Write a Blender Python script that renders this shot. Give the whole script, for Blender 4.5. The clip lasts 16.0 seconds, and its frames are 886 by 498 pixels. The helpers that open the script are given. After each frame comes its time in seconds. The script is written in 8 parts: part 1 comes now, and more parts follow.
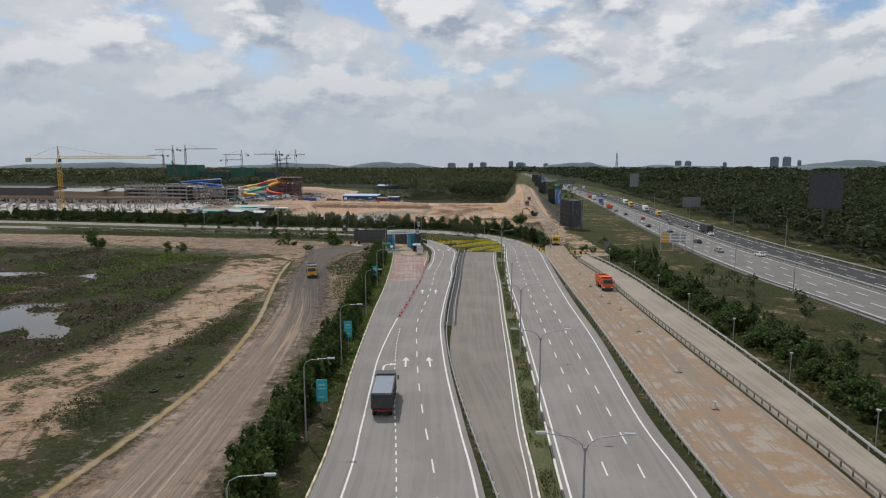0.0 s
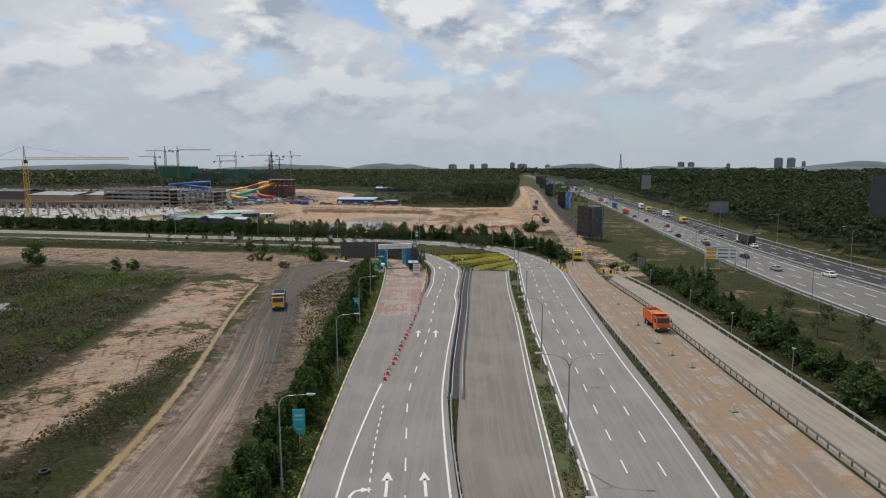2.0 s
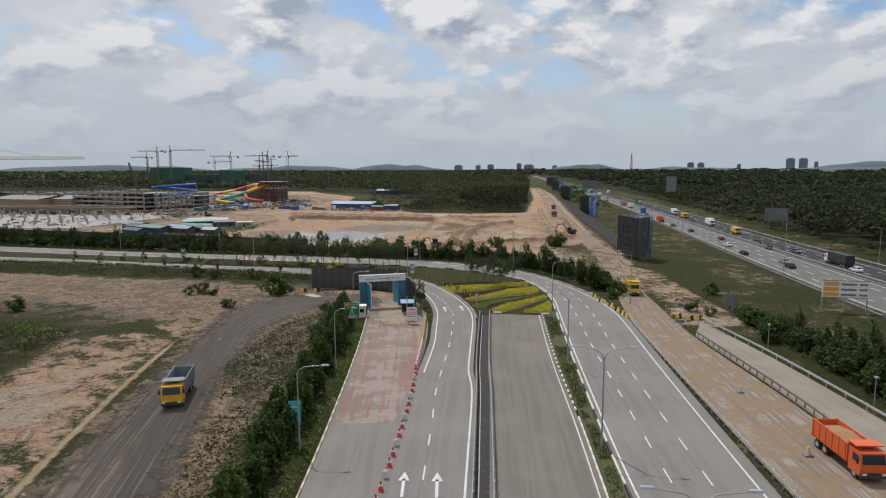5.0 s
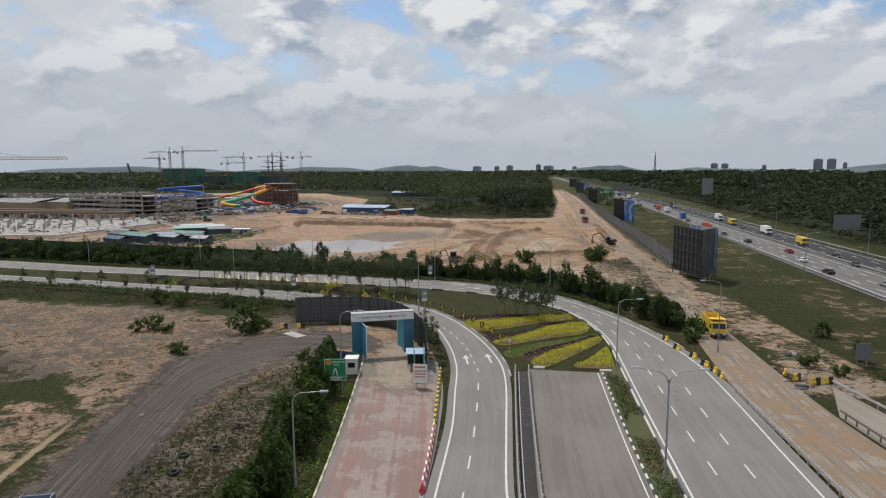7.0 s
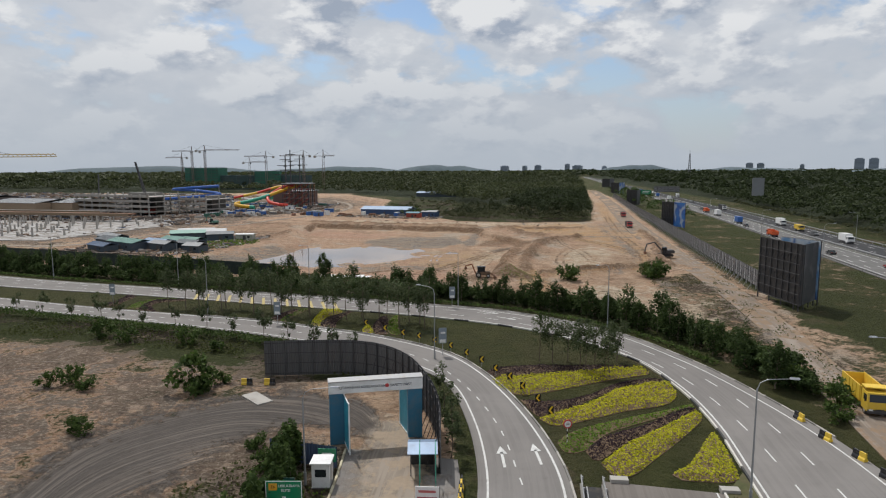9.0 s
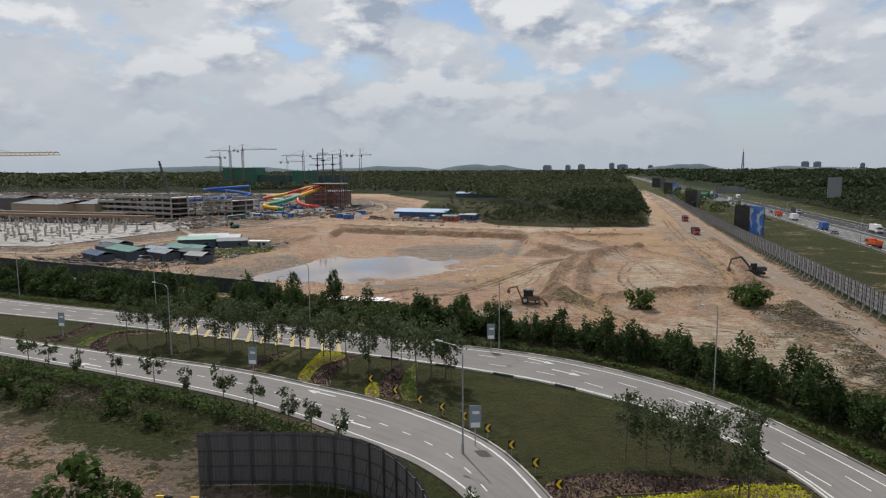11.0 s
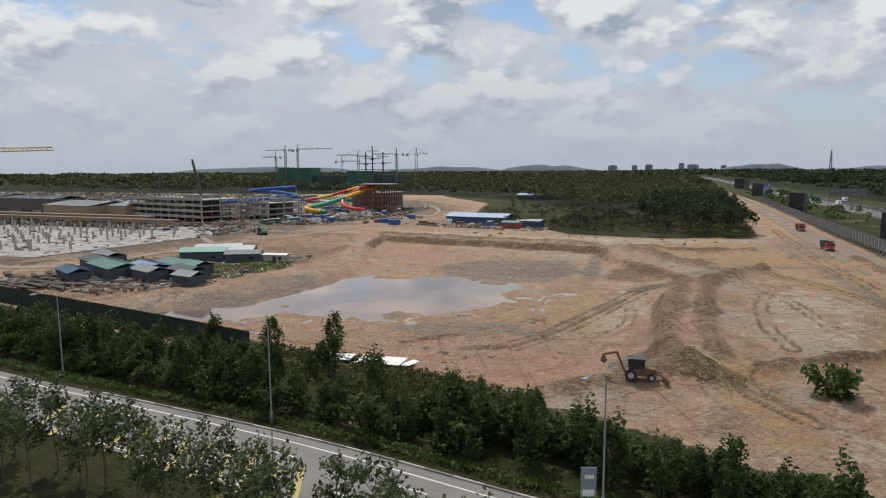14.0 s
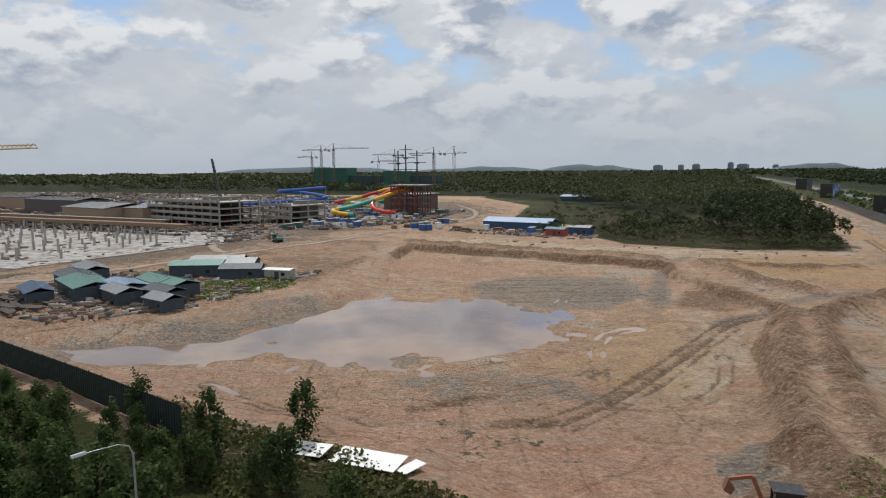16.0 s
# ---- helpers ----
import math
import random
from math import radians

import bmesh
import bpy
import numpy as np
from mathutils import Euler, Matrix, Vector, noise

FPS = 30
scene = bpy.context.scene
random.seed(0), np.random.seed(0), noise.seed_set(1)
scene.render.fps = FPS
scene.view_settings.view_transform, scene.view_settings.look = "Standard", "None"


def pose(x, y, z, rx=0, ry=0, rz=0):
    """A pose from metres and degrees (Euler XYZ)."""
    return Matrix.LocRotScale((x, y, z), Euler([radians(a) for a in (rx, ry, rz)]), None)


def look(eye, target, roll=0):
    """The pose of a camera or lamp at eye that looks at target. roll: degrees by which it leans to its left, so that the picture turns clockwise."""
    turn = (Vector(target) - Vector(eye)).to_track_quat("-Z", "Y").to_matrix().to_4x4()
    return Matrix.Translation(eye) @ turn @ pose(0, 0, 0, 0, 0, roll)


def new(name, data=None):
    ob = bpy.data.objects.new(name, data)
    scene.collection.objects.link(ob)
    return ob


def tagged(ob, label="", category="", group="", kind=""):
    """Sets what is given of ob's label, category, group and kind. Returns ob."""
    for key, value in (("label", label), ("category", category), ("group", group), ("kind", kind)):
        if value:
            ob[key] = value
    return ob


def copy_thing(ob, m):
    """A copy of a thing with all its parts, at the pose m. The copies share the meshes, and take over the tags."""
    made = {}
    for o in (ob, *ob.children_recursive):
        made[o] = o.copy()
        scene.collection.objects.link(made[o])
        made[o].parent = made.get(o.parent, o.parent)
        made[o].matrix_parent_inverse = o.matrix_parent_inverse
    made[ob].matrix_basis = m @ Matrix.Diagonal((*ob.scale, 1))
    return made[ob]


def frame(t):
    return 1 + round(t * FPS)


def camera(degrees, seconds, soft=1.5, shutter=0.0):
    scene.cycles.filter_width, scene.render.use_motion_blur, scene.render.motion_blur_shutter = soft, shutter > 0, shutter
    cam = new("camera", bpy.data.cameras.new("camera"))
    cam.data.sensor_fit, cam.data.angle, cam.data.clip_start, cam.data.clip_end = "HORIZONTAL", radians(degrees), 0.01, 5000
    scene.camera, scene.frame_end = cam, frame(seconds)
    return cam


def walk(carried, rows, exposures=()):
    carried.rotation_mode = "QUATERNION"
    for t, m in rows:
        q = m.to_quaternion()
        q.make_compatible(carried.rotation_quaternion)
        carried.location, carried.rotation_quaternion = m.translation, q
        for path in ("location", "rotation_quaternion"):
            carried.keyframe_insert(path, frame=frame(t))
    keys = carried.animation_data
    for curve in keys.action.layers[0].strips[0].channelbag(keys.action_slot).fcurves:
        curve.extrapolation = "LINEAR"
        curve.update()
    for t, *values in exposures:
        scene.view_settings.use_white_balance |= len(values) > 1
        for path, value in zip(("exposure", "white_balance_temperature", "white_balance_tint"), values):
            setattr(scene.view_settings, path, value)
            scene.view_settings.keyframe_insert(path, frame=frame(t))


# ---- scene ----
cam = camera(70.8, 16.0, soft=1.15)
METRES, EYE, TILT, LEAN, TURN = 267.0, 29.0, 0.0, 0.0, 7.8
ROWS = [
    (0.0, 0.0, 0.0, 0.0, -0.01, -7.55, 0.05),
    (0.5, -0.0001, 0.0332, 0.0001, 0.01, -7.51, 0.07),
    (1.0, -0.0003, 0.0663, 0.0001, 0.03, -7.48, 0.08),
    (1.5, -0.0007, 0.0997, 0.0003, 0.04, -7.45, 0.08),
    (2.0, -0.0009, 0.1331, 0.0004, 0.07, -7.43, 0.09),
    (2.5, -0.0011, 0.1663, 0.0004, 0.09, -7.41, 0.12),
    (3.0, -0.001, 0.1995, 0.0002, 0.11, -7.4, 0.12),
    (3.5, -0.0009, 0.2325, 0.0001, 0.12, -7.38, 0.13),
    (4.0, -0.0009, 0.2653, -0.0, 0.14, -7.37, 0.14),
    (6.5, -0.0042, 0.4276, -0.0005, 1.86, -7.26, 0.18),
    (7.0, -0.0049, 0.4589, -0.0006, 2.27, -7.23, 0.19),
    (7.5, -0.0057, 0.49, -0.0008, 2.79, -7.22, 0.18),
    (8.0, -0.0065, 0.5212, -0.0012, 3.38, -7.23, 0.18),
    (8.5, -0.0077, 0.5524, -0.0018, 4.02, -7.24, 0.18),
    (9.0, -0.0089, 0.5836, -0.0025, 4.75, -7.25, 0.19),
    (11.5, -0.0192, 0.7338, -0.0039, 9.53, -7.26, 0.28),
    (12.0, -0.0226, 0.7634, -0.0046, 10.49, -7.24, 0.27),
    (12.5, -0.0263, 0.7919, -0.0051, 11.4, -7.24, 0.28),
    (13.0, -0.0307, 0.8215, -0.0059, 12.31, -7.22, 0.27),
    (13.5, -0.0353, 0.8514, -0.0064, 13.21, -7.21, 0.3),
    (14.0, -0.0401, 0.8811, -0.0073, 14.12, -7.19, 0.33),
    (14.5, -0.0456, 0.91, -0.0074, 15.01, -7.2, 0.35),
    (15.0, -0.0509, 0.9388, -0.0073, 15.96, -7.19, 0.36),
    (15.5, -0.0563, 0.9676, -0.0076, 16.89, -7.18, 0.39),
    (16.0, -0.0621, 0.9958, -0.0075, 17.81, -7.17, 0.4),
]
walk(cam, [(t, pose(0, 0, EYE, TILT, LEAN, TURN) @ pose(METRES * x, METRES * y, METRES * z, 90 + pitch, roll, yaw)) for t, x, y, z, yaw, pitch, roll in ROWS])

# ---- world, sun ----
SUN_FROM = Vector((-4.3, 5.6, 11.2)).normalized()
world = bpy.data.worlds.new("sky")
scene.world = world
world.use_nodes = True
wt = world.node_tree
wt.nodes.clear()


def wn(kind, **props):
    n = wt.nodes.new(kind)
    for k, v in props.items():
        if k == "blend_type":
            n.blend_type = v
        elif k == "data_type":
            n.data_type = v
        elif k == "operation":
            n.operation = v
    return n


def wmath(op, a, b=None):
    n = wn("ShaderNodeMath", operation=op)
    for i, v in enumerate((a, b)):
        if v is None:
            continue
        if isinstance(v, (int, float)):
            n.inputs[i].default_value = v
        else:
            wt.links.new(v, n.inputs[i])
    return n.outputs[0]


def wramp(fac, stops):
    n = wn("ShaderNodeValToRGB")
    els = n.color_ramp.elements
    while len(els) < len(stops):
        els.new(0.5)
    for e, (p, c) in zip(els, stops):
        e.position, e.color = p, (*c, 1)
    wt.links.new(fac, n.inputs[0])
    return n.outputs[0]


def wmix(fac, a, b):
    n = wn("ShaderNodeMix", data_type="RGBA")
    for i, v in ((0, fac), (6, a), (7, b)):
        if isinstance(v, (int, float)):
            n.inputs[i].default_value = v
        elif isinstance(v, tuple):
            n.inputs[i].default_value = (*v, 1)
        else:
            wt.links.new(v, n.inputs[i])
    return n.outputs[2]


sky = wn("ShaderNodeTexSky")
sky.sky_type = "NISHITA"
sky.sun_disc = False
sky.sun_elevation = math.asin(SUN_FROM.z)
sky.sun_rotation = math.atan2(SUN_FROM.x, SUN_FROM.y)
sky.dust_density = 0.6
sky.ozone_density = 2.5
blue = wn("ShaderNodeVectorMath", operation="SCALE")
blue.inputs[3].default_value = 0.105
wt.links.new(sky.outputs[0], blue.inputs[0])
coord = wn("ShaderNodeTexCoord")
sep = wn("ShaderNodeSeparateXYZ")
wt.links.new(coord.outputs["Generated"], sep.inputs[0])
up = wmath("MAXIMUM", sep.outputs[2], 0.0)
flat = wn("ShaderNodeCombineXYZ")
wt.links.new(sep.outputs[0], flat.inputs[0])
wt.links.new(sep.outputs[1], flat.inputs[1])
wt.links.new(wmath("MULTIPLY", up, 2.0), flat.inputs[2])


def cloud_noise(scale, detail, rough, shift, distort=0.3):
    m = wn("ShaderNodeVectorMath", operation="ADD")
    m.inputs[1].default_value = shift
    wt.links.new(flat.outputs[0], m.inputs[0])
    n = wn("ShaderNodeTexNoise")
    n.inputs["Scale"].default_value = scale
    n.inputs["Detail"].default_value = detail
    n.inputs["Roughness"].default_value = rough
    n.inputs["Distortion"].default_value = distort
    wt.links.new(m.outputs[0], n.inputs["Vector"])
    return n.outputs[0]


# heaps of cloud: one noise gives the body, its step towards the sun the lit and shaded sides
heap = cloud_noise(7.5, 12, 0.55, (2.3, 0.7, 0.0), 0.0)
heap_sun = cloud_noise(7.5, 12, 0.55, (2.3 - 0.012, 0.7 + 0.006, 0.040), 0.0)
lit = wmath("ADD", wmath("MULTIPLY", wmath("SUBTRACT", heap, heap_sun), 5.0), 0.5)
broad = cloud_noise(4.6, 8, 0.55, (6.4, 3.3, 1.0))
cover = wramp(wmath("ADD", wmath("MULTIPLY", broad, 0.6), wmath("MULTIPLY", heap, 0.4)), ((0.385, (0, 0, 0)), (0.450, (1, 1, 1))))
tone = wramp(lit, ((0.10, (0.34, 0.395, 0.485)), (0.44, (0.55, 0.58, 0.635)), (0.78, (0.75, 0.765, 0.785))))
veil = wramp(broad, ((0.38, (0.50, 0.55, 0.62)), (0.60, (0.61, 0.635, 0.675))))
thick = wramp(heap, ((0.44, (0.15, 0.15, 0.15)), (0.53, (1, 1, 1))))
clouds = wmix(cover, blue.outputs[0], wmix(thick, veil, tone))
haze = wramp(up, ((0.0, (1, 1, 1)), (0.06, (0.75, 0.75, 0.75)), (0.20, (0, 0, 0))))
full_sky = wmix(haze, clouds, (0.43, 0.478, 0.54))
back = wn("ShaderNodeBackground")
back.inputs[1].default_value = 1.0
wt.links.new(full_sky, back.inputs[0])
wout = wn("ShaderNodeOutputWorld")
wt.links.new(back.outputs[0], wout.inputs[0])

sun = new("sun", bpy.data.lights.new("sun", "SUN"))
sun.data.energy, sun.data.angle, sun.data.color = 3.0, radians(0.7), (1.0, 0.965, 0.92)
sun.matrix_world = look(SUN_FROM * 300, (0, 0, 0))

# ---- materials ----
MATS = {}


class Nodes:
    """Short hand for one node tree."""

    def __init__(self, name):
        self.m = bpy.data.materials.new(name)
        self.m.use_nodes = True
        self.t = self.m.node_tree
        self.t.nodes.clear()
        self.out = self.t.nodes.new("ShaderNodeOutputMaterial")
        self.co = self.t.nodes.new("ShaderNodeTexCoord")

    def put(self, socket, v):
        if isinstance(v, (int, float)):
            socket.default_value = v
        elif isinstance(v, tuple):
            socket.default_value = (*v, 1) if len(v) == 3 and socket.type == "RGBA" else v
        else:
            self.t.links.new(v, socket)

    def noise(self, scale, detail=5, rough=0.55, vec=None, distort=0.0):
        n = self.t.nodes.new("ShaderNodeTexNoise")
        self.put(n.inputs["Vector"], vec or self.co.outputs["Object"])
        for k, v in (("Scale", scale), ("Detail", detail), ("Roughness", rough), ("Distortion", distort)):
            n.inputs[k].default_value = v
        return n.outputs[0]

    def scaled(self, vec, s):
        n = self.t.nodes.new("ShaderNodeMapping")
        self.put(n.inputs[0], vec)
        n.inputs["Scale"].default_value = s
        return n.outputs[0]

    def math(self, op, a, b=0.0, clamp=False):
        n = self.t.nodes.new("ShaderNodeMath")
        n.operation, n.use_clamp = op, clamp
        self.put(n.inputs[0], a)
        self.put(n.inputs[1], b)
        return n.outputs[0]

    def ramp(self, fac, a, b, lo=0.0, hi=1.0):
        n = self.t.nodes.new("ShaderNodeMapRange")
        n.interpolation_type = "SMOOTHSTEP"
        for i, v in enumerate((fac, a, b, lo, hi)):
            self.put(n.inputs[i], v)
        return n.outputs[0]

    def mix(self, fac, a, b):
        n = self.t.nodes.new("ShaderNodeMix")
        n.data_type = "RGBA"
        for i, v in ((0, fac), (6, a), (7, b)):
            self.put(n.inputs[i], v)
        return n.outputs[2]

    def bump(self, height, strength, dist=0.05):
        n = self.t.nodes.new("ShaderNodeBump")
        n.inputs["Strength"].default_value, n.inputs["Distance"].default_value = strength, dist
        self.put(n.inputs["Height"], height)
        return n.outputs[0]

    def bsdf(self, colour, rough=0.8, metal=0.0, normal=None, spec=0.4):
        n = self.t.nodes.new("ShaderNodeBsdfPrincipled")
        self.put(n.inputs["Base Color"], colour)
        self.put(n.inputs["Roughness"], rough)
        self.put(n.inputs["Metallic"], metal)
        n.inputs["Specular IOR Level"].default_value = spec
        if normal:
            self.put(n.inputs["Normal"], normal)
        return n.outputs[0]

    def done(self, shader):
        self.t.links.new(shader, self.out.inputs[0])
        return self.m


def shade(c, k):
    return tuple(min(1.0, v * k) for v in c)


def plain(name, colour, rough=0.7, metal=0.0, grain=3.0, amount=0.18, bump=0.1, dirt=(0.20, 0.16, 0.12), dirty=0.25):
    """A painted or plain surface with fine grain and uneven dirt."""
    if name in MATS:
        return MATS[name]
    n = Nodes(name)
    fine = n.noise(grain * 6, 6)
    broad = n.noise(grain * 0.35, 5, 0.6)
    c = n.mix(fine, shade(colour, 1 - amount), shade(colour, 1 + amount))
    c = n.mix(n.ramp(broad, 0.45, 0.75, 0.0, dirty), c, dirt)
    MATS[name] = n.done(n.bsdf(c, n.ramp(broad, 0.2, 0.8, rough - 0.1, min(1, rough + 0.1)), metal, n.bump(fine, bump, 0.02)))
    return MATS[name]


def leaf_mat(name, dark, light, warm=None):
    n = Nodes(name)
    info = n.t.nodes.new("ShaderNodeObjectInfo")
    geo = n.t.nodes.new("ShaderNodeNewGeometry")
    c = n.mix(geo.outputs["Random Per Island"], dark, light)
    c = n.mix(n.ramp(n.noise(0.35, 3), 0.4, 0.7, 0, 0.5), c, shade(light, 1.15))
    c = n.mix(n.math("MULTIPLY", info.outputs["Random"], 0.5), c, warm or shade(dark, 0.9))
    d = n.bsdf(c, 0.7, 0.0, None, 0.15)
    tr = n.t.nodes.new("ShaderNodeBsdfTranslucent")
    n.put(tr.inputs[0], c)
    mx = n.t.nodes.new("ShaderNodeMixShader")
    mx.inputs[0].default_value = 0.32
    n.t.links.new(d, mx.inputs[1])
    n.t.links.new(tr.outputs[0], mx.inputs[2])
    MATS[name] = n.done(mx.outputs[0])
    return MATS[name]


def road_mat(name, base, wear, streak=0.35, stain=(0.10, 0.09, 0.08), stains=0.35, soil=None, soft=False, rough=0.85, bumpy=0.15, fade=0.7, most=1.0):
    """Paving seen from above: grain, long wheel streaks, patches and stains; u runs across and v along, in metres."""
    n = Nodes(name)
    uv = n.co.outputs["UV"]
    grain = n.noise(14, 4, 0.7)
    broad = n.noise(0.10, 5, 0.6)
    mid = n.noise(0.7, 6, 0.65)
    lines = n.ramp(n.noise(1.0, 6, 0.65, n.scaled(uv, (1.3, 0.03, 1)), 0.3), 0.38, 0.62)
    c = n.mix(grain, shade(base, 0.86), shade(base, 1.14))
    c = n.mix(n.math("MULTIPLY", n.ramp(lines, 0.25, 0.80), streak), c, wear)
    c = n.mix(n.ramp(broad, 0.42, 0.66, 0, 0.5), c, shade(base, 1.22))
    c = n.mix(n.ramp(mid, 0.58, 0.78, 0, stains), c, stain)
    if soil:
        f = n.ramp(n.math("ADD", n.math("MULTIPLY", lines, 0.35), n.math("MULTIPLY", n.ramp(n.noise(0.25, 8, 0.7), 0.36, 0.64), 0.65)), 0.42, 0.66)
        c = n.mix(f, c, n.mix(n.noise(1.8, 5), shade(soil, 0.8), shade(soil, 1.2)))
    h = n.math("ADD", n.math("MULTIPLY", lines, 1.0), n.math("MULTIPLY", grain, 0.3))
    s = n.bsdf(c, rough, 0.0, n.bump(h, bumpy, 0.08), 0.12)
    if soft:
        at = n.t.nodes.new("ShaderNodeAttribute")
        at.attribute_name = "edge"
        e = n.math("ADD", at.outputs["Fac"], n.math("MULTIPLY", n.math("SUBTRACT", n.noise(0.45, 7, 0.7), 0.5), 1.5))
        clear = n.t.nodes.new("ShaderNodeBsdfTransparent")
        mx = n.t.nodes.new("ShaderNodeMixShader")
        n.put(mx.inputs[0], n.ramp(e, 0.10, fade, 0.0, most))
        n.t.links.new(clear.outputs[0], mx.inputs[1])
        n.t.links.new(s, mx.inputs[2])
        s = mx.outputs[0]
    MATS[name] = n.done(s)
    return MATS[name]


ASPHALT = road_mat("asphalt_pale", (0.192, 0.180, 0.170), (0.142, 0.133, 0.126), 0.42, (0.115, 0.105, 0.10), 0.35)
ASPHALT_OLD = road_mat("asphalt_warm", (0.170, 0.152, 0.137), (0.122, 0.109, 0.098), 0.45, (0.10, 0.09, 0.082), 0.3)
ASPHALT_HWY = road_mat("asphalt_grey", (0.140, 0.136, 0.131), (0.102, 0.099, 0.096), 0.45, (0.15, 0.145, 0.14), 0.2)
ASPHALT_DARK = road_mat("asphalt_dark", (0.046, 0.046, 0.048), (0.034, 0.034, 0.036), 0.5, (0.045, 0.045, 0.045), 0.2)
RED_LANE = road_mat("red_lane", (0.225, 0.145, 0.128), (0.205, 0.175, 0.158), 0.8, (0.14, 0.12, 0.11), 0.6, (0.27, 0.225, 0.20))
DIRT_ROAD = road_mat("dirt_road", (0.185, 0.150, 0.120), (0.275, 0.238, 0.200), 1.0, (0.110, 0.090, 0.072), 0.7, (0.225, 0.160, 0.108))
CONC_PATH = road_mat("pale_path", (0.245, 0.215, 0.180), (0.19, 0.165, 0.138), 0.6, (0.18, 0.16, 0.14), 0.4)
SITE_ROAD = road_mat("site_road", (0.255, 0.215, 0.175), (0.18, 0.15, 0.12), 0.9, (0.16, 0.135, 0.11), 0.5, (0.29, 0.23, 0.17), soft=True, bumpy=0.3)
OCHRE = road_mat("ochre_bank", (0.215, 0.160, 0.080), (0.17, 0.13, 0.075), 0.6, (0.07, 0.075, 0.03), 0.7, (0.24, 0.19, 0.13), soft=True, bumpy=0.5, fade=0.8)
WHITE_LINE = plain("white_line", (0.56, 0.56, 0.54), 0.7, 0, 4, 0.1, 0.05, (0.3, 0.29, 0.28), 0.5)
YELLOW_LINE = plain("yellow_line", (0.42, 0.33, 0.11), 0.7, 0, 4, 0.1, 0.05, (0.26, 0.24, 0.20), 0.6)
KERB_WHITE = plain("kerb_white", (0.56, 0.54, 0.49), 0.8)
KERB_BLACK = plain("kerb_black", (0.05, 0.05, 0.05), 0.8)
KERB_BUFF = plain("kerb_buff", (0.52, 0.47, 0.33), 0.8)
GALV = plain("galvanised_steel", (0.42, 0.42, 0.42), 0.45, 0.6, 3, 0.15, 0.05, (0.22, 0.17, 0.12), 0.4)
POLE = plain("grey_pole", (0.30, 0.31, 0.32), 0.5, 0.4)
DARK_STEEL = plain("dark_steel", (0.07, 0.07, 0.075), 0.55, 0.5)
RUST = plain("rusty_steel", (0.20, 0.10, 0.06), 0.8, 0.2)
CONCRETE = plain("concrete", (0.36, 0.34, 0.31), 0.85, 0, 1.0, 0.15, 0.2, (0.15, 0.13, 0.11), 0.5)
CONC_DARK = plain("damp_concrete", (0.19, 0.18, 0.165), 0.85, 0, 1.0, 0.2, 0.2, (0.08, 0.075, 0.07), 0.5)
BLACK = plain("black_sheet", (0.028, 0.029, 0.031), 0.6)
WHITE = plain("white_paint", (0.72, 0.72, 0.71), 0.5)
TEAL = plain("teal_panel", (0.02, 0.26, 0.36), 0.45)
TEAL_DARK = plain("teal_dark", (0.035, 0.15, 0.24), 0.5)
CYAN = plain("cyan_panel", (0.03, 0.36, 0.40), 0.5)
SIGN_GREEN = plain("sign_green", (0.01, 0.20, 0.09), 0.45)
SIGN_DARK = plain("sign_dark_green", (0.015, 0.09, 0.08), 0.45)
RED = plain("red_plastic", (0.50, 0.06, 0.06), 0.5)
ORANGE = plain("orange_paint", (0.62, 0.11, 0.03), 0.45)
AMBER = plain("amber_paint", (0.72, 0.36, 0.03), 0.5)
YELLOW = plain("yellow_paint", (0.68, 0.46, 0.05), 0.5)
BLUE = plain("blue_paint", (0.03, 0.11, 0.34), 0.5)
BLUE_ROOF = plain("blue_roof", (0.22, 0.30, 0.42), 0.45, 0.2)
GREEN_ROOF = plain("green_roof", (0.10, 0.21, 0.18), 0.55, 0.2)
GREY_ROOF = plain("grey_roof", (0.23, 0.24, 0.25), 0.55, 0.3)
RUBBER = plain("tyre_rubber", (0.022, 0.022, 0.022), 0.85)
GLASS = plain("dark_glass", (0.02, 0.025, 0.03), 0.12, 0, 3, 0.05, 0.0, (0.03, 0.03, 0.03), 0.1)
SILVER = plain("silver_paint", (0.45, 0.46, 0.48), 0.3, 0.5)
CAR_BLACK = plain("black_paint", (0.02, 0.02, 0.022), 0.25)
CAR_GREY = plain("grey_paint", (0.14, 0.145, 0.15), 0.3, 0.3)
CAR_RED = plain("dark_red_paint", (0.26, 0.02, 0.02), 0.3)
TARP = plain("tarpaulin", (0.16, 0.19, 0.23), 0.55)
WOOD = plain("weathered_wood", (0.20, 0.145, 0.095), 0.85)
DARK_WOOD = plain("dark_timber", (0.06, 0.048, 0.04), 0.85)
BARK = plain("bark", (0.13, 0.10, 0.075), 0.9)
BROWN_WALL = plain("tan_wall", (0.30, 0.225, 0.155), 0.8)
NET_GREEN = plain("green_netting", (0.035, 0.14, 0.095), 0.8, 0, 0.25, 0.35)
NET_DARK = plain("dark_netting", (0.045, 0.075, 0.075), 0.85, 0, 0.3, 0.3)
FENCE_GREY = plain("grey_hoarding", (0.115, 0.115, 0.118), 0.6, 0.3, 1.0, 0.2)
FENCE_BLACKGREEN = plain("dark_green_hoarding", (0.014, 0.028, 0.026), 0.6)
FENCE_PALE = plain("pale_back_panel", (0.33, 0.33, 0.34), 0.5, 0.3)
SOIL_HEAP = plain("orange_soil", (0.30, 0.165, 0.09), 0.95, 0, 0.6, 0.25, 0.6, (0.18, 0.10, 0.06), 0.5)
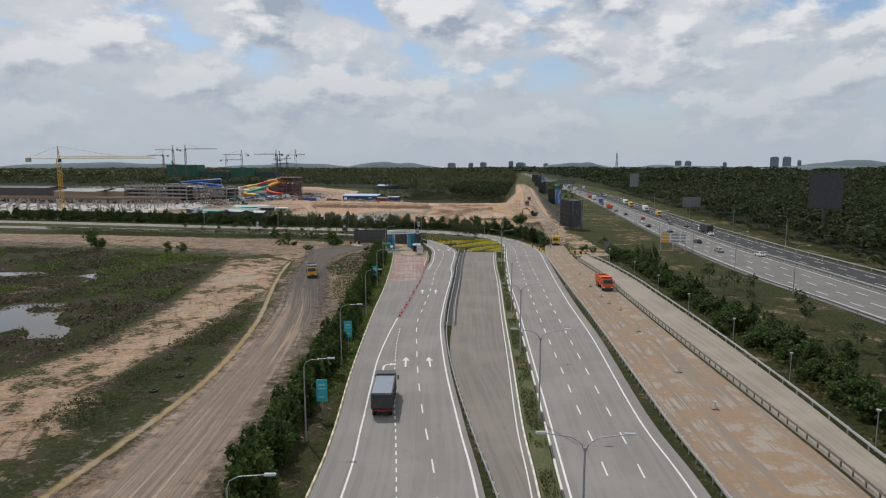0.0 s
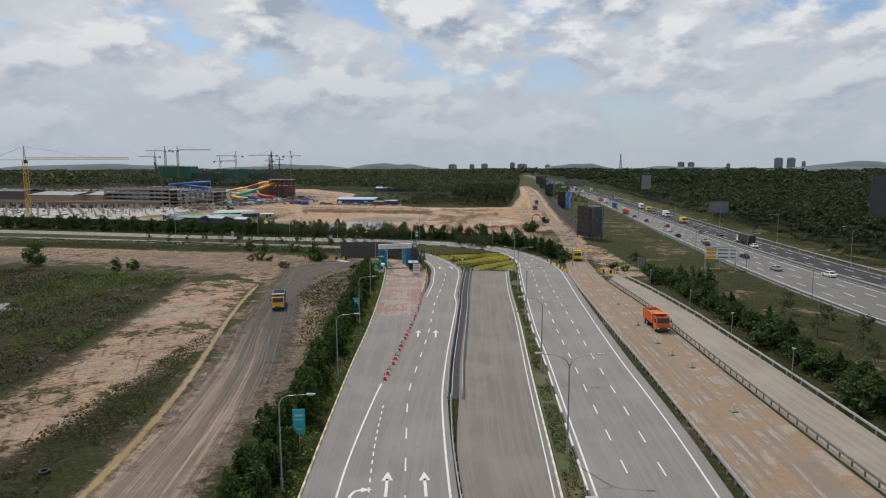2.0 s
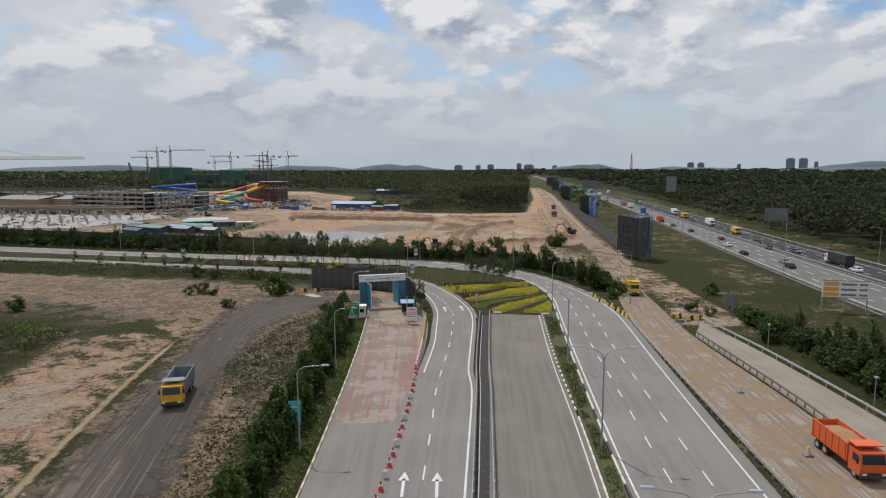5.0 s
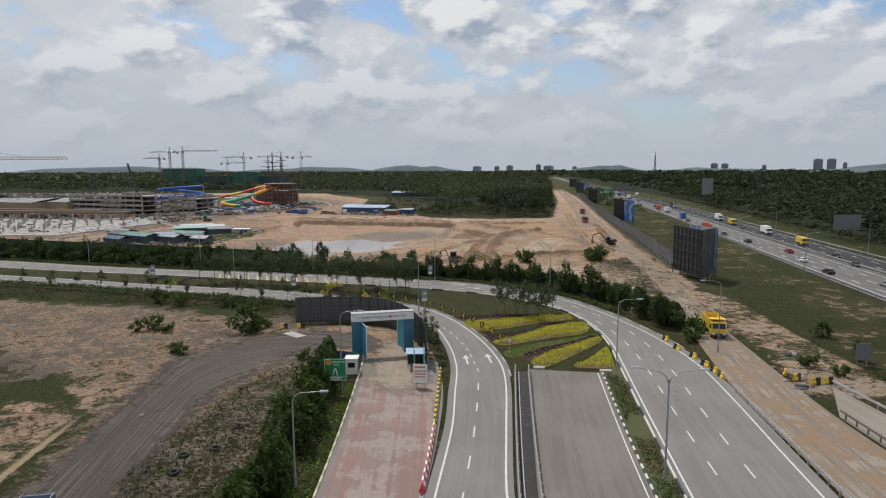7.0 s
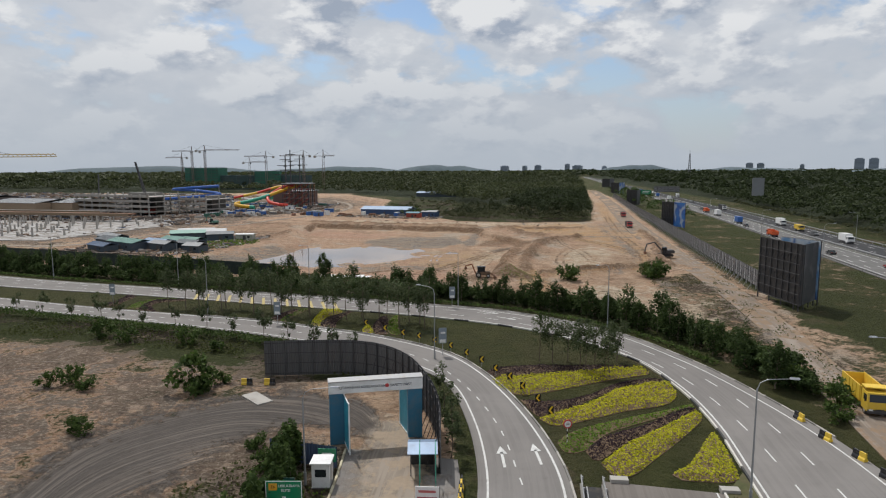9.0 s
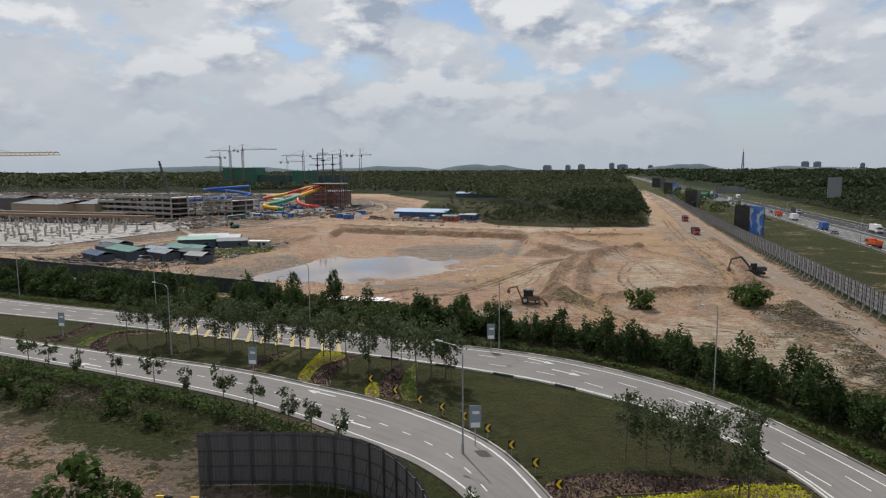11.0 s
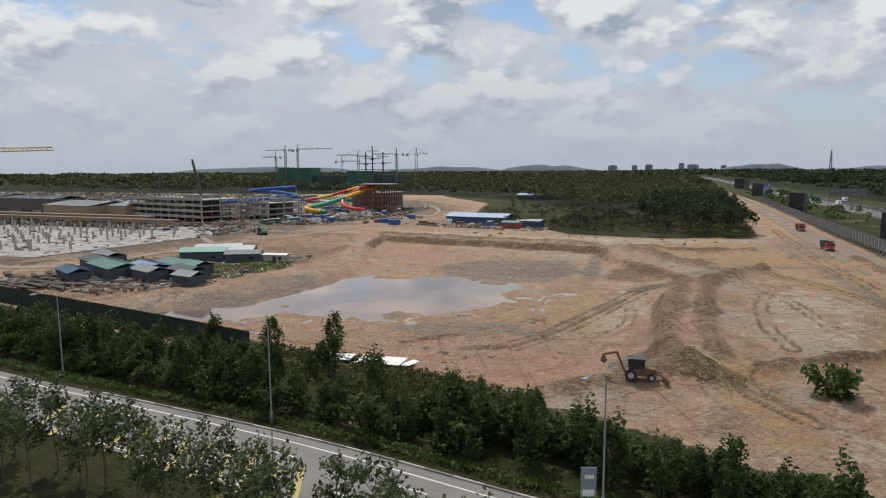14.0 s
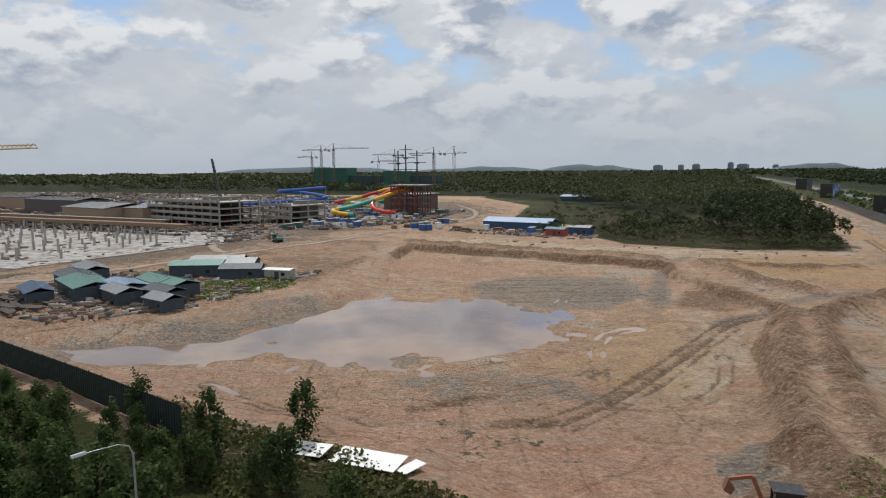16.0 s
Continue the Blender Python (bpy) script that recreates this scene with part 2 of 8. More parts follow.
BRICK_STACK = plain("stacked_blocks", (0.30, 0.17, 0.12), 0.9)
# far tower walls, with the distance haze mixed into their colour
HAZE_TOWER = plain("far_tower", (0.24, 0.28, 0.33), 0.9)
# blue distance haze over the hills is put into this base colour
HAZE_HILL = plain("haze_hill", (0.085, 0.115, 0.13), 1.0, 0, 0.004, 0.3, 0.0, (0.07, 0.10, 0.10), 0.5)
LEAF = leaf_mat("leaf_green", (0.026, 0.046, 0.014), (0.082, 0.120, 0.036))
LEAF_HEDGE = leaf_mat("leaf_hedge", (0.027, 0.050, 0.013), (0.090, 0.135, 0.032))
LEAF_GREY = leaf_mat("leaf_grey_green", (0.043, 0.061, 0.027), (0.115, 0.140, 0.064))
LEAF_FOREST = leaf_mat("leaf_forest", (0.018, 0.027, 0.012), (0.052, 0.068, 0.027))
LEAF_WOOD = leaf_mat("leaf_wood", (0.029, 0.038, 0.018), (0.088, 0.102, 0.045))
LEAF_SCRUB = leaf_mat("leaf_scrub", (0.038, 0.046, 0.022), (0.098, 0.104, 0.048))
LEAF_YELLOW = leaf_mat("leaf_yellow", (0.24, 0.25, 0.012), (0.56, 0.52, 0.03), (0.36, 0.37, 0.02))
LEAF_PURPLE = leaf_mat("leaf_purple", (0.030, 0.018, 0.022), (0.075, 0.048, 0.052))
LEAF_GRASS = leaf_mat("grass_blade", (0.036, 0.048, 0.013), (0.084, 0.092, 0.027))
LEAF_BRIGHT = leaf_mat("leaf_bright", (0.06, 0.12, 0.015), (0.16, 0.24, 0.03))


def haul_mat():
    """Rutted haul road: tan dust with dark, oily wheel tracks that gather towards the gate; its edges fray out."""
    n = Nodes("haul_road")
    uv = n.co.outputs["UV"]
    at = n.t.nodes.new("ShaderNodeAttribute")
    at.attribute_name = "edge"
    sp = n.t.nodes.new("ShaderNodeSeparateXYZ")
    n.put(sp.inputs[0], uv)
    broad, mid, grain = n.noise(0.09, 5, 0.6), n.noise(0.8, 7, 0.7), n.noise(9, 4, 0.7)
    fine = n.ramp(n.noise(1.0, 5, 0.6, n.scaled(uv, (2.6, 0.030, 1)), 0.25), 0.40, 0.60)
    wide = n.ramp(n.noise(1.0, 4, 0.5, n.scaled(uv, (0.55, 0.012, 1)), 0.3), 0.40, 0.60)
    c = n.mix(mid, (0.215, 0.158, 0.115), (0.35, 0.275, 0.215))
    c = n.mix(n.ramp(grain, 0.4, 0.8, 0, 0.35), c, (0.15, 0.115, 0.09))
    gather = n.ramp(sp.outputs[1], 60, 135, 0.42, 1.0)
    f = n.math("ADD", n.math("MULTIPLY", fine, 0.42), n.math("ADD", n.math("MULTIPLY", wide, 0.55), n.math("MULTIPLY", n.math("SUBTRACT", broad, 0.5), 0.8)))
    f = n.math("ADD", f, n.math("ADD", n.math("MULTIPLY", at.outputs["Fac"], 0.30), n.math("MULTIPLY", n.ramp(sp.outputs[1], 90, 165), 0.45)))
    dark = n.mix(mid, (0.048, 0.043, 0.040), (0.105, 0.092, 0.082))
    dark = n.mix(n.math("MULTIPLY", fine, 0.60), dark, (0.165, 0.140, 0.120))
    c = n.mix(n.math("MULTIPLY", n.ramp(f, 0.40, 0.72), gather), c, dark)
    h = n.math("ADD", fine, n.math("MULTIPLY", mid, 0.7))
    s = n.bsdf(c, 0.9, 0.0, n.bump(h, 0.8, 0.15), 0.12)
    e = n.math("ADD", at.outputs["Fac"], n.math("MULTIPLY", n.math("SUBTRACT", n.noise(0.45, 7, 0.7), 0.5), 1.5))
    clear = n.t.nodes.new("ShaderNodeBsdfTransparent")
    mx = n.t.nodes.new("ShaderNodeMixShader")
    n.put(mx.inputs[0], n.ramp(e, 0.12, 0.62))
    n.t.links.new(clear.outputs[0], mx.inputs[1])
    n.t.links.new(s, mx.inputs[2])
    return n.done(mx.outputs[0])


HAUL = haul_mat()


def ground_mat():
    """The land: grass, sand, clay, mud and lawn, by the masks za and zb of the sheet, with edges frayed by noise."""
    n = Nodes("ground")
    a = n.t.nodes.new("ShaderNodeAttribute")
    a.attribute_name = "za"
    b = n.t.nodes.new("ShaderNodeAttribute")
    b.attribute_name = "zb"
    c_ = n.t.nodes.new("ShaderNodeAttribute")
    c_.attribute_name = "zc"
    d_ = n.t.nodes.new("ShaderNodeAttribute")
    d_.attribute_name = "zd"
    sc_, sd_ = n.t.nodes.new("ShaderNodeSeparateColor"), n.t.nodes.new("ShaderNodeSeparateColor")
    n.t.links.new(c_.outputs["Color"], sc_.inputs[0])
    n.t.links.new(d_.outputs["Color"], sd_.inputs[0])
    sa = n.t.nodes.new("ShaderNodeSeparateColor")
    sb = n.t.nodes.new("ShaderNodeSeparateColor")
    n.t.links.new(a.outputs["Color"], sa.inputs[0])
    n.t.links.new(b.outputs["Color"], sb.inputs[0])
    n1, n2, n3, n4 = [n.ramp(q, 0.34, 0.66) for q in (n.noise(0.055, 8, 0.66), n.noise(0.28, 8, 0.70, None, 0.6), n.noise(1.5, 7, 0.72, None, 0.4), n.noise(7, 5, 0.75))]
    fray = n.math("ADD", n.math("MULTIPLY", n.math("SUBTRACT", n2, 0.5), 0.55), n.math("ADD", n.math("MULTIPLY", n.math("SUBTRACT", n1, 0.5), 0.45), n.math("MULTIPLY", n.math("SUBTRACT", n3, 0.5), 0.25)))

    def zone(mask, lo=0.35, hi=0.62):
        return n.ramp(n.math("ADD", mask, fray), lo, hi)

    turned = []
    for deg, sc in ((35, (0.9, 0.05, 1)), (-28, (0.8, 0.06, 1)), (82, (1.0, 0.04, 1)), (66, (0.55, 0.035, 1))):
        mp = n.t.nodes.new("ShaderNodeMapping")
        n.put(mp.inputs[0], n.co.outputs["Object"])
        mp.inputs["Rotation"].default_value = (0, 0, radians(deg))
        turned.append(n.noise(1.0, 6, 0.62, n.scaled(mp.outputs[0], sc), 0.6))
    streak = n.math("MAXIMUM", n.math("MAXIMUM", turned[0], turned[1]), turned[2])
    scrape = n.ramp(turned[3], 0.38, 0.62)
    n5 = n.ramp(n.noise(0.016, 6, 0.6), 0.40, 0.60)
    grass = n.mix(n3, (0.030, 0.039, 0.011), (0.072, 0.080, 0.026))
    grass = n.mix(n.ramp(n2, 0.3, 0.9, 0, 0.7), grass, (0.044, 0.056, 0.015))
    grass = n.mix(n.ramp(n1, 0.45, 0.95, 0, 0.8), grass, n.mix(n3, (0.075, 0.060, 0.034), (0.125, 0.100, 0.06)))
    sand = n.mix(n2, (0.42, 0.262, 0.163), (0.62, 0.448, 0.308))
    sand = n.mix(n.math("MULTIPLY", n5, 0.8), sand, n.mix(n2, (0.43, 0.255, 0.165), (0.58, 0.405, 0.285)))
    sand = n.mix(n.ramp(n1, 0.55, 1.0, 0, 0.8), sand, n.mix(n3, (0.42, 0.36, 0.28), (0.55, 0.49, 0.41)))
    sand = n.mix(n.ramp(n1, 0.0, 0.30, 0.4, 0.0), sand, n.mix(n3, (0.20, 0.135, 0.092), (0.30, 0.21, 0.148)))
    sand = n.mix(n.ramp(streak, 0.60, 0.65, 0, 0.75), sand, n.mix(n3, (0.18, 0.115, 0.072), (0.28, 0.185, 0.12)))
    sand = n.mix(n.ramp(n3, 0.60, 1.0, 0, 0.3), sand, (0.24, 0.165, 0.115))
    clay = n.mix(n2, (0.43, 0.225, 0.145), (0.60, 0.365, 0.25))
    clay = n.mix(n.ramp(streak, 0.60, 0.67, 0, 0.6), clay, (0.20, 0.115, 0.07))
    clay = n.mix(n.ramp(n3, 0.55, 1.0, 0, 0.5), clay, (0.20, 0.12, 0.075))
    clay = n.mix(n.math("MULTIPLY", scrape, 0.6), clay, n.mix(n3, (0.44, 0.31, 0.22), (0.56, 0.43, 0.33)))
    ochre = n.mix(n2, (0.42, 0.225, 0.095), (0.56, 0.36, 0.185))
    ochre = n.mix(n.math("MULTIPLY", scrape, 0.65), ochre, n.mix(n3, (0.40, 0.31, 0.22), (0.52, 0.42, 0.31)))
    pale = n.mix(n2, (0.45, 0.345, 0.235), (0.64, 0.535, 0.405))
    pale = n.mix(n.ramp(scrape, 0.5, 1.0, 0, 0.5), pale, (0.40, 0.285, 0.18))
    grey = n.mix(n2, (0.165, 0.140, 0.120), (0.315, 0.275, 0.235))
    grey = n.mix(n.ramp(scrape, 0.45, 1.0, 0, 0.75), grey, n.mix(n3, (0.34, 0.265, 0.19), (0.46, 0.37, 0.28)))
    # dark brown of dug soil, also painted on the pit's bank as its shade
    dug_shade = n.mix(n3, (0.105, 0.058, 0.032), (0.31, 0.190, 0.115))
    dug_shade = n.mix(n.ramp(n2, 0.5, 1.0, 0, 0.7), dug_shade, n.mix(n4, (0.26, 0.175, 0.11), (0.40, 0.295, 0.20)))
    ruts = n.mix(n3, (0.120, 0.078, 0.050), (0.255, 0.175, 0.115))
    mud = n.mix(n2, (0.085, 0.072, 0.061), (0.215, 0.180, 0.146))
    mud = n.mix(n.ramp(n1, 0.3, 0.9), mud, n.mix(n3, (0.125, 0.090, 0.066), (0.235, 0.180, 0.135)))
    mud = n.mix(n.ramp(streak, 0.60, 0.66, 0, 0.5), mud, (0.30, 0.265, 0.225))
    lawn = n.mix(n2, (0.036, 0.045, 0.012), (0.070, 0.074, 0.024))
    lawn = n.mix(n.math("MULTIPLY", n1, 0.6), lawn, n.mix(n3, (0.060, 0.055, 0.024), (0.088, 0.078, 0.036)))
    lush = n.mix(n3, (0.014, 0.020, 0.006), (0.060, 0.070, 0.017))
    lush = n.mix(n.ramp(n1, 0.35, 0.75, 0, 0.95), lush, n.mix(n3, (0.028, 0.021, 0.014), (0.085, 0.066, 0.044)))
    lush = n.mix(n.ramp(n2, 0.80, 1.0, 0, 0.5), lush, (0.105, 0.090, 0.052))
    wood = n.mix(n2, (0.016, 0.025, 0.011), (0.034, 0.042, 0.018))
    c = n.mix(zone(sa.outputs[0]), grass, sand)
    c = n.mix(zone(sa.outputs[1]), c, lush)
    c = n.mix(zone(sa.outputs[2]), c, clay)
    c = n.mix(n.ramp(n.math("ADD", sc_.outputs[1], fray), 0.30, 0.75), c, pale)
    c = n.mix(n.ramp(n.math("ADD", sc_.outputs[0], fray), 0.30, 0.75), c, ochre)
    c = n.mix(n.ramp(n.math("ADD", sc_.outputs[2], fray), 0.35, 0.70), c, grey)
    c = n.mix(n.ramp(n.math("ADD", sd_.outputs[0], fray), 0.40, 0.75, 0, 0.9), c, dug_shade)
    c = n.mix(n.ramp(n.math("ADD", sd_.outputs[1], n.math("MULTIPLY", fray, 0.6)), 0.30, 0.75, 0, 0.85), c, ruts)
    turf = n.mix(n3, (0.024, 0.032, 0.008), (0.066, 0.072, 0.021))
    turf = n.mix(n.ramp(n1, 0.35, 0.9, 0, 0.7), turf, n.mix(n3, (0.060, 0.056, 0.022), (0.105, 0.092, 0.040)))
    turf = n.mix(n.ramp(n.math("ADD", n.math("MULTIPLY", n1, 0.5), n.math("MULTIPLY", n2, 0.5)), 0.74, 0.84, 0, 0.9), turf, n.mix(n3, (0.24, 0.17, 0.11), (0.36, 0.27, 0.19)))
    c = n.mix(n.ramp(sd_.outputs[2], 0.35, 0.65), c, turf)
    c = n.mix(zone(sb.outputs[0]), c, mud)
    c = n.mix(n.ramp(sb.outputs[1], 0.4, 0.6), c, lawn)
    c = n.mix(zone(sb.outputs[2]), c, wood)
    bare = n.math("MULTIPLY", n.ramp(sa.outputs[0], 0.3, 0.6), n.ramp(sd_.outputs[2], 0.6, 0.3))
    finer = n.ramp(n.noise(1.0, 6, 0.7, n.scaled(n.co.outputs["Object"], (1.5, 2.1, 1)), 0.5), 0.36, 0.64)
    long_ = n.math("MULTIPLY", n.ramp(turned[3], 0.52, 0.60), n.ramp(n2, 0.2, 0.7))
    c = n.mix(n.math("MULTIPLY", bare, n.math("MULTIPLY", long_, 0.45)), c, n.mix(0.65, c, (0.17, 0.105, 0.065)))
    c = n.mix(n.math("MULTIPLY", bare, n.ramp(finer, 0.66, 0.98, 0, 0.55)), c, n.mix(0.65, c, (0.16, 0.10, 0.065)))
    c = n.mix(n.math("MULTIPLY", bare, n.ramp(finer, 0.40, 0.05, 0, 0.55)), c, n.mix(0.6, c, (0.66, 0.53, 0.41)))
    c = n.mix(n.ramp(n4, 0.55, 0.98, 0, 0.42), c, n.mix(0.6, c, (0.07, 0.052, 0.038)))
    h = n.math("ADD", n.math("MULTIPLY", n2, 1.0), n.math("ADD", n.math("MULTIPLY", n3, 0.6), n.math("ADD", n.math("MULTIPLY", streak, -0.6), n.math("MULTIPLY", finer, 0.35))))
    return n.done(n.bsdf(c, 0.95, 0.0, n.bump(h, 0.9, 0.5), 0.15))


def water_mat(name, light, dark):
    n = Nodes(name)
    c = n.mix(n.ramp(n.noise(0.035, 5, 0.6), 0.38, 0.62), light, dark)
    c = n.mix(n.ramp(n.noise(0.3, 6, 0.7), 0.55, 0.8, 0, 0.5), c, shade(light, 1.1))
    return n.done(n.bsdf(c, 0.06, 0.0, n.bump(n.noise(1.2, 3), 0.02, 0.05), 0.5))


GROUND = ground_mat()
WATER = water_mat("pond_water", (0.27, 0.192, 0.142), (0.150, 0.118, 0.108))
WATER_DARK = water_mat("bog_water", (0.060, 0.050, 0.038), (0.030, 0.028, 0.025))

# ---- mesh helpers ----

class Mesh:
    """Collects boxes, tubes and faces for one mesh."""

    def __init__(self):
        self.v, self.f = [], []

    def add(self, vs, fs):
        k = len(self.v)
        self.v += [tuple(p) for p in vs]
        self.f += [tuple(i + k for i in q) for q in fs]
        return self

    def box(self, x0, y0, z0, x1, y1, z1, m=None):
        vs = [Vector((x, y, z)) for z in (z0, z1) for x, y in ((x0, y0), (x1, y0), (x1, y1), (x0, y1))]
        if m:
            vs = [m @ v for v in vs]
        return self.add(vs, ((0, 3, 2, 1), (4, 5, 6, 7), (0, 1, 5, 4), (1, 2, 6, 5), (2, 3, 7, 6), (3, 0, 4, 7)))

    def bar(self, a, b, w, d=None):
        """A square bar from a to b."""
        a, b = Vector(a), Vector(b)
        z = b - a
        q = z.to_track_quat("Z", "Y").to_matrix().to_4x4()
        d = d or w
        return self.box(-w / 2, -d / 2, 0, w / 2, d / 2, z.length, Matrix.Translation(a) @ q)

    def tube(self, path, r, n=8, r1=None):
        """A round tube along a path, tapering from r to r1."""
        path = [Vector(p) for p in path]
        rings = []
        for i, p in enumerate(path):
            d = (path[min(i + 1, len(path) - 1)] - path[max(i - 1, 0)]).normalized()
            q = d.to_track_quat("Z", "Y").to_matrix()
            k = r + ((r1 if r1 is not None else r) - r) * i / max(1, len(path) - 1)
            rings.append([p + q @ Vector((k * math.cos(t * 2 * math.pi / n), k * math.sin(t * 2 * math.pi / n), 0)) for t in range(n)])
        vs = [v for ring in rings for v in ring]
        fs = [(i * n + j, i * n + (j + 1) % n, (i + 1) * n + (j + 1) % n, (i + 1) * n + j) for i in range(len(path) - 1) for j in range(n)]
        fs += [tuple(reversed(range(n))), tuple((len(path) - 1) * n + j for j in range(n))]
        return self.add(vs, fs)

    def prism(self, outline, z0, z1, m=None):
        """An upright prism over a plan outline."""
        n = len(outline)
        vs = [Vector((x, y, z)) for z in (z0, z1) for x, y in outline]
        if m:
            vs = [m @ v for v in vs]
        fs = [tuple(reversed(range(n))), tuple(range(n, 2 * n))] + [(i, (i + 1) % n, n + (i + 1) % n, n + i) for i in range(n)]
        return self.add(vs, fs)

    def profile(self, outline, x0, x1, m=None):
        """A side outline in (y, z), drawn out along x."""
        n = len(outline)
        vs = [Vector((x, y, z)) for x in (x0, x1) for y, z in outline]
        if m:
            vs = [m @ v for v in vs]
        fs = [tuple(range(n)), tuple(reversed(range(n, 2 * n)))] + [((i + 1) % n, i, n + i, n + (i + 1) % n) for i in range(n)]
        return self.add(vs, fs)

    def data(self, name, mat, smooth=False):
        me = bpy.data.meshes.new(name)
        me.from_pydata(self.v, [], self.f)
        me.materials.append(mat)
        if smooth:
            me.polygons.foreach_set("use_smooth", [True] * len(me.polygons))
        me.update()
        return me


def part(name, mesh, mat, parent=None, label="", smooth=False):
    ob = new(name, mesh if isinstance(mesh, bpy.types.Mesh) else mesh.data(name, mat, smooth))
    if parent:
        ob.parent = parent
    if label:
        ob["label"] = label
    return ob


def thing(name, label, category, group="", at=None):
    e = new(name)
    e.empty_display_size = 0.3
    if at is not None:
        e.matrix_basis = at
    return tagged(e, label, category, group)


def setting(name, mesh, mat, label="", category="", smooth=False):
    return tagged(part(name, mesh, mat, None, "", smooth), label, category, "", "structure")


def spline(pts, step=2.0):
    """A smooth line through plan points, as an array with rows about step apart."""
    p = np.array(pts, float)
    p = np.vstack((2 * p[0] - p[1], p, 2 * p[-1] - p[-2]))
    out = []
    for i in range(1, len(p) - 2):
        a, b, c, d = p[i - 1:i + 3]
        n = max(1, int(np.linalg.norm(c - b) / step))
        for k in range(n):
            t = k / n
            out.append(0.5 * (2 * b + (c - a) * t + (2 * a - 5 * b + 4 * c - d) * t * t + (3 * b - a - 3 * c + d) * t ** 3))
    out.append(p[-2])
    return np.array(out)


def along(line, gap, start=0.0, end=None):
    """Places every gap metres along a line: x, y and the heading in degrees."""
    d = np.r_[0, np.cumsum(np.linalg.norm(np.diff(line, axis=0), axis=1))]
    res = []
    for s in np.arange(start, d[-1] if end is None else min(end, d[-1]), gap):
        x, y = np.interp(s, d, line[:, 0]), np.interp(s, d, line[:, 1])
        s1 = min(s + 0.5, d[-1])
        s0 = s1 - 1.0
        res.append((x, y, math.degrees(math.atan2(np.interp(s1, d, line[:, 1]) - np.interp(s0, d, line[:, 1]), np.interp(s1, d, line[:, 0]) - np.interp(s0, d, line[:, 0])))))
    return res


def resample(line, n):
    d = np.r_[0, np.cumsum(np.linalg.norm(np.diff(line, axis=0), axis=1))]
    s = np.linspace(0, d[-1], n)
    return np.column_stack((np.interp(s, d, line[:, 0]), np.interp(s, d, line[:, 1])))


def offset(line, w):
    """The line moved w metres to its left."""
    t = np.gradient(line, axis=0)
    t /= np.linalg.norm(t, axis=1)[:, None] + 1e-9
    return line + w * np.column_stack((-t[:, 1], t[:, 0]))


def strip(name, left, right, z, mat, label="", category="road", thick=0.3, across=2, height=None, kind="structure"):
    """A strip of paving between two lines, with thickness; u across and v along in metres."""
    n = max(len(left), len(right))
    left, right = resample(left, n), resample(right, n)
    v_at = np.r_[0, np.cumsum(np.linalg.norm(np.diff((left + right) / 2, axis=0), axis=1))]
    w = np.linalg.norm(left - right, axis=1)
    vs, uv, ed = [], [], []
    for i in range(n):
        for j in range(across + 1):
            q = left[i] + (right[i] - left[i]) * j / across
            vs.append((q[0], q[1], z))
            uv.append((w[i] * j / across, v_at[i]))
            ed.append((1 - abs(2 * j / across - 1)) * min(1, i / 4, (n - 1 - i) / 4))
    if height:
        va = np.array(vs)
        va[:, 2] += height(va[:, 0], va[:, 1])
        vs = [tuple(p) for p in va.tolist()]
    m = across + 1
    fs = [(i * m + j, i * m + j + 1, (i + 1) * m + j + 1, (i + 1) * m + j) for i in range(n - 1) for j in range(across)]
    if thick:
        k = len(vs)
        for i in range(n):
            for j in (0, across):
                x, y, zz = vs[i * m + j]
                vs.append((x, y, zz - thick))
                uv.append(uv[i * m + j])
                ed.append(0)
        for i in range(n - 1):
            fs.append((i * m, (i + 1) * m, k + 2 * i + 2, k + 2 * i))
            fs.append(((i + 1) * m + across, i * m + across, k + 2 * i + 1, k + 2 * i + 3))
    me = bpy.data.meshes.new(name)
    me.from_pydata(vs, [], fs)
    layer = me.uv_layers.new(name="UVMap")
    idx = np.empty(len(me.loops), int)
    me.loops.foreach_get("vertex_index", idx)
    layer.data.foreach_set("uv", np.array(uv)[idx].ravel())
    at = me.attributes.new("edge", "FLOAT", "POINT")
    at.data.foreach_set("value", np.array(ed, float))
    me.materials.append(mat)
    return tagged(new(name, me), label, category, "", kind)


def band(name, line, width, z, mat, label="", category="road marking", height=None):
    return strip(name, offset(line, width / 2), offset(line, -width / 2), z, mat, label, category, 0.0, 1, height)

# ---- plan of the roads ----
KERB_L = spline([(-12, -60), (-14.5, 10), (-18.8, 49.5), (-20.6, 62.5), (-24.6, 84), (-30.1, 118), (-34, 145), (-39.6, 178), (-44.3, 202), (-46.3, 211)])
SPLIT = spline([(-9, -60), (-12, 10), (-15.9, 50), (-18, 64), (-20.1, 76.5), (-22.4, 91), (-24.2, 110), (-24.9, 123), (-25.9, 137), (-26.8, 148), (-27.8, 160), (-28.7, 172)])
RED_R = spline([(-28.7, 172), (-29.9, 185), (-31.8, 199), (-34.8, 211)])
LOOP_L = spline([(-28.7, 172), (-29.6, 187), (-31.0, 198), (-32.5, 209), (-35.8, 221), (-40.8, 232.5), (-48, 239), (-57, 243), (-66, 246.5), (-79, 250), (-99, 253), (-120, 255.5), (-142, 258), (-200, 262), (-330, 270)])
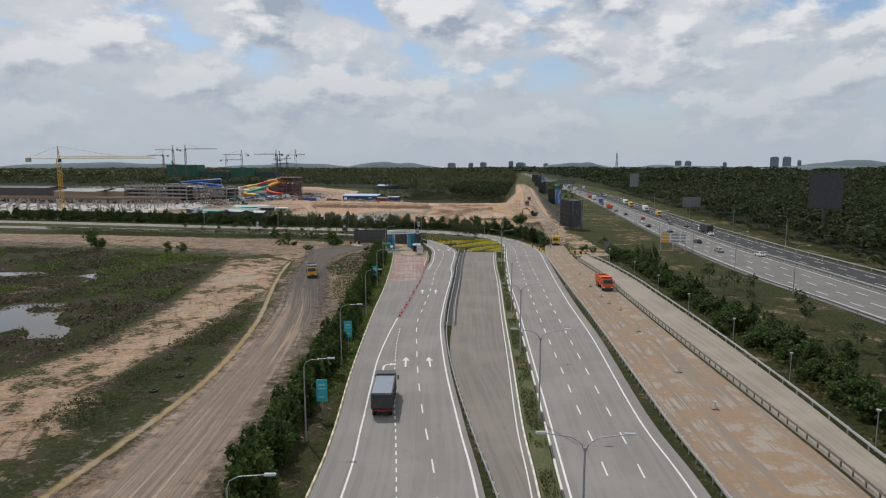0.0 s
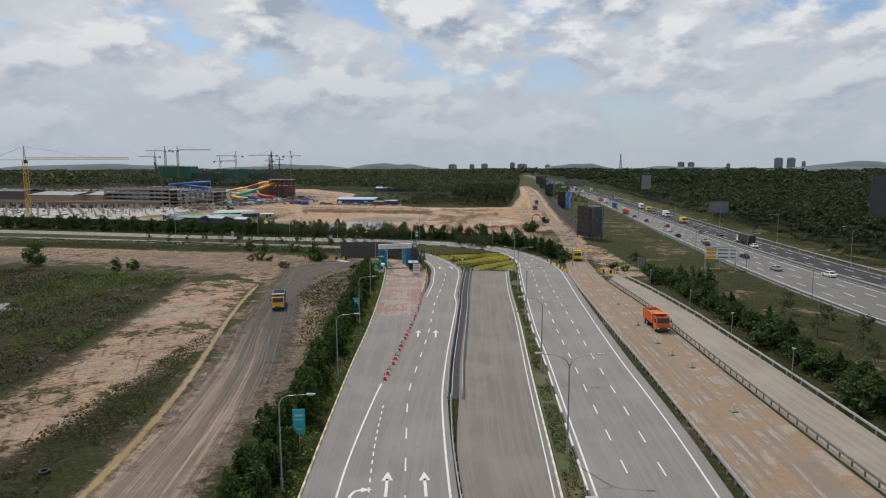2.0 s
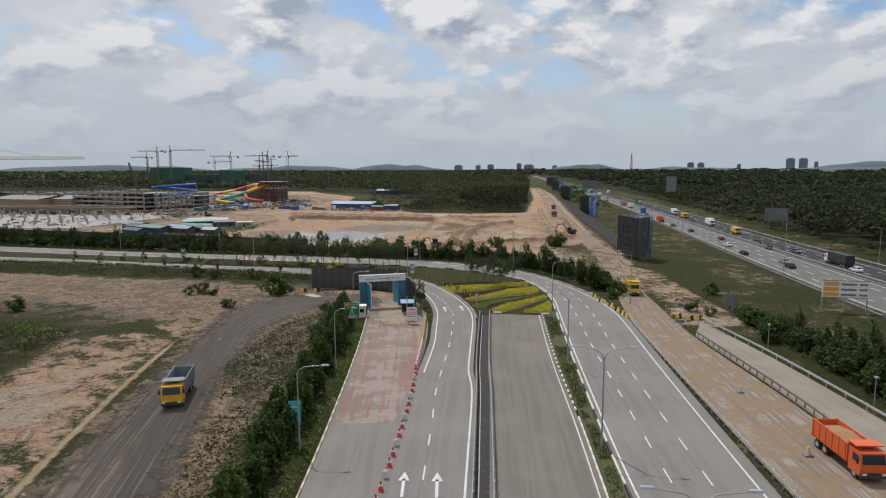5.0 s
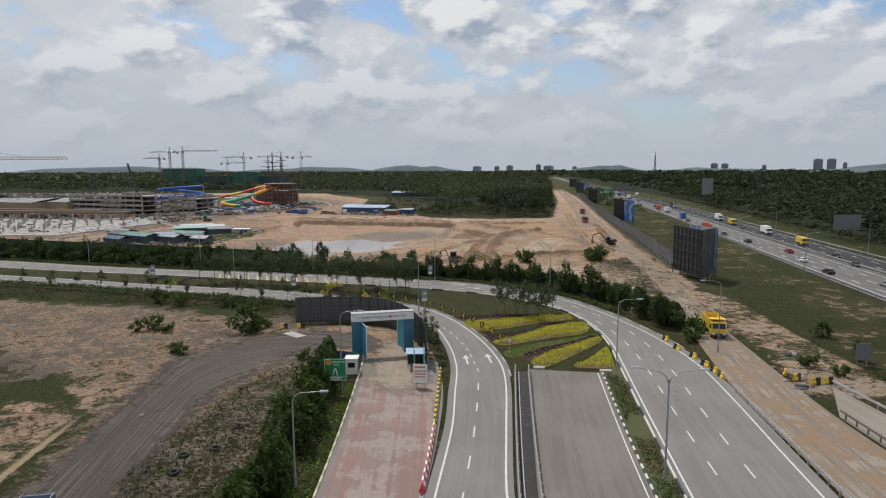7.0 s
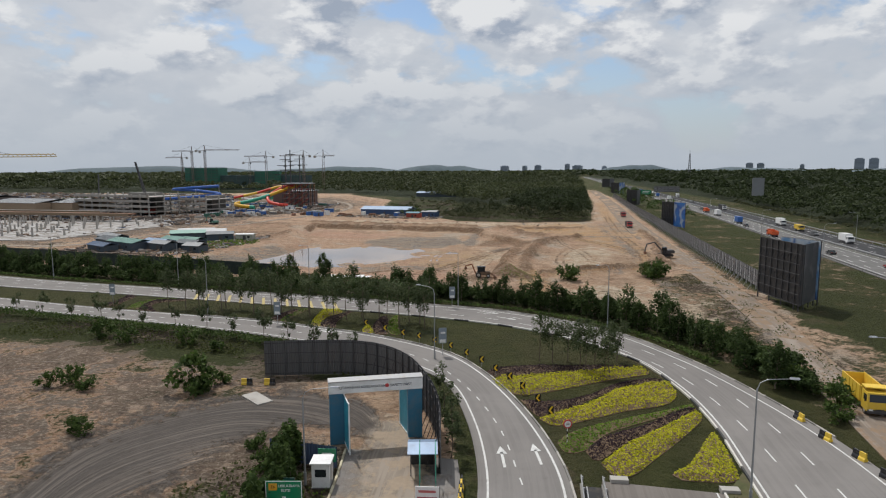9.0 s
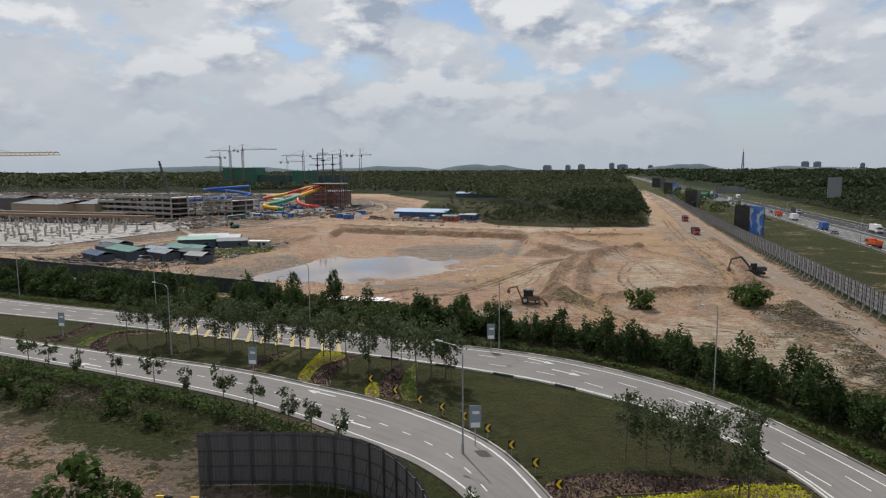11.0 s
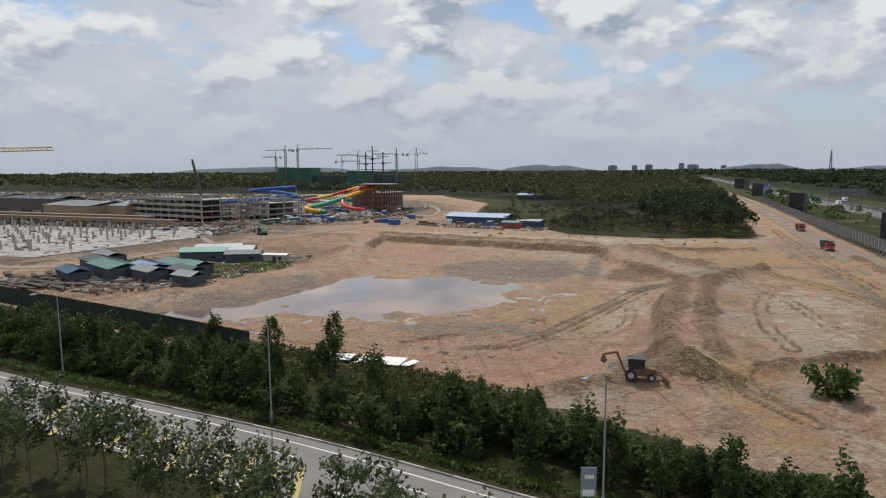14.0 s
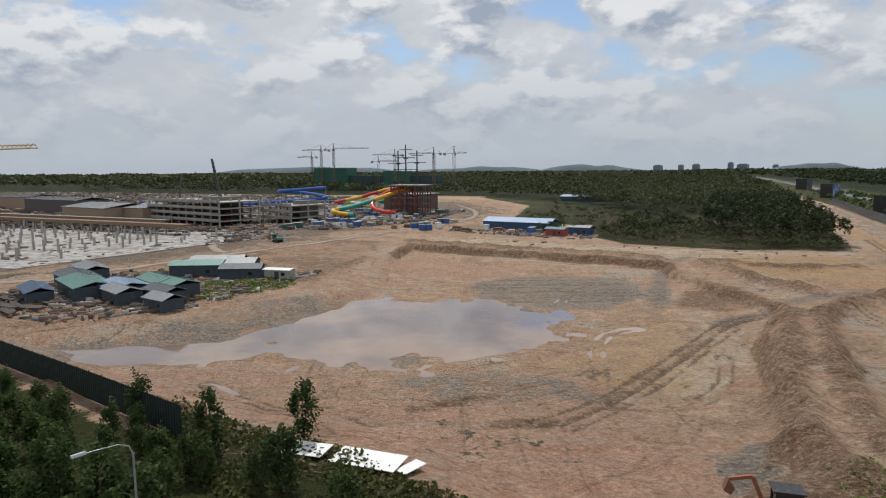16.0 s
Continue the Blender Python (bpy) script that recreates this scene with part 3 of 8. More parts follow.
LOOP_R = spline([(8, -60), (2.5, 20), (-3.3, 51.5), (-6.5, 66), (-10.9, 87), (-14.7, 109), (-16.4, 125), (-17.6, 140), (-19.5, 165), (-20.9, 174), (-22, 188), (-23.2, 203), (-25, 213), (-29.5, 225.2), (-36, 237.4), (-43.5, 246.3), (-55.5, 252.7), (-67.2, 256), (-81.5, 259.2), (-100, 261), (-125, 263.3), (-152, 267), (-200, 271), (-330, 279)])
CUT = 172.0
DRAIN_L = spline([(-14.6, 111), (-16.0, 125), (-17.3, 141), (-18.1, 150), (-19.6, 167), (-20.6, 177), (-21.7, 190), (-23.0, 207.5)])
DRAIN_R = spline([(-13.4, 110), (-15.2, 128), (-17.9, 165), (-18.8, 174), (-19.8, 189), (-21.1, 209.5)])
BAR_D = spline([(0.5, 39), (-2.7, 52.4), (-5.4, 63), (-8.9, 78), (-12.3, 95), (-14.5, 110)])
STRIP_L = spline([(9, -60), (3.5, 25), (-2.3, 52.4), (-5.0, 63), (-8.5, 78), (-11.9, 95), (-13.6, 112), (-15.2, 128), (-17.9, 165), (-18.8, 174), (-19.8, 189), (-21.1, 209.6)])
STRIP_R = spline([(10.5, -60), (3.4, 25), (1.3, 52), (-0.3, 67), (-2.1, 91), (-4.3, 119), (-6.8, 154), (-8.7, 176), (-9.7, 190), (-10.8, 209.6)])
MED_R = spline([(14, -60), (6, 25), (3.6, 52.6), (1.5, 79.4), (-0.7, 107), (-2.5, 130), (-4.1, 147), (-5.7, 172), (-7.0, 195), (-7.9, 214), (-8.6, 226), (-11, 238), (-16, 249.5), (-26.5, 259.3), (-38, 265.2), (-50, 268.2), (-63, 270.2), (-78.5, 271.8), (-98, 273.6), (-115, 275), (-129, 276.2), (-160, 278), (-210, 284), (-330, 296)])
OUT_R = spline([(24, -60), (18, 25), (16.4, 54), (14.3, 72), (12.5, 105), (10.3, 131), (8.6, 156), (6.9, 185), (6.2, 200), (5.0, 215), (2.0, 228), (-3.8, 243), (-9.5, 253.5), (-16, 262.5), (-26, 270.5), (-40, 276.9), (-57, 279.6), (-77, 282.3), (-99, 283.8), (-125, 285.2), (-157, 288), (-200, 294), (-330, 306)])
BAR_R = spline([(20, 25), (17.4, 54.4), (15.9, 69), (13.2, 106), (11.3, 131), (10.1, 144), (7.9, 172), (6.7, 188), (5.6, 205)])
GUARD_I = spline([(34, 10), (30.8, 56), (29.4, 70.7), (25.4, 107), (23.3, 128), (21.6, 146), (19.9, 167), (15.4, 198)])
GUARD_J = spline([(37, 10), (35.0, 62), (34.2, 84), (32.0, 115.6), (29.0, 148), (27.3, 164), (23.7, 187), (19.0, 209)])
DIRT_L = spline([(20.5, 10), (17.8, 54.4), (16.3, 69), (13.6, 106), (11.7, 131), (10.5, 144), (8.3, 172), (7.1, 188), (6.0, 205), (6.2, 225), (7.0, 245), (8, 280), (6, 330), (-1, 420), (-4, 520), (-6, 700), (-14, 1000)])
DIRT_R = spline([(33.5, 10), (30.3, 56), (28.9, 70.7), (24.9, 107), (22.8, 128), (21.1, 146), (19.4, 167), (15.0, 198), (13.5, 225), (13.0, 245), (14, 280), (13, 330), (9, 420), (6.5, 520), (4, 700), (-4, 1000)])
HWY_E = spline([(85, -80), (71, 70), (63.3, 140), (59, 165), (56.3, 195), (54.5, 230), (53.3, 290), (52.6, 350), (52.5, 430), (51, 560), (46, 720), (36, 1000), (8, 1700), (-30, 2600)], 12)
HWY_M = spline([(102, -80), (88, 70), (80.5, 155), (77.5, 190), (74.3, 220), (71.8, 260), (69.8, 310), (68, 365), (66.4, 440), (64, 560), (58.5, 720), (48, 1000), (20, 1700), (-18, 2600)], 12)
HWY_N = offset(HWY_M, -1.6)
HWY_F = offset(HWY_M, -16.5)
HAUL_L = offset(spline([(-36, 10), (-40.5, 52), (-43, 72), (-47, 100), (-53, 125), (-60.5, 148), (-68, 178), (-74, 200), (-76, 212), (-71.5, 220), (-64, 225.5), (-54, 226), (-48.8, 222), (-46.8, 213)]), 2.2)
HAUL_R = offset(spline([(-22, 10), (-27.5, 52), (-32, 73), (-36, 98), (-40, 120), (-46, 140), (-54, 165), (-58, 186), (-59, 199), (-58.5, 208), (-56, 213.5), (-51, 215.2), (-44, 214), (-36.5, 211)]), -1.6)

# ---- the land ----
_H = np.random.default_rng(3).random((256, 256))


def vnoise(x, y, s):
    x, y = np.asarray(x, float) / s, np.asarray(y, float) / s
    i, j = np.floor(x).astype(int), np.floor(y).astype(int)
    u, v = x - i, y - j
    u, v = u * u * (3 - 2 * u), v * v * (3 - 2 * v)
    h = lambda a, b: _H[a % 256, b % 256]
    return (h(i, j) * (1 - u) + h(i + 1, j) * u) * (1 - v) + (h(i, j + 1) * (1 - u) + h(i + 1, j + 1) * u) * v


def sdf(x, y, poly):
    """Metres inside a plan outline (below 0: outside)."""
    x, y = np.asarray(x, float), np.asarray(y, float)
    p = np.array(poly, float)
    d = np.full(x.shape, 1e9)
    inside = np.zeros(x.shape, bool)
    for (ax, ay), (bx, by) in zip(p, np.roll(p, -1, 0)):
        ex, ey = bx - ax, by - ay
        t = np.clip(((x - ax) * ex + (y - ay) * ey) / (ex * ex + ey * ey + 1e-12), 0, 1)
        d = np.minimum(d, np.hypot(x - ax - t * ex, y - ay - t * ey))
        c = (ay > y) != (by > y)
        inside ^= c & (x < (bx - ax) * (y - ay) / (by - ay if abs(by - ay) > 1e-9 else 1e-9) + ax)
    return np.where(inside, d, -d)


def near(x, y, line, reach=32):
    """Metres from a plan line, where it is within reach."""
    x, y = np.asarray(x, float), np.asarray(y, float)
    d = np.full(x.shape, 1e9)
    p = np.array(line, float)
    lo, hi = p.min(0) - reach, p.max(0) + reach
    k = np.nonzero((x > lo[0]) & (x < hi[0]) & (y > lo[1]) & (y < hi[1]))
    qx, qy = x[k], y[k]
    if qx.size == 0:
        return d
    e = np.full(qx.shape, 1e9)
    for (ax, ay), (bx, by) in zip(p[:-1], p[1:]):
        ex, ey = bx - ax, by - ay
        t = np.clip(((qx - ax) * ex + (qy - ay) * ey) / (ex * ex + ey * ey + 1e-12), 0, 1)
        e = np.minimum(e, np.hypot(qx - ax - t * ex, qy - ay - t * ey))
    d[k] = e
    return d


def smooth(a, lo, hi):
    t = np.clip((a - lo) / (hi - lo), 0, 1)
    return t * t * (3 - 2 * t)


PIT = [(-190, 319), (-140, 311), (-106, 308), (-80, 308), (-62, 304), (-52, 312), (-43, 326), (-46, 345), (-47, 372), (-44, 390), (-40, 398), (-47, 408), (-58, 422), (-66, 436), (-70, 451), (-86, 456), (-125, 461), (-165, 464), (-158, 440), (-150, 415), (-146, 392), (-141, 372), (-142, 345), (-165, 333)]
POND = [(-182, 316), (-153, 325), (-145, 334), (-144, 358), (-136, 370), (-129, 378), (-118, 379), (-104, 386), (-91, 384), (-83, 381), (-83, 362), (-92, 351), (-103, 351), (-97, 339), (-112, 338), (-124, 342), (-127, 330), (-146, 316)]
SITE = [(-900, 322), (-160, 311), (-106, 303), (-80, 304), (-50, 299), (-36, 291), (-20, 280), (-6, 262), (4, 242), (14, 236), (17, 300), (13, 420), (10, 560), (8, 760), (-6, 1000), (-20, 1000), (-14, 700), (-18, 510), (-54, 490), (-90, 494), (-112, 520), (-124, 560), (-170, 600), (-200, 720), (-300, 860), (-900, 820)]
# banks and windrows of spoil: line, half width, height
RIDGES = [([(-43, 322), (-46, 330), (-46.5, 345), (-45, 365), (-44.5, 388)], 3.2, 1.7), ([(-38.5, 328), (-40, 343), (-40, 362), (-38.5, 390), (-33, 402), (-25, 414)], 2.6, 1.8), ([(-33, 323), (-24, 329), (-12, 336), (2, 344)], 2.2, 1.5), ([(-56, 308), (-52, 311), (-46, 316), (-39, 318)], 4.0, 1.1), ([(-4, 330), (1, 360), (4, 400), (3, 450)], 2.0, 1.2),
          ([(-62, 450), (-54, 440), (-48, 426), (-38, 416)], 3.0, 1.6), ([(-166, 468), (-125, 465), (-86, 460), (-74, 456)], 3.2, 1.2), ([(-60, 457), (-40, 452), (-24, 462)], 2.6, 1.2), ([(-150, 384), (-152, 400), (-158, 424)], 3.0, 0.7), ([(-132, 309.5), (-120, 311), (-108, 310)], 1.8, 0.8)]
# wheel ruts, each a pair: line, half the gauge, depth
RUTS = [([(-72.6, 328.6), (-71, 330.4), (-68.5, 335), (-65.3, 344.3), (-62.8, 353.4), (-59.2, 367.9), (-54.7, 386.8), (-47.8, 398.5)], 1.1, 0.42), ([(-69, 328.5), (-66.5, 334.5), (-63, 345), (-60, 356), (-57, 370), (-53, 386)], 0.9, 0.25), ([(-66.4, 337), (-70, 350), (-73, 362), (-73, 372), (-69, 378)], 1.0, 0.22), ([(-72, 340), (-64, 338), (-57, 342), (-53.5, 352), (-54, 366)], 1.0, 0.22), ([(-104, 322), (-92, 327), (-80, 333), (-74, 341), (-70, 352)], 1.0, 0.2),
        ([(-82, 424), (-88, 410), (-88, 394)], 1.0, 0.2), ([(-116, 318), (-104, 317), (-96, 322), (-90, 320)], 1.0, 0.3), ([(-118, 322), (-108, 319), (-98, 318), (-91, 312)], 1.0, 0.3), ([(-60, 322), (-57, 332), (-57, 344)], 1.0, 0.2), ([(-20, 352), (-23, 372), (-28, 392), (-34, 404)], 1.1, 0.25), ([(-30, 306), (-36, 316), (-34, 324), (-22, 330), (-10, 340), (-4, 356), (-6, 376), (-14, 396), (-24, 410)], 1.3, 0.3),
        ([(-28, 336), (-30, 352), (-29, 372), (-26, 386)], 1.1, 0.25), ([(-36, 317), (-26, 306), (-14, 302), (2, 300), (12, 306)], 1.2, 0.25), ([(-6, 330), (-3, 370), (-6, 420), (-8, 470), (-9, 540)], 1.3, 0.3), ([(-14, 446), (-8, 420), (-2, 400), (0, 372), (-2, 352)], 1.2, 0.25), ([(-110, 408), (-98, 400), (-88, 402), (-78, 412)], 1.0, 0.15), ([(-130, 446), (-112, 436), (-96, 440), (-80, 434)], 1.0, 0.15)]


RUTS = [(spline(line, 3.0), half, d) for line, half, d in RUTS]


def rut_depth(x, y):
    """Depth of the wheel ruts, and how much wheels have stirred up the soil beside them."""
    deep, churn = np.zeros(np.shape(x)), np.zeros(np.shape(x))
    if y.size == 0 or y.max() < 295 or y.min() > 560:
        return deep, churn
    for line, half, d in RUTS:
        e = near(x, y, line, 6)
        if e.min() > 6:
            continue
        deep = np.maximum(deep, d * np.exp(-((e - half) / 0.42) ** 2) * (0.45 + 0.9 * vnoise(x, y, 3.1)))
        churn = np.maximum(churn, np.exp(-(e / (half + 1.0)) ** 4) * d / 0.42)
    return deep, churn


def height(x, y):
    """The height of the land."""
    x, y = np.asarray(x, float), np.asarray(y, float)
    site = smooth(sdf(x, y, SITE), 0, 12)
    z = site * ((vnoise(x, y, 9) - 0.5) * 0.5 + (vnoise(x, y, 3.7) - 0.5) * 0.30 + (vnoise(x, y, 1.6) - 0.5) * 0.14)
    pit = sdf(x, y, PIT)
    soft = 3.2 + 11 * smooth(-y, -436, -412) * smooth(-x, 60, 90)
    z = z * (1 - 0.55 * smooth(pit, 2, 8)) - 2.2 * smooth((pit + (vnoise(x, y, 6) - 0.5) * 3 + (vnoise(x, y, 2) - 0.5) * 1.2) / soft, 0, 1)
    wet = smooth(sdf(x, y, POND) + (vnoise(x, y, 7) - 0.5) * 8 + (vnoise(x, y, 2.2) - 0.5) * 5, -5, 2)
    z = z - wet * (0.42 + 0.5 * np.minimum(z + 2.2, 0.3) * (z < -1.2))
    for line, w, h in RIDGES:
        z = z + h * np.exp(-(near(x, y, line) / w) ** 2) * (0.5 + 0.6 * vnoise(x, y, 5) + 0.5 * vnoise(x, y, 1.9))
    z = z - rut_depth(x, y)[0]
    wild = smooth(-x, 60, 85) * smooth(y, 20, 60) * smooth(-y, -215, -190)
    z = z + wild * ((vnoise(x, y, 14) - 0.55) * 0.9 + (vnoise(x, y, 5) - 0.5) * 0.35)
    z = z - 0.9 * smooth(sdf(x, y, [(-130, 100), (-94, 97), (-83, 91), (-81, 97), (-85, 108), (-95, 117), (-108, 122), (-130, 118)]) + (vnoise(x, y, 6) - 0.5) * 9 + (vnoise(x, y, 1.7) - 0.5) * 5, 0, 4)
    z = z - 0.8 * smooth(sdf(x, y, [(-170, 150), (-120, 148), (-108, 149), (-109, 153), (-130, 157), (-170, 156)]) + (vnoise(x, y, 6) - 0.5) * 8, -1, 3)
    return z


def h1(x, y):
    return float(height(np.array([x]), np.array([y]))[0])


def make_ground():
    xs = np.r_[-4900, -4000, -3000, -2200, -1600, -1200, -900, -700, np.arange(-600, -212, 4.0), np.arange(-212, -160, 1.1), np.arange(-160, 16, 0.6), np.arange(16, 70, 1.1), np.arange(70, 130, 4.0), 140, 160, 200, 260, 350, 500, 700, 1000, 1500, 2200, 3200, 4900]
    ys = np.r_[-900, -400, -200, -100, -50, 0, 20, np.arange(36, 300, 1.1), np.arange(300, 474, 0.6), np.arange(480, 840, 4.0), 850, 900, 1000, 1150, 1350, 1600, 2000, 2600, 3400, 4900]
    X, Y = np.meshgrid(xs, ys)
    Z = height(X, Y) - 0.02
    ny, nx = X.shape
    me = bpy.data.meshes.new("ground")
    v = np.column_stack((X.ravel(), Y.ravel(), Z.ravel()))
    me.vertices.add(len(v))
    me.vertices.foreach_set("co", v.ravel())
    i = (np.arange(ny - 1)[:, None] * nx + np.arange(nx - 1)[None, :]).ravel()
    q = np.column_stack((i, i + 1, i + nx + 1, i + nx)).ravel()
    me.loops.add(len(q))
    me.loops.foreach_set("vertex_index", q)
    me.polygons.add(len(i))
    me.polygons.foreach_set("loop_start", np.arange(len(i)) * 4)
    me.polygons.foreach_set("loop_total", np.full(len(i), 4))
    me.polygons.foreach_set("use_smooth", np.ones(len(i), bool))
    x, y = X.ravel(), Y.ravel()

    def zone(poly, soft=6.0):
        return smooth(sdf(x, y, poly), -soft, soft)

    sand = zone(SITE, 3)
    sand = np.maximum(sand, 0.72 * zone([(-48, 30), (-42, 60), (-46, 96), (-52, 120), (-62, 150), (-72, 184), (-88, 196), (-110, 205), (-170, 214), (-330, 222), (-330, 246), (-170, 243), (-100, 238), (-70, 232), (-46, 222), (-50, 200), (-38, 120), (-30, 60), (-30, 30)], 5))
    sand = np.maximum(sand, 0.66 * zone([(-80, 30), (-75, 60), (-72, 85), (-75, 115), (-84, 147), (-95, 182), (-74, 188), (-63, 150), (-55, 118), (-57, 85), (-50, 60), (-52, 30)], 5))
    sand = np.maximum(sand, 0.55 * zone([(15, 205), (28, 205), (27, 240), (22, 270), (14, 280)], 3))
    sand = np.maximum(sand, 0.36 * zone([(36, 100), (52, 96), (55, 140), (50, 165), (42, 160), (38, 130)], 6))
    sand = np.maximum(sand, 0.30 * zone([(30, 230), (48, 240), (40, 330), (30, 320)], 6))
    lush = zone([(-400, 50), (-75, 60), (-68, 92), (-78, 130), (-88, 165), (-92, 188), (-130, 196), (-400, 205)], 7)
    sand = np.maximum(sand, 0.9 * zone([(-52, 213), (-35, 206), (-36, 216), (-42, 227), (-50, 231.5), (-62, 229), (-66, 226)], 1.5))
    lush = np.maximum(lush, 0.62 * zone([(-900, 545), (-350, 535), (-330, 600), (-300, 800), (-900, 830)], 12))
    lush = np.maximum(lush, 0.75 * zone([(-46, 66), (-50, 100), (-56, 122), (-60, 118), (-56, 96), (-58, 70)], 4))
    lush = np.maximum(lush, 0.8 * zone([(-58, 170), (-60, 196), (-54, 211), (-46, 206), (-42, 180), (-36, 140)], 2))
    lush = np.maximum(lush, zone([(-330, 244), (-100, 242), (-70, 236), (-46, 228), (-40, 231), (-57, 241), (-79, 248), (-330, 267)], 2) * 0.8)
    lush = np.maximum(lush, 0.8 * zone([(-110, 311), (-106, 301), (-84, 298), (-64, 295), (-60, 303), (-70, 306), (-86, 310)], 2))
    lush = np.maximum(lush, 0.7 * zone([(-176, 352), (-150, 356), (-148, 378), (-156, 388), (-164, 372)], 3))
    lush = np.maximum(lush, 0.75 * zone([(-47, 314), (-38, 313), (-32, 318), (-42, 321)], 1.5))
    lush = np.maximum(lush, 0.55 * zone([(12, 320), (18, 320), (16, 420), (13, 560), (8, 560), (11, 420)], 2))
    lush = np.maximum(lush, 0.7 * zone([(-16, 270), (14, 240), (14, 330), (5, 332), (-6, 318), (-8, 296)], 4))
    clay = np.maximum(0.9 * zone([(-112, 313), (-92, 312), (-80, 306), (-62, 303), (-56, 312), (-60, 324), (-72, 324), (-84, 322), (-98, 320)], 6), 0.75 * zone([(-152, 420), (-120, 412), (-112, 424), (-106, 440), (-154, 452)], 8))
    clay = np.maximum(clay, 0.62 * zone([(-140, 312), (-112, 312), (-60, 302), (-50, 318), (-52, 334), (-70, 342), (-96, 336), (-112, 336), (-132, 326)], 7))
    ochre = np.maximum(0.8 * zone([(-60, 446), (-44, 436), (-28, 420), (-8, 400), (8, 430), (4, 480), (-30, 482), (-58, 474)], 10), 0.9 * np.exp(-(near(x, y, spline([(-32, 300), (-36, 316), (-34, 324), (-22, 330), (-10, 340), (-4, 356), (-6, 376), (-14, 396), (-24, 410)], 4)) / 4.5) ** 2))
    ochre = np.maximum(ochre, 0.75 * np.exp(-(near(x, y, spline([(-8, 330), (-4, 380), (-6, 440), (-8, 540), (-10, 700)], 6)) / 4) ** 2))
    ochre = np.maximum(ochre, 0.55 * zone([(-84, 346), (-58, 340), (-54, 380), (-66, 396), (-80, 372)], 8))
    pale = np.maximum(0.75 * zone([(-64, 344), (-52, 344), (-50, 376), (-58, 392), (-66, 372)], 6), 0.8 * zone([(-160, 470), (-120, 467), (-74, 462), (-40, 470), (-20, 480), (-20, 490), (-60, 486), (-160, 486)], 4))
    pale = np.maximum(pale, 0.7 * zone([(-30, 340), (-16, 344), (-10, 370), (-20, 396), (-30, 380)], 6))
    pale = np.maximum(pale, 0.6 * zone([(-34, 296), (-16, 284), (0, 270), (8, 300), (-10, 318), (-28, 306)], 7))
    grey = np.maximum(0.85 * zone([(-116, 404), (-109, 421), (-96, 431), (-80, 430), (-74, 423), (-73, 405), (-76, 391), (-86, 387), (-94, 389), (-106, 391)], 4), 0.8 * zone([(-54, 327), (-50, 333), (-47, 331), (-48, 323), (-51, 319), (-53, 323)], 2))
    grey = np.maximum(grey, 0.75 * zone([(-100, 334), (-88, 330), (-78, 332), (-66, 340), (-72, 346), (-90, 342)], 4))
    grey = np.maximum(grey, 0.8 * np.exp(-(near(x, y, spline([(-67, 466), (-71, 446), (-70, 420), (-68, 400)], 4)) / 3.2) ** 2))
    grey = np.maximum(grey, 0.9 * np.exp(-(near(x, y, spline([(-55, 388), (-48, 399), (-37, 410), (-22, 424), (-4, 424)], 4)) / 2.8) ** 2))
    grey = np.maximum(grey, 0.6 * smooth(sdf(x, y, POND), -6, 1))
    for line in ([(-14, 470), (-10, 420), (-6, 380), (-8, 350), (-14, 330)], [(8, 250), (9, 300), (8, 360), (4, 430), (0, 520)], [(-2, 300), (-4, 330), (-1, 360)]):
        grey = np.maximum(grey, 0.62 * np.exp(-(near(x, y, spline(line, 6)) / 2.6) ** 2))
    grey = np.maximum(grey, 0.5 * zone([(-22, 470), (-4, 440), (10, 440), (8, 500), (-14, 506)], 6))
    churned_shade = np.zeros(len(x))
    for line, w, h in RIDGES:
        churned_shade = np.maximum(churned_shade, 0.85 * np.exp(-(near(x, y, line) / (w * 1.15)) ** 2))
    # north bank of the pit: dug soil, with the face's shade painted in
    churned_shade = np.maximum(churned_shade, 0.95 * smooth(2.6 - np.abs(sdf(x, y, PIT) - 1.7), 0, 1.6) * smooth(y, 430, 440))
    churned_shade = np.maximum(churned_shade, 0.8 * smooth(2.4 - np.abs(sdf(x, y, PIT) - 1.7), 0, 1.6) * (x > -62) * (y > 318))
    churned_shade = np.maximum(churned_shade, 0.9 * np.exp(-(near(x, y, [(-88, 326), (-84, 331), (-81, 335)]) / 1.8) ** 2))
    churned_shade = np.maximum(churned_shade, 0.9 * np.exp(-(near(x, y, [(-76, 326.5), (-70, 330)]) / 1.8) ** 2))
    churned_shade = np.maximum(churned_shade, 0.75 * zone([(-66, 400), (-54, 398), (-47, 408), (-56, 422), (-64, 420)], 3))
    churned_shade = np.maximum(churned_shade, 0.5 * zone([(-180, 326), (-158, 334), (-146, 350), (-150, 372), (-158, 350), (-176, 340)], 4))
    churned_shade = np.maximum(churned_shade, 0.62 * zone([(-215, 322), (-168, 322), (-150, 338), (-146, 360), (-148, 395), (-160, 430), (-172, 470), (-206, 470), (-216, 400)], 8))
    churned_shade = np.maximum(churned_shade, 0.50 * zone([(-200, 490), (-150, 494), (-110, 500), (-118, 548), (-170, 596), (-196, 700), (-260, 800), (-330, 800), (-330, 480), (-240, 470)], 12))
    rut_d, rut_c = rut_depth(x, y)
    rutted = np.clip(np.maximum(rut_d / 0.30, rut_c * 0.45), 0, 1)
    mud = 0.0 * x
    mud = np.maximum(mud, 0.85 * zone([(-900, 340), (-232, 352), (-205, 400), (-205, 500), (-190, 640), (-260, 760), (-900, 800)], 25) * 0.9)
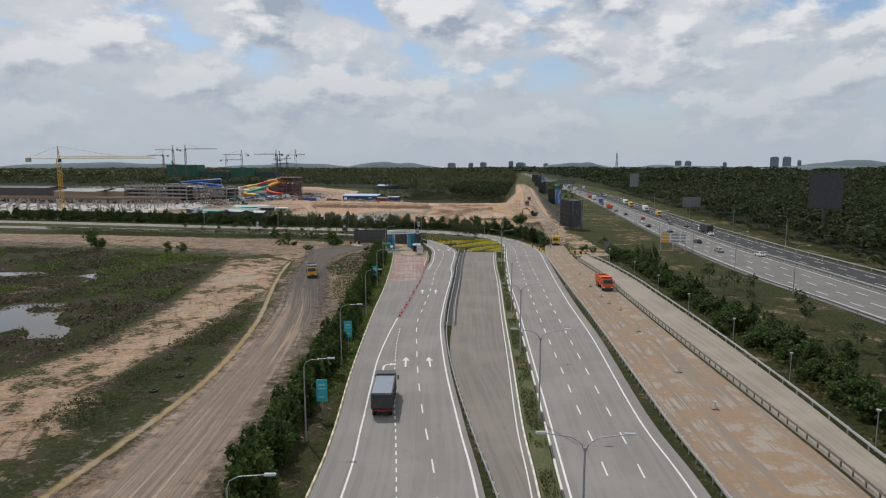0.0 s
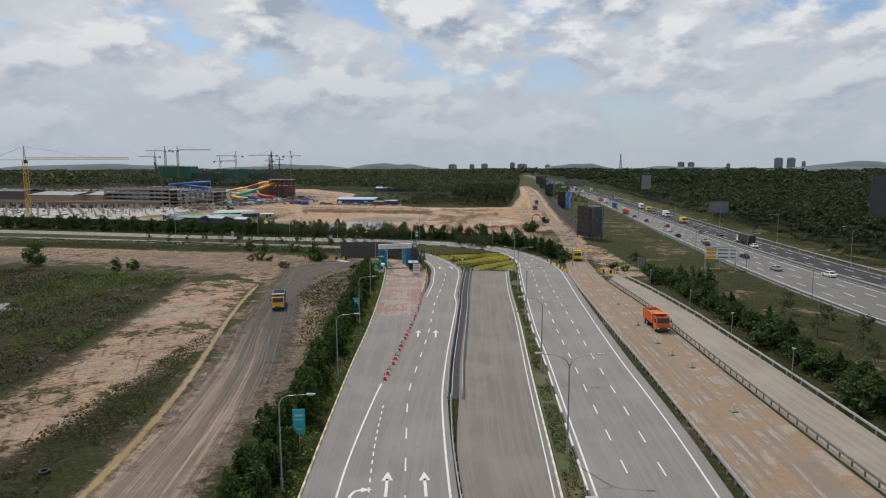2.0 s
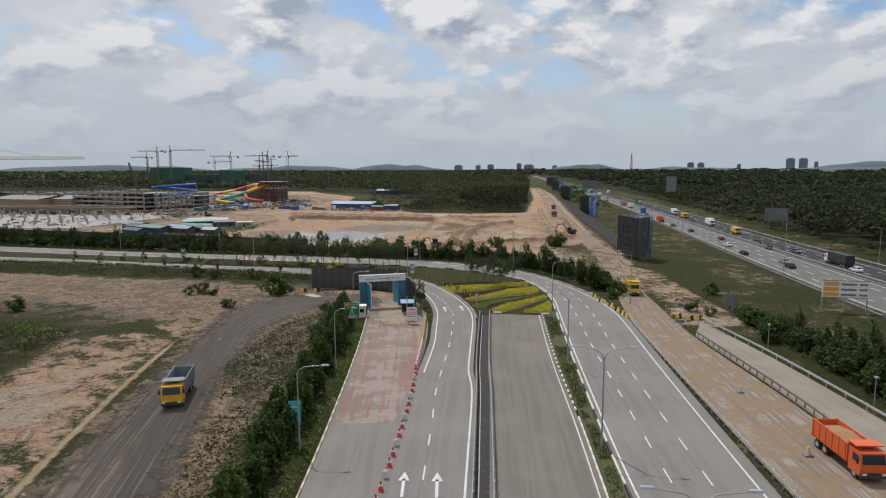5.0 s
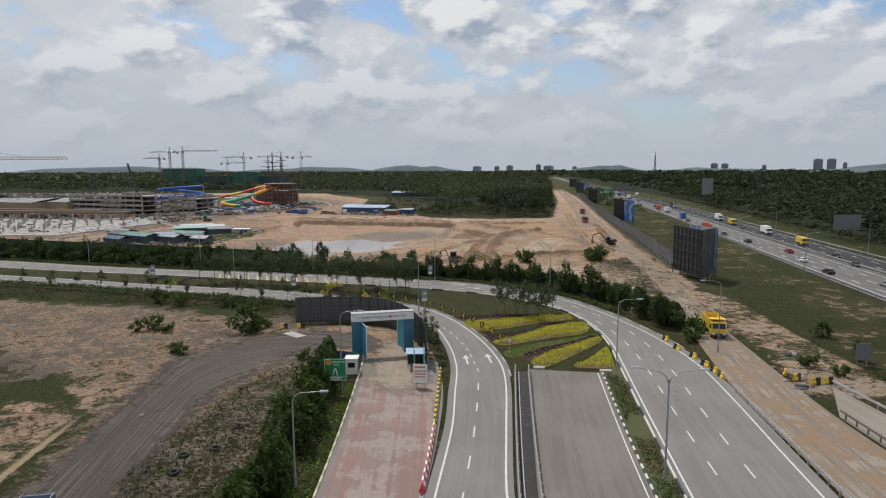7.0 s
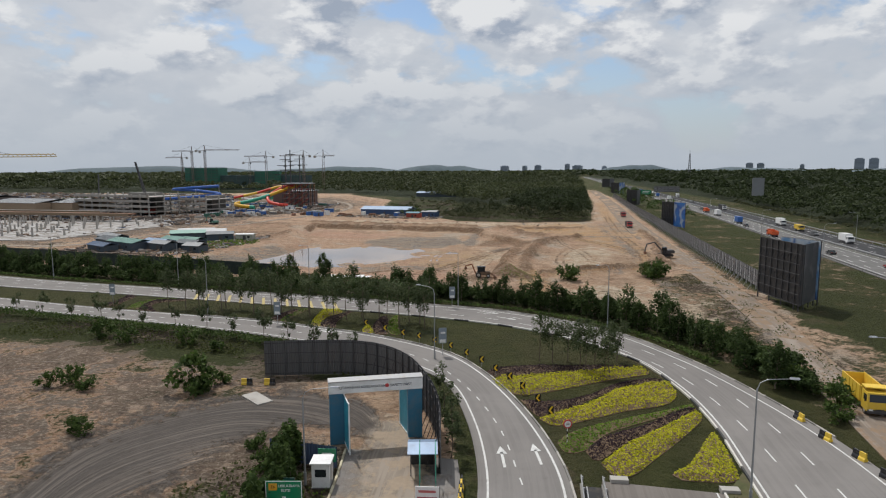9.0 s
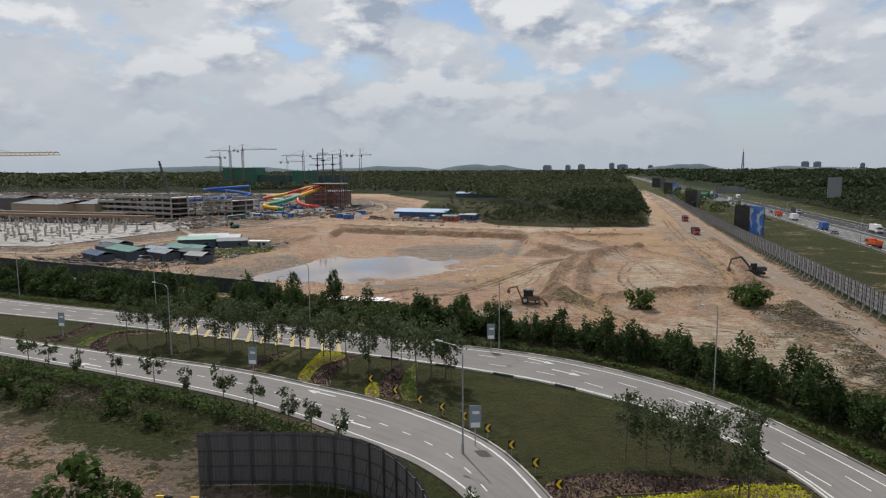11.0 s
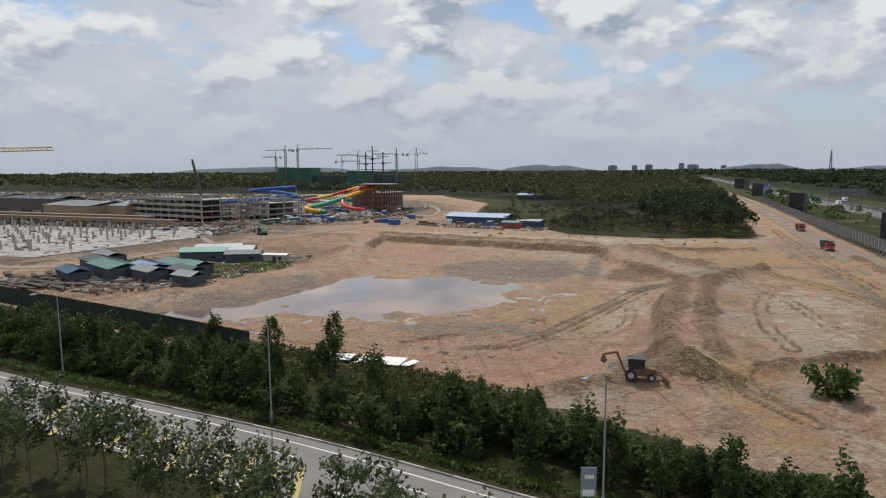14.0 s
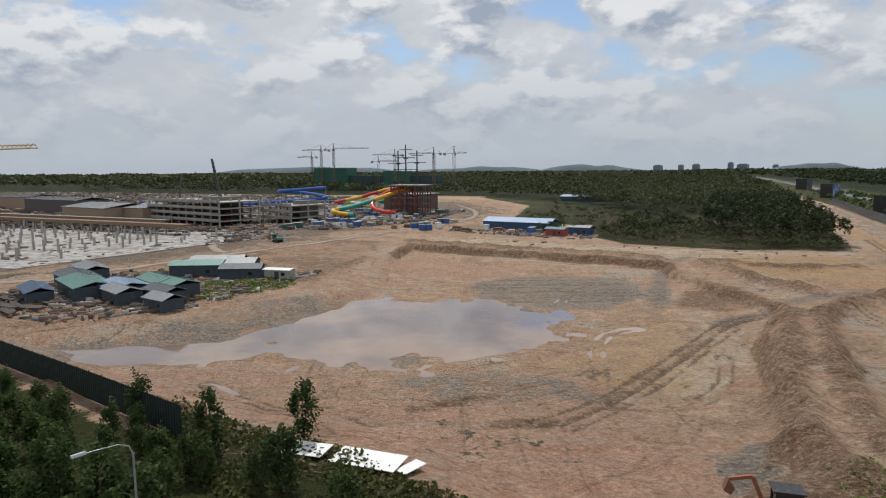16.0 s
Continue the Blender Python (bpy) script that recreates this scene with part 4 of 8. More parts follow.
    mud = np.maximum(mud, 0.52 * zone([(-48, 30), (-44, 80), (-62, 150), (-76, 190), (-120, 200), (-330, 214), (-330, 246), (-100, 240), (-60, 232), (-46, 222), (-50, 200), (-36, 120), (-26, 40)], 6))
    lawn = zone([(-330, 280), (-129, 264.5), (-100, 262), (-81, 260.5), (-67, 257.5), (-55, 254), (-43, 247.5), (-36, 239), (-29.5, 226.5), (-25, 213), (-22, 209), (-9, 209), (-8.5, 226), (-11, 238), (-16, 249), (-26, 259), (-38, 265), (-63, 270), (-98, 273), (-330, 294)], 0.8)
    lawn = np.maximum(lawn, smooth(3.0 - near(x, y, resample(offset(OUT_R, -1.5), 60)), -1, 1) * (x < 8))
    wood = zone([(100, 60), (108, 200), (105, 400), (104, 700), (60, 1400), (0, 2600), (1500, 4900), (4900, 4900), (4900, -300), (130, -300)], 4)
    scrub = zone([(-18, 500), (-54, 489), (-90, 493), (-112, 520), (-124, 562), (-170, 604), (-195, 770), (-100, 650), (-24, 730)], 3)
    lush = np.maximum(lush, 0.72 * scrub)
    wood = np.maximum(wood, zone([(-22, 720), (-100, 640), (-195, 770), (-300, 864), (-900, 824), (-4900, 900), (-4900, 4900), (-60, 4900), (-30, 2000), (-22, 1000)], 3))
    verge = np.maximum(zone([(34, 40), (68, 40), (64, 100), (57, 160), (51, 230), (49, 330), (48, 600), (20, 700), (18, 330), (24, 240), (30, 190)], 2), 0.8 * zone([(101, -60), (90, 70), (94, 200), (92, 400), (90, 700), (106, 700), (108, 200), (118, -60)], 2))
    for nm, chans in (("za", (sand, lush, clay)), ("zb", (mud, lawn, wood)), ("zc", (ochre, pale, grey)), ("zd", (churned_shade, rutted, verge))):
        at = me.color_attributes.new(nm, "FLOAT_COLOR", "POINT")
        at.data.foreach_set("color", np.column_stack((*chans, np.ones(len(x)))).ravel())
    me.materials.append(GROUND)
    me.update()
    return tagged(new("ground", me), "sandy, grassy and bare clay land reaching the horizon", "ground", "", "structure")


make_ground()


def pool(name, outline, z, label, mat):
    pts = spline(outline + outline[:1], 3)
    m = Mesh().add([(p[0], p[1], z) for p in pts[:-1]], [tuple(range(len(pts) - 1))])
    return setting(name, m, mat, label, "water")


pool("water", [(-196, 314), (-146, 306), (-132, 312), (-92, 330), (-78, 340), (-70, 350), (-66, 376), (-78, 396), (-100, 398), (-135, 394), (-153, 366), (-160, 340)], -2.36, "shallow muddy brown pond reflecting the sky", WATER)
pool("water", [(-135, 88), (-92, 86), (-78, 88), (-78, 112), (-92, 124), (-135, 128)], -0.62, "still dark pool among low weeds", WATER_DARK)
pool("water", [(-180, 145), (-120, 143), (-100, 146), (-102, 158), (-130, 162), (-180, 160)], -0.60, "narrow muddy pool among low weeds", WATER_DARK)

# ---- paving ----
Z = 0.12


def upto(line, y):
    return line[: int(np.argmax(line[:, 1] >= y)) + 1]


i_cut = int(np.argmax(LOOP_R[:, 1] >= CUT))
strip("road", KERB_L, np.vstack((SPLIT, RED_R[1:])), Z, ASPHALT, "worn pale asphalt slip lane ending at the site gate", across=3)
strip("road", SPLIT, LOOP_R[: i_cut + 1], Z, ASPHALT, "pale asphalt two-lane carriageway with white lane lines", across=3)
strip("road", LOOP_L, LOOP_R[i_cut:], Z, ASPHALT, "pale asphalt loop road curving round the planted island", across=3)
strip("road", STRIP_L, STRIP_R, Z, ASPHALT_OLD, "closed bare strip of brownish asphalt", across=3)
strip("road", MED_R, OUT_R, Z, ASPHALT, "pale asphalt three-lane carriageway with dashed lines", across=4)
strip("road", DIRT_L, DIRT_R, 0.08, DIRT_ROAD, "haul road covered with tan dirt and broken asphalt", across=3)
strip("pavement", GUARD_I, GUARD_J, 0.10, CONC_PATH, "narrow dusty concrete lane between two guard rails", "pavement")
strip("road", HWY_E, HWY_M, 0.10, ASPHALT_HWY, "pale grey highway carriageway with dashed lanes", across=4)
strip("road", HWY_N, HWY_F, 0.10, ASPHALT_DARK, "dark newly laid highway carriageway", across=4)
strip("road", HAUL_L, HAUL_R, 0.05, HAUL, "rutted grey dirt haul road curving to the gate", across=10, thick=0, height=height)
red_l = KERB_L[(KERB_L[:, 1] > 152) & (KERB_L[:, 1] < 203)]
red_r = np.vstack((SPLIT[SPLIT[:, 1] > 152], RED_R[1:]))
red_r = red_r[red_r[:, 1] < 203]
strip("road", offset(red_l, -0.5), offset(red_r, 0.6), Z + 0.012, RED_LANE, "faded red surfacing scuffed with pale dirt", "road", 0, 3)
strip("road", spline([(-44.5, 194), (-45.5, 203), (-46.6, 211), (-47.2, 217), (-50, 222)]), spline([(-30.8, 194), (-33.0, 203), (-36.0, 211), (-39.5, 217), (-43, 224)]), Z + 0.03, SITE_ROAD, "pale dust and dirt spread through the gate", across=8, thick=0)
# grass verge of the long median
strip("pavement", offset(STRIP_R, -0.3), offset(MED_R[MED_R[:, 1] <= 214], 0.3), 0.17, plain("verge_grass", (0.055, 0.066, 0.020), 0.95, 0, 0.5, 0.6, 0.8, (0.115, 0.085, 0.05), 1.0), "grass median strip with bare patches", "median")

# ---- road markings ----
MZ = Z + 0.012


def lane_line(line, width=0.16, mat=None, z=MZ):
    return band("road_marking", line, width, z, mat or WHITE_LINE, "solid white edge line" if not mat else "")


lane_line(np.vstack((offset(SPLIT, 0.0)[SPLIT[:, 1] < 116],)), 0.2)
lane_line(offset(LOOP_L, -0.9), 0.2)
lane_line(offset(LOOP_R, 0.7), 0.22)
lane_line(offset(MED_R, -0.55), 0.2)
lane_line(offset(OUT_R, 1.35), 0.2)
lane_line(offset(STRIP_R, 0.55), 0.14)
lane_line(offset(HWY_E, -2.6), 0.25, None, 0.115)
lane_line(offset(HWY_M, 0.9), 0.25, None, 0.115)
lane_line(offset(HWY_F, 2.4), 0.25, None, 0.115)
lane_line(offset(HWY_N, -0.9), 0.25, None, 0.115)


def dashes(line, long, gap, width, z, start=0.0, end=None, y0=40):
    root = None
    ms = Mesh().box(-long / 2, -width / 2, -0.004, long / 2, width / 2, 0.0).data("dash", WHITE_LINE)
    for x, y, a in along(line, long + gap, start, end):
        if y < y0:
            continue
        if root is None:
            root = tagged(new("road_marking"), "row of white lane dashes", "road marking", "", "structure")
        ob = part("dash", ms, WHITE_LINE, root)
        ob.matrix_basis = pose(x, y, z, 0, 0, a)


LANE_A = spline([(-1, 20), (-8.1, 53.7), (-11.6, 68), (-14.7, 82), (-17.8, 98), (-20.2, 112), (-21.2, 125), (-22.3, 140), (-23.8, 155), (-25, 166), (-26, 184.6), (-27.2, 199), (-28.3, 208)])
LANE_A2 = spline([(-28.3, 208), (-32, 220), (-38, 232), (-46, 242), (-57, 248), (-68, 251.5), (-80, 254.8), (-100, 257.2), (-125, 259.5), (-200, 266)])
DOTS = spline([(-8, 36), (-11.1, 50.6), (-13.3, 60.7), (-17.0, 77), (-20.6, 95), (-22.6, 108)])
dashes(LANE_A, 2.8, 4.5, 0.16, MZ, 1.0)
dashes(LANE_A2, 1.3, 2.2, 0.14, MZ)
dashes(DOTS, 0.9, 0.9, 0.14, MZ)
C1 = spline([(11, 20), (8.2, 52), (7.6, 59.7), (6.2, 74.8), (5.0, 89.3), (3.2, 110), (1.6, 130), (0.2, 147), (-1.6, 172), (-3.0, 191), (-4.2, 213), (-6, 228), (-10, 242), (-18, 254.5), (-28, 263), (-40, 269.5), (-57, 272.6), (-77, 275.0), (-99, 277), (-130, 279), (-200, 287)])
C2 = spline([(14.5, 20), (11.6, 52), (11, 59.8), (9.7, 74.7), (8.5, 89.7), (6.8, 110), (5.1, 130), (3.8, 147), (1.8, 172), (0.4, 191), (-0.8, 213), (-3, 229), (-7.5, 243), (-15.5, 256), (-26, 265.5), (-40, 273), (-57, 276), (-77, 278.5), (-99, 280.3), (-130, 282), (-200, 290)])
dashes(C1, 2.8, 4.5, 0.16, MZ, 2.0)
dashes(C2, 2.8, 4.5, 0.16, MZ, 2.0)
for k in (0.30, 0.52, 0.74):
    dashes(HWY_E + (resample(HWY_M, len(HWY_E)) - HWY_E) * k, 4.5, 7.5, 0.25, 0.115, 100, 620)
for k in (0.3, 0.62):
    dashes(HWY_N + (HWY_F - HWY_N) * k, 4.5, 7.5, 0.25, 0.115, 100, 620)


def arrow(x, y, a, turn=False):
    """A lane arrow, pointing along its heading."""
    m = Mesh()
    t = 0.004
    if turn:
        pts = [(-2.4, 0.0), (-0.8, 0.0), (0.0, -0.3), (0.25, -0.9)]
        for p, q in zip(pts, pts[1:]):
            m.bar((*p, 0), (*q, 0), 0.28, t)
        m.prism([(-0.15, -0.9), (0.65, -0.9), (0.25, -1.9)], -t / 2, t / 2)
    else:
        m.box(-2.3, -0.14, -t / 2, 0.9, 0.14, t / 2)
        m.prism([(0.6, -0.55), (2.3, 0.0), (0.6, 0.55)], -t / 2, t / 2)
    ob = setting("road_marking", m, WHITE_LINE, "worn white lane arrow" if not turn else "worn white merge arrow", "road marking")
    ob.matrix_basis = pose(x, y, MZ + 0.004, 0, 0, a)


for x, y, a, tn in ((-20.6, 86.5, 100, True), (-17.7, 88.3, 100, False), (-14.2, 88.8, 102, False), (-24.1, 140.6, 98, False), (-21.0, 140.9, 98, False), (-30.6, 212.6, 103, False), (-27.3, 213.9, 105, False), (-58, 246.5, 162, False), (-66, 254, 166, False), (-104, 255.5, 174, False), (-37, 270.4, -24, False), (-41, 274.6, -24, False), (-20, 262, -40, False)):
    arrow(x, y, a, tn)
# yellow hatched zone
for i in range(13):
    m = Mesh().box(-3.6, -0.28, -0.004, 3.6, 0.28, 0.0)
    ob = setting("road_marking", m, YELLOW_LINE, "faded rumble bar across the lane", "road marking")
    ob.matrix_basis = pose(-108 + 2.9 * i, 277.0 - 0.26 * i, MZ + 0.003, 0, 0, 118)

# ---- leaves and plants ----


def mesh_np(name, v, f, mat):
    me = bpy.data.meshes.new(name)
    me.vertices.add(len(v))
    me.vertices.foreach_set("co", np.asarray(v, np.float32).ravel())
    f = np.asarray(f)
    me.loops.add(f.size)
    me.loops.foreach_set("vertex_index", f.ravel())
    me.polygons.add(len(f))
    me.polygons.foreach_set("loop_start", np.arange(len(f)) * f.shape[1])
    me.polygons.foreach_set("loop_total", np.full(len(f), f.shape[1]))
    me.materials.append(mat)
    me.update()
    me.validate()
    return me


def leaf_quads(rng, pts, size, lift=0.35):
    """Leaf sprays at the given points: a folded diamond each, leaning any way, mostly face up."""
    n = len(pts)
    nrm = rng.normal(size=(n, 3))
    nrm[:, 2] = np.abs(nrm[:, 2]) + lift
    nrm /= np.linalg.norm(nrm, axis=1)[:, None]
    t = np.cross(nrm, rng.normal(size=(n, 3)))
    t /= np.linalg.norm(t, axis=1)[:, None] + 1e-9
    b = np.cross(nrm, t)
    s = (size * rng.uniform(0.6, 1.4, n))[:, None]
    v = np.stack((pts - t * s, pts + b * s * 0.62 + nrm * s * 0.18, pts + t * s, pts - b * s * 0.62 + nrm * s * 0.18), 1)
    return v.reshape(-1, 3), np.arange(4 * n).reshape(-1, 4)


def clump_points(rng, n, k, centre, radii, tight=0.42, pinch=0.0):
    """Points in k uneven clumps within an egg; pinch narrows it to the top."""
    u = rng.normal(size=(k, 3))
    u /= np.linalg.norm(u, axis=1)[:, None]
    c = u * (rng.uniform(0.25, 1.0, k) ** 0.6)[:, None]
    which = rng.integers(0, k, n)
    d = rng.normal(size=(n, 3))
    d /= np.linalg.norm(d, axis=1)[:, None]
    p = c[which] + d * (rng.uniform(0, 1, n) ** 0.45 * tight * rng.uniform(0.6, 1.15, k)[which])[:, None]
    w = 1 - pinch * np.clip((p[:, 2] + 1) / 2, 0, 1)
    p[:, 0] *= w
    p[:, 1] *= w
    return p * np.array(radii) + np.array(centre)


def make_tree(name, label, kind, seed, group, leaf):
    rng = np.random.default_rng(seed)
    t = thing(name, label, "shrub" if "shrub" in name else "tree", group)
    m = Mesh()
    if kind == "street":
        h = rng.uniform(6.6, 7.8)
        m.tube([(0, 0, -0.2), (0.05, 0.03, 2), (-0.04, 0.06, 4), (0.03, 0, h - 1)], 0.09, 6, 0.03)
        for i in range(7):
            a, z0 = rng.uniform(0, 6.28), rng.uniform(3.2, h - 1.4)
            r = rng.uniform(0.7, 1.3)
            m.tube([(0, 0, z0), (r * 0.5 * math.cos(a), r * 0.5 * math.sin(a), z0 + 0.35), (r * math.cos(a), r * math.sin(a), z0 + 0.6)], 0.03, 4, 0.01)
        p = clump_points(rng, 820, 24, (0, 0, h - 2.1), (1.75, 1.75, 2.4), 0.38)
        size = 0.16
    elif kind == "sapling":
        h = rng.uniform(3.6, 4.6)
        m.tube([(0, 0, -0.2), (0.04, 0, h * 0.5), (0, 0.03, h - 0.4)], 0.06, 6, 0.02)
        for i in range(5):
            a, z0 = rng.uniform(0, 6.28), rng.uniform(1.6, h - 1.0)
            m.tube([(0, 0, z0), (0.7 * math.cos(a), 0.7 * math.sin(a), z0 + 0.5)], 0.022, 4, 0.008)
        p = clump_points(rng, 380, 13, (0, 0, h - 1.4), (1.05, 1.05, 1.5), 0.40)
        size = 0.145
    elif kind == "broad":
        h = rng.uniform(5.6, 7.6)
        m.tube([(0, 0, -0.2), (0.1, 0, h * 0.3), (0, 0.1, h * 0.75)], 0.14, 6, 0.04)
        for i in range(8):
            a, z0 = rng.uniform(0, 6.28), rng.uniform(1.0, h * 0.7)
            r = rng.uniform(1.0, 1.8)
            m.tube([(0, 0, z0), (r * math.cos(a), r * math.sin(a), z0 + 0.9)], 0.045, 4, 0.012)
        p = clump_points(rng, 1350, 34, (0, 0, h * 0.50), (2.2, 2.2, h * 0.50), 0.42, 0.38)
        size = 0.20
    elif kind == "column":
        h = rng.uniform(3.6, 4.8)
        m.tube([(0, 0, -0.2), (0.05, 0, h * 0.7)], 0.07, 5, 0.02)
        for i in range(5):
            a, z0 = rng.uniform(0, 6.28), rng.uniform(0.5, h * 0.6)
            m.tube([(0, 0, z0), (0.7 * math.cos(a), 0.7 * math.sin(a), z0 + 0.7)], 0.025, 4, 0.008)
        p = clump_points(rng, 800, 24, (0, 0, h * 0.5), (1.3, 1.3, h * 0.5), 0.42, 0.35)
        size = 0.19
    else:
        h = rng.uniform(1.8, 2.8)
        for i in range(6):
            a = rng.uniform(0, 6.28)
            m.tube([(0, 0, -0.1), (0.6 * math.cos(a), 0.6 * math.sin(a), h * 0.6)], 0.03, 4, 0.01)
        p = clump_points(rng, 560, 16, (0, 0, h * 0.5), (1.5, 1.5, h * 0.5), 0.46)
        size = 0.19
    part("trunk" if "shrub" not in name else "stem", m, BARK, t)
    v, f = leaf_quads(rng, p, size)
    part("crown", mesh_np("crown", v, f, leaf), leaf, t)
    return t


def scatter(protos, spots, rng, s0=0.85, s1=1.2, z=0.0):
    """The prototypes stand at the first places; copies at the rest."""
    used = set()
    for i, (x, y, *h) in enumerate(spots):
        p = protos[i % len(protos)]
        s = rng.uniform(s0, s1) * (h[0] if h else 1)
        m = pose(x, y, z + (h1(x, y) if y > 296 else 0), rng.uniform(-3, 3), rng.uniform(-3, 3), rng.uniform(0, 360)) @ Matrix.Scale(s, 4)
        if i < len(protos):
            p.matrix_basis = m
        else:
            sc = p.scale.copy()
            p.scale = (1, 1, 1)
            q = copy_thing(p, m)
            q.scale = (s, s, s)
            p.scale = sc


def jittered(line, gap, rng, side=0.6, start=0.0, end=None):
    return [(x + rng.normal(0, side), y + rng.normal(0, side)) for x, y, _ in along(line, gap, start, end)]


rng = np.random.default_rng(11)
HEDGE = spline([(-21.5, 38), (-24, 50), (-27.3, 73), (-30.7, 96), (-34.2, 118), (-38.4, 145), (-43.6, 176), (-48.0, 198), (-50.5, 208)])
cols = [make_tree("hedge_shrub", "tall leafy green roadside hedge plant beside the kerb", "column", 20 + i, "roadside hedge", LEAF_HEDGE) for i in range(5)]
scatter(cols, jittered(HEDGE, 1.15, rng, 0.75), rng, 0.85, 1.25)
bigs = [make_tree("tree", "round dark green tree in the roadside hedge", "broad", 40 + i, "hedge trees", LEAF_HEDGE) for i in range(2)]
scatter(bigs, [(-21.5, 46), (-23.5, 55), (-32, 112, 0.8), (-45.5, 178, 0.9), (-46.5, 184), (-49.5, 203, 0.7)], rng, 0.75, 0.9)
RB = spline([(42.5, 40), (41.5, 62), (40.5, 90), (37.5, 120), (34.8, 148), (33, 172), (30.5, 196), (27, 212)])
lows = [make_tree("shrub", "dense dark green shrub along the guard rail", "low", 50 + i, "guard rail shrubs", LEAF) for i in range(4)]
scatter(lows, jittered(RB, 1.5, rng, 1.1), rng, 0.9, 1.6)
mids = [make_tree("tree", "bushy dark green tree among the guard rail shrubs", "column", 60 + i, "guard rail trees", LEAF) for i in range(3)]
scatter(mids, jittered(offset(RB, -1.5), 4.2, rng, 1.0, 2, 150), rng, 0.8, 1.25)
bigr = [make_tree("tree", "broad dark green tree beside the grass verge", "broad", 66 + i, "verge trees", LEAF) for i in range(2)]
scatter(bigr, [(36.0, 182), (34.5, 188), (40, 92, 0.7), (39, 112, 0.65), (35, 205, 0.6), (28, 222, 0.55)], rng, 0.85, 1.0)
saps = [make_tree("sapling", "young staked sapling with a thin sparse crown", "sapling", 70 + i, "verge saplings", LEAF_GREY) for i in range(3)]
scatter(saps, [(42, 113), (46.1, 97.4), (45.1, 130.8), (50.1, 118), (44.6, 147.8), (47.5, 139), (43, 122), (52, 104), (48, 88), (41.5, 104), (49, 154), (43, 158), (53, 128), (46.5, 166), (51.5, 95)], rng, 0.9, 1.35)
HN = spline([(-330, 318), (-200, 302), (-157, 296.5), (-125, 292.5), (-99, 290.5), (-77, 289), (-57, 286.5), (-41, 283.5), (-27, 278), (-16, 270.5), (-7, 260.5), (-1, 249), (3, 237)])
brs = [make_tree("tree", "leafy dark green boundary tree behind the road", "broad", 80 + i, "boundary trees", LEAF) for i in range(5)]
spots = [(*p, 0.66 if -90 < p[0] < -66 else 1.0) for p in jittered(HN, 3.3, rng, 0.9)]
spots += [(*p, 0.74) for p in jittered(offset(HN, 5), 3.4, rng, 1.2) if p[0] < -92]
spots += [(*p, 0.62) for p in jittered(offset(HN, 10), 3.6, rng, 1.4) if p[0] < -88]
spots += [(-86.6, 300.4, 1.15), (-91.6, 309.6, 0.9), (-77.7, 297), (-67.5, 297, 0.85), (-64, 294, 0.9), (-57, 293, 0.8), (-98, 303), (-111, 306)]
scatter(brs, spots, rng, 0.72, 1.08)
dlow = [make_tree("shrub", "dark clipped shrub in the tall boundary hedge", "low", 90 + i, "boundary hedge", LEAF) for i in range(4)]
scatter(dlow, [p for p in jittered(offset(HN, 2.6), 1.15, rng, 0.5) if p[0] > -72] + [p for p in jittered(offset(HN, -1.6), 3.0, rng, 0.6) if p[0] < -60], rng, 0.95, 1.6)
sts = [make_tree("tree", "slender young street tree on the grass island", "street", 100 + i, "island trees", LEAF_GREY) for i in range(4)]
scatter(sts, [(-107.8, 266.9), (-103.2, 266.2), (-102, 269), (-98.6, 265.7), (-95.5, 268.6), (-94.2, 265.1), (-91.8, 267.9), (-88.7, 267.9), (-87, 264.8), (-84.4, 267.4), (-81.5, 265.8), (-78.6, 264.8), (-76.4, 267.6), (-74.8, 264.5), (-72.2, 266.8), (-69.6, 264), (-66.7, 263.3), (-64.8, 266.4), (-63, 262.5), (-61, 265.6), (-58.4, 262.2), (-55.3, 260), (-54.6, 264.2), (-52.2, 262.8), (-50.5, 259.8)], rng, 1.0, 1.22)
scatter([make_tree("tree", "slender sparse young tree among the flower beds", "street", 110 + i, "flower bed trees", LEAF_GREY) for i in range(3)],
        [(-29.1, 244.9), (-27.2, 244.7), (-25.0, 245.7), (-23.3, 242), (-22.5, 240.9), (-21.1, 246.5), (-19.9, 240.3), (-19.3, 239.2), (-17.9, 247.2)], rng, 0.85, 0.98)
scatter([make_tree("tree", "small grey-green street tree along the loop road", "sapling", 115 + i, "loop road trees", LEAF_GREY) for i in range(3)],
        [(-150, 256), (-141, 255.2), (-133, 254.4), (-126, 253.6), (-118.5, 252.8), (-111, 251.9), (-106.8, 251.3), (-101.4, 250.8), (-94.5, 250.6), (-87.2, 249.2), (-81.1, 247.9), (-74.5, 245.9), (-69.4, 244.6), (-64.5, 243.4), (-60.6, 241.4), (-56.5, 240), (-36.3, 215.5), (-37.8, 219), (-35.5, 211.5), (-40.5, 228.5)], rng, 0.95, 1.3)
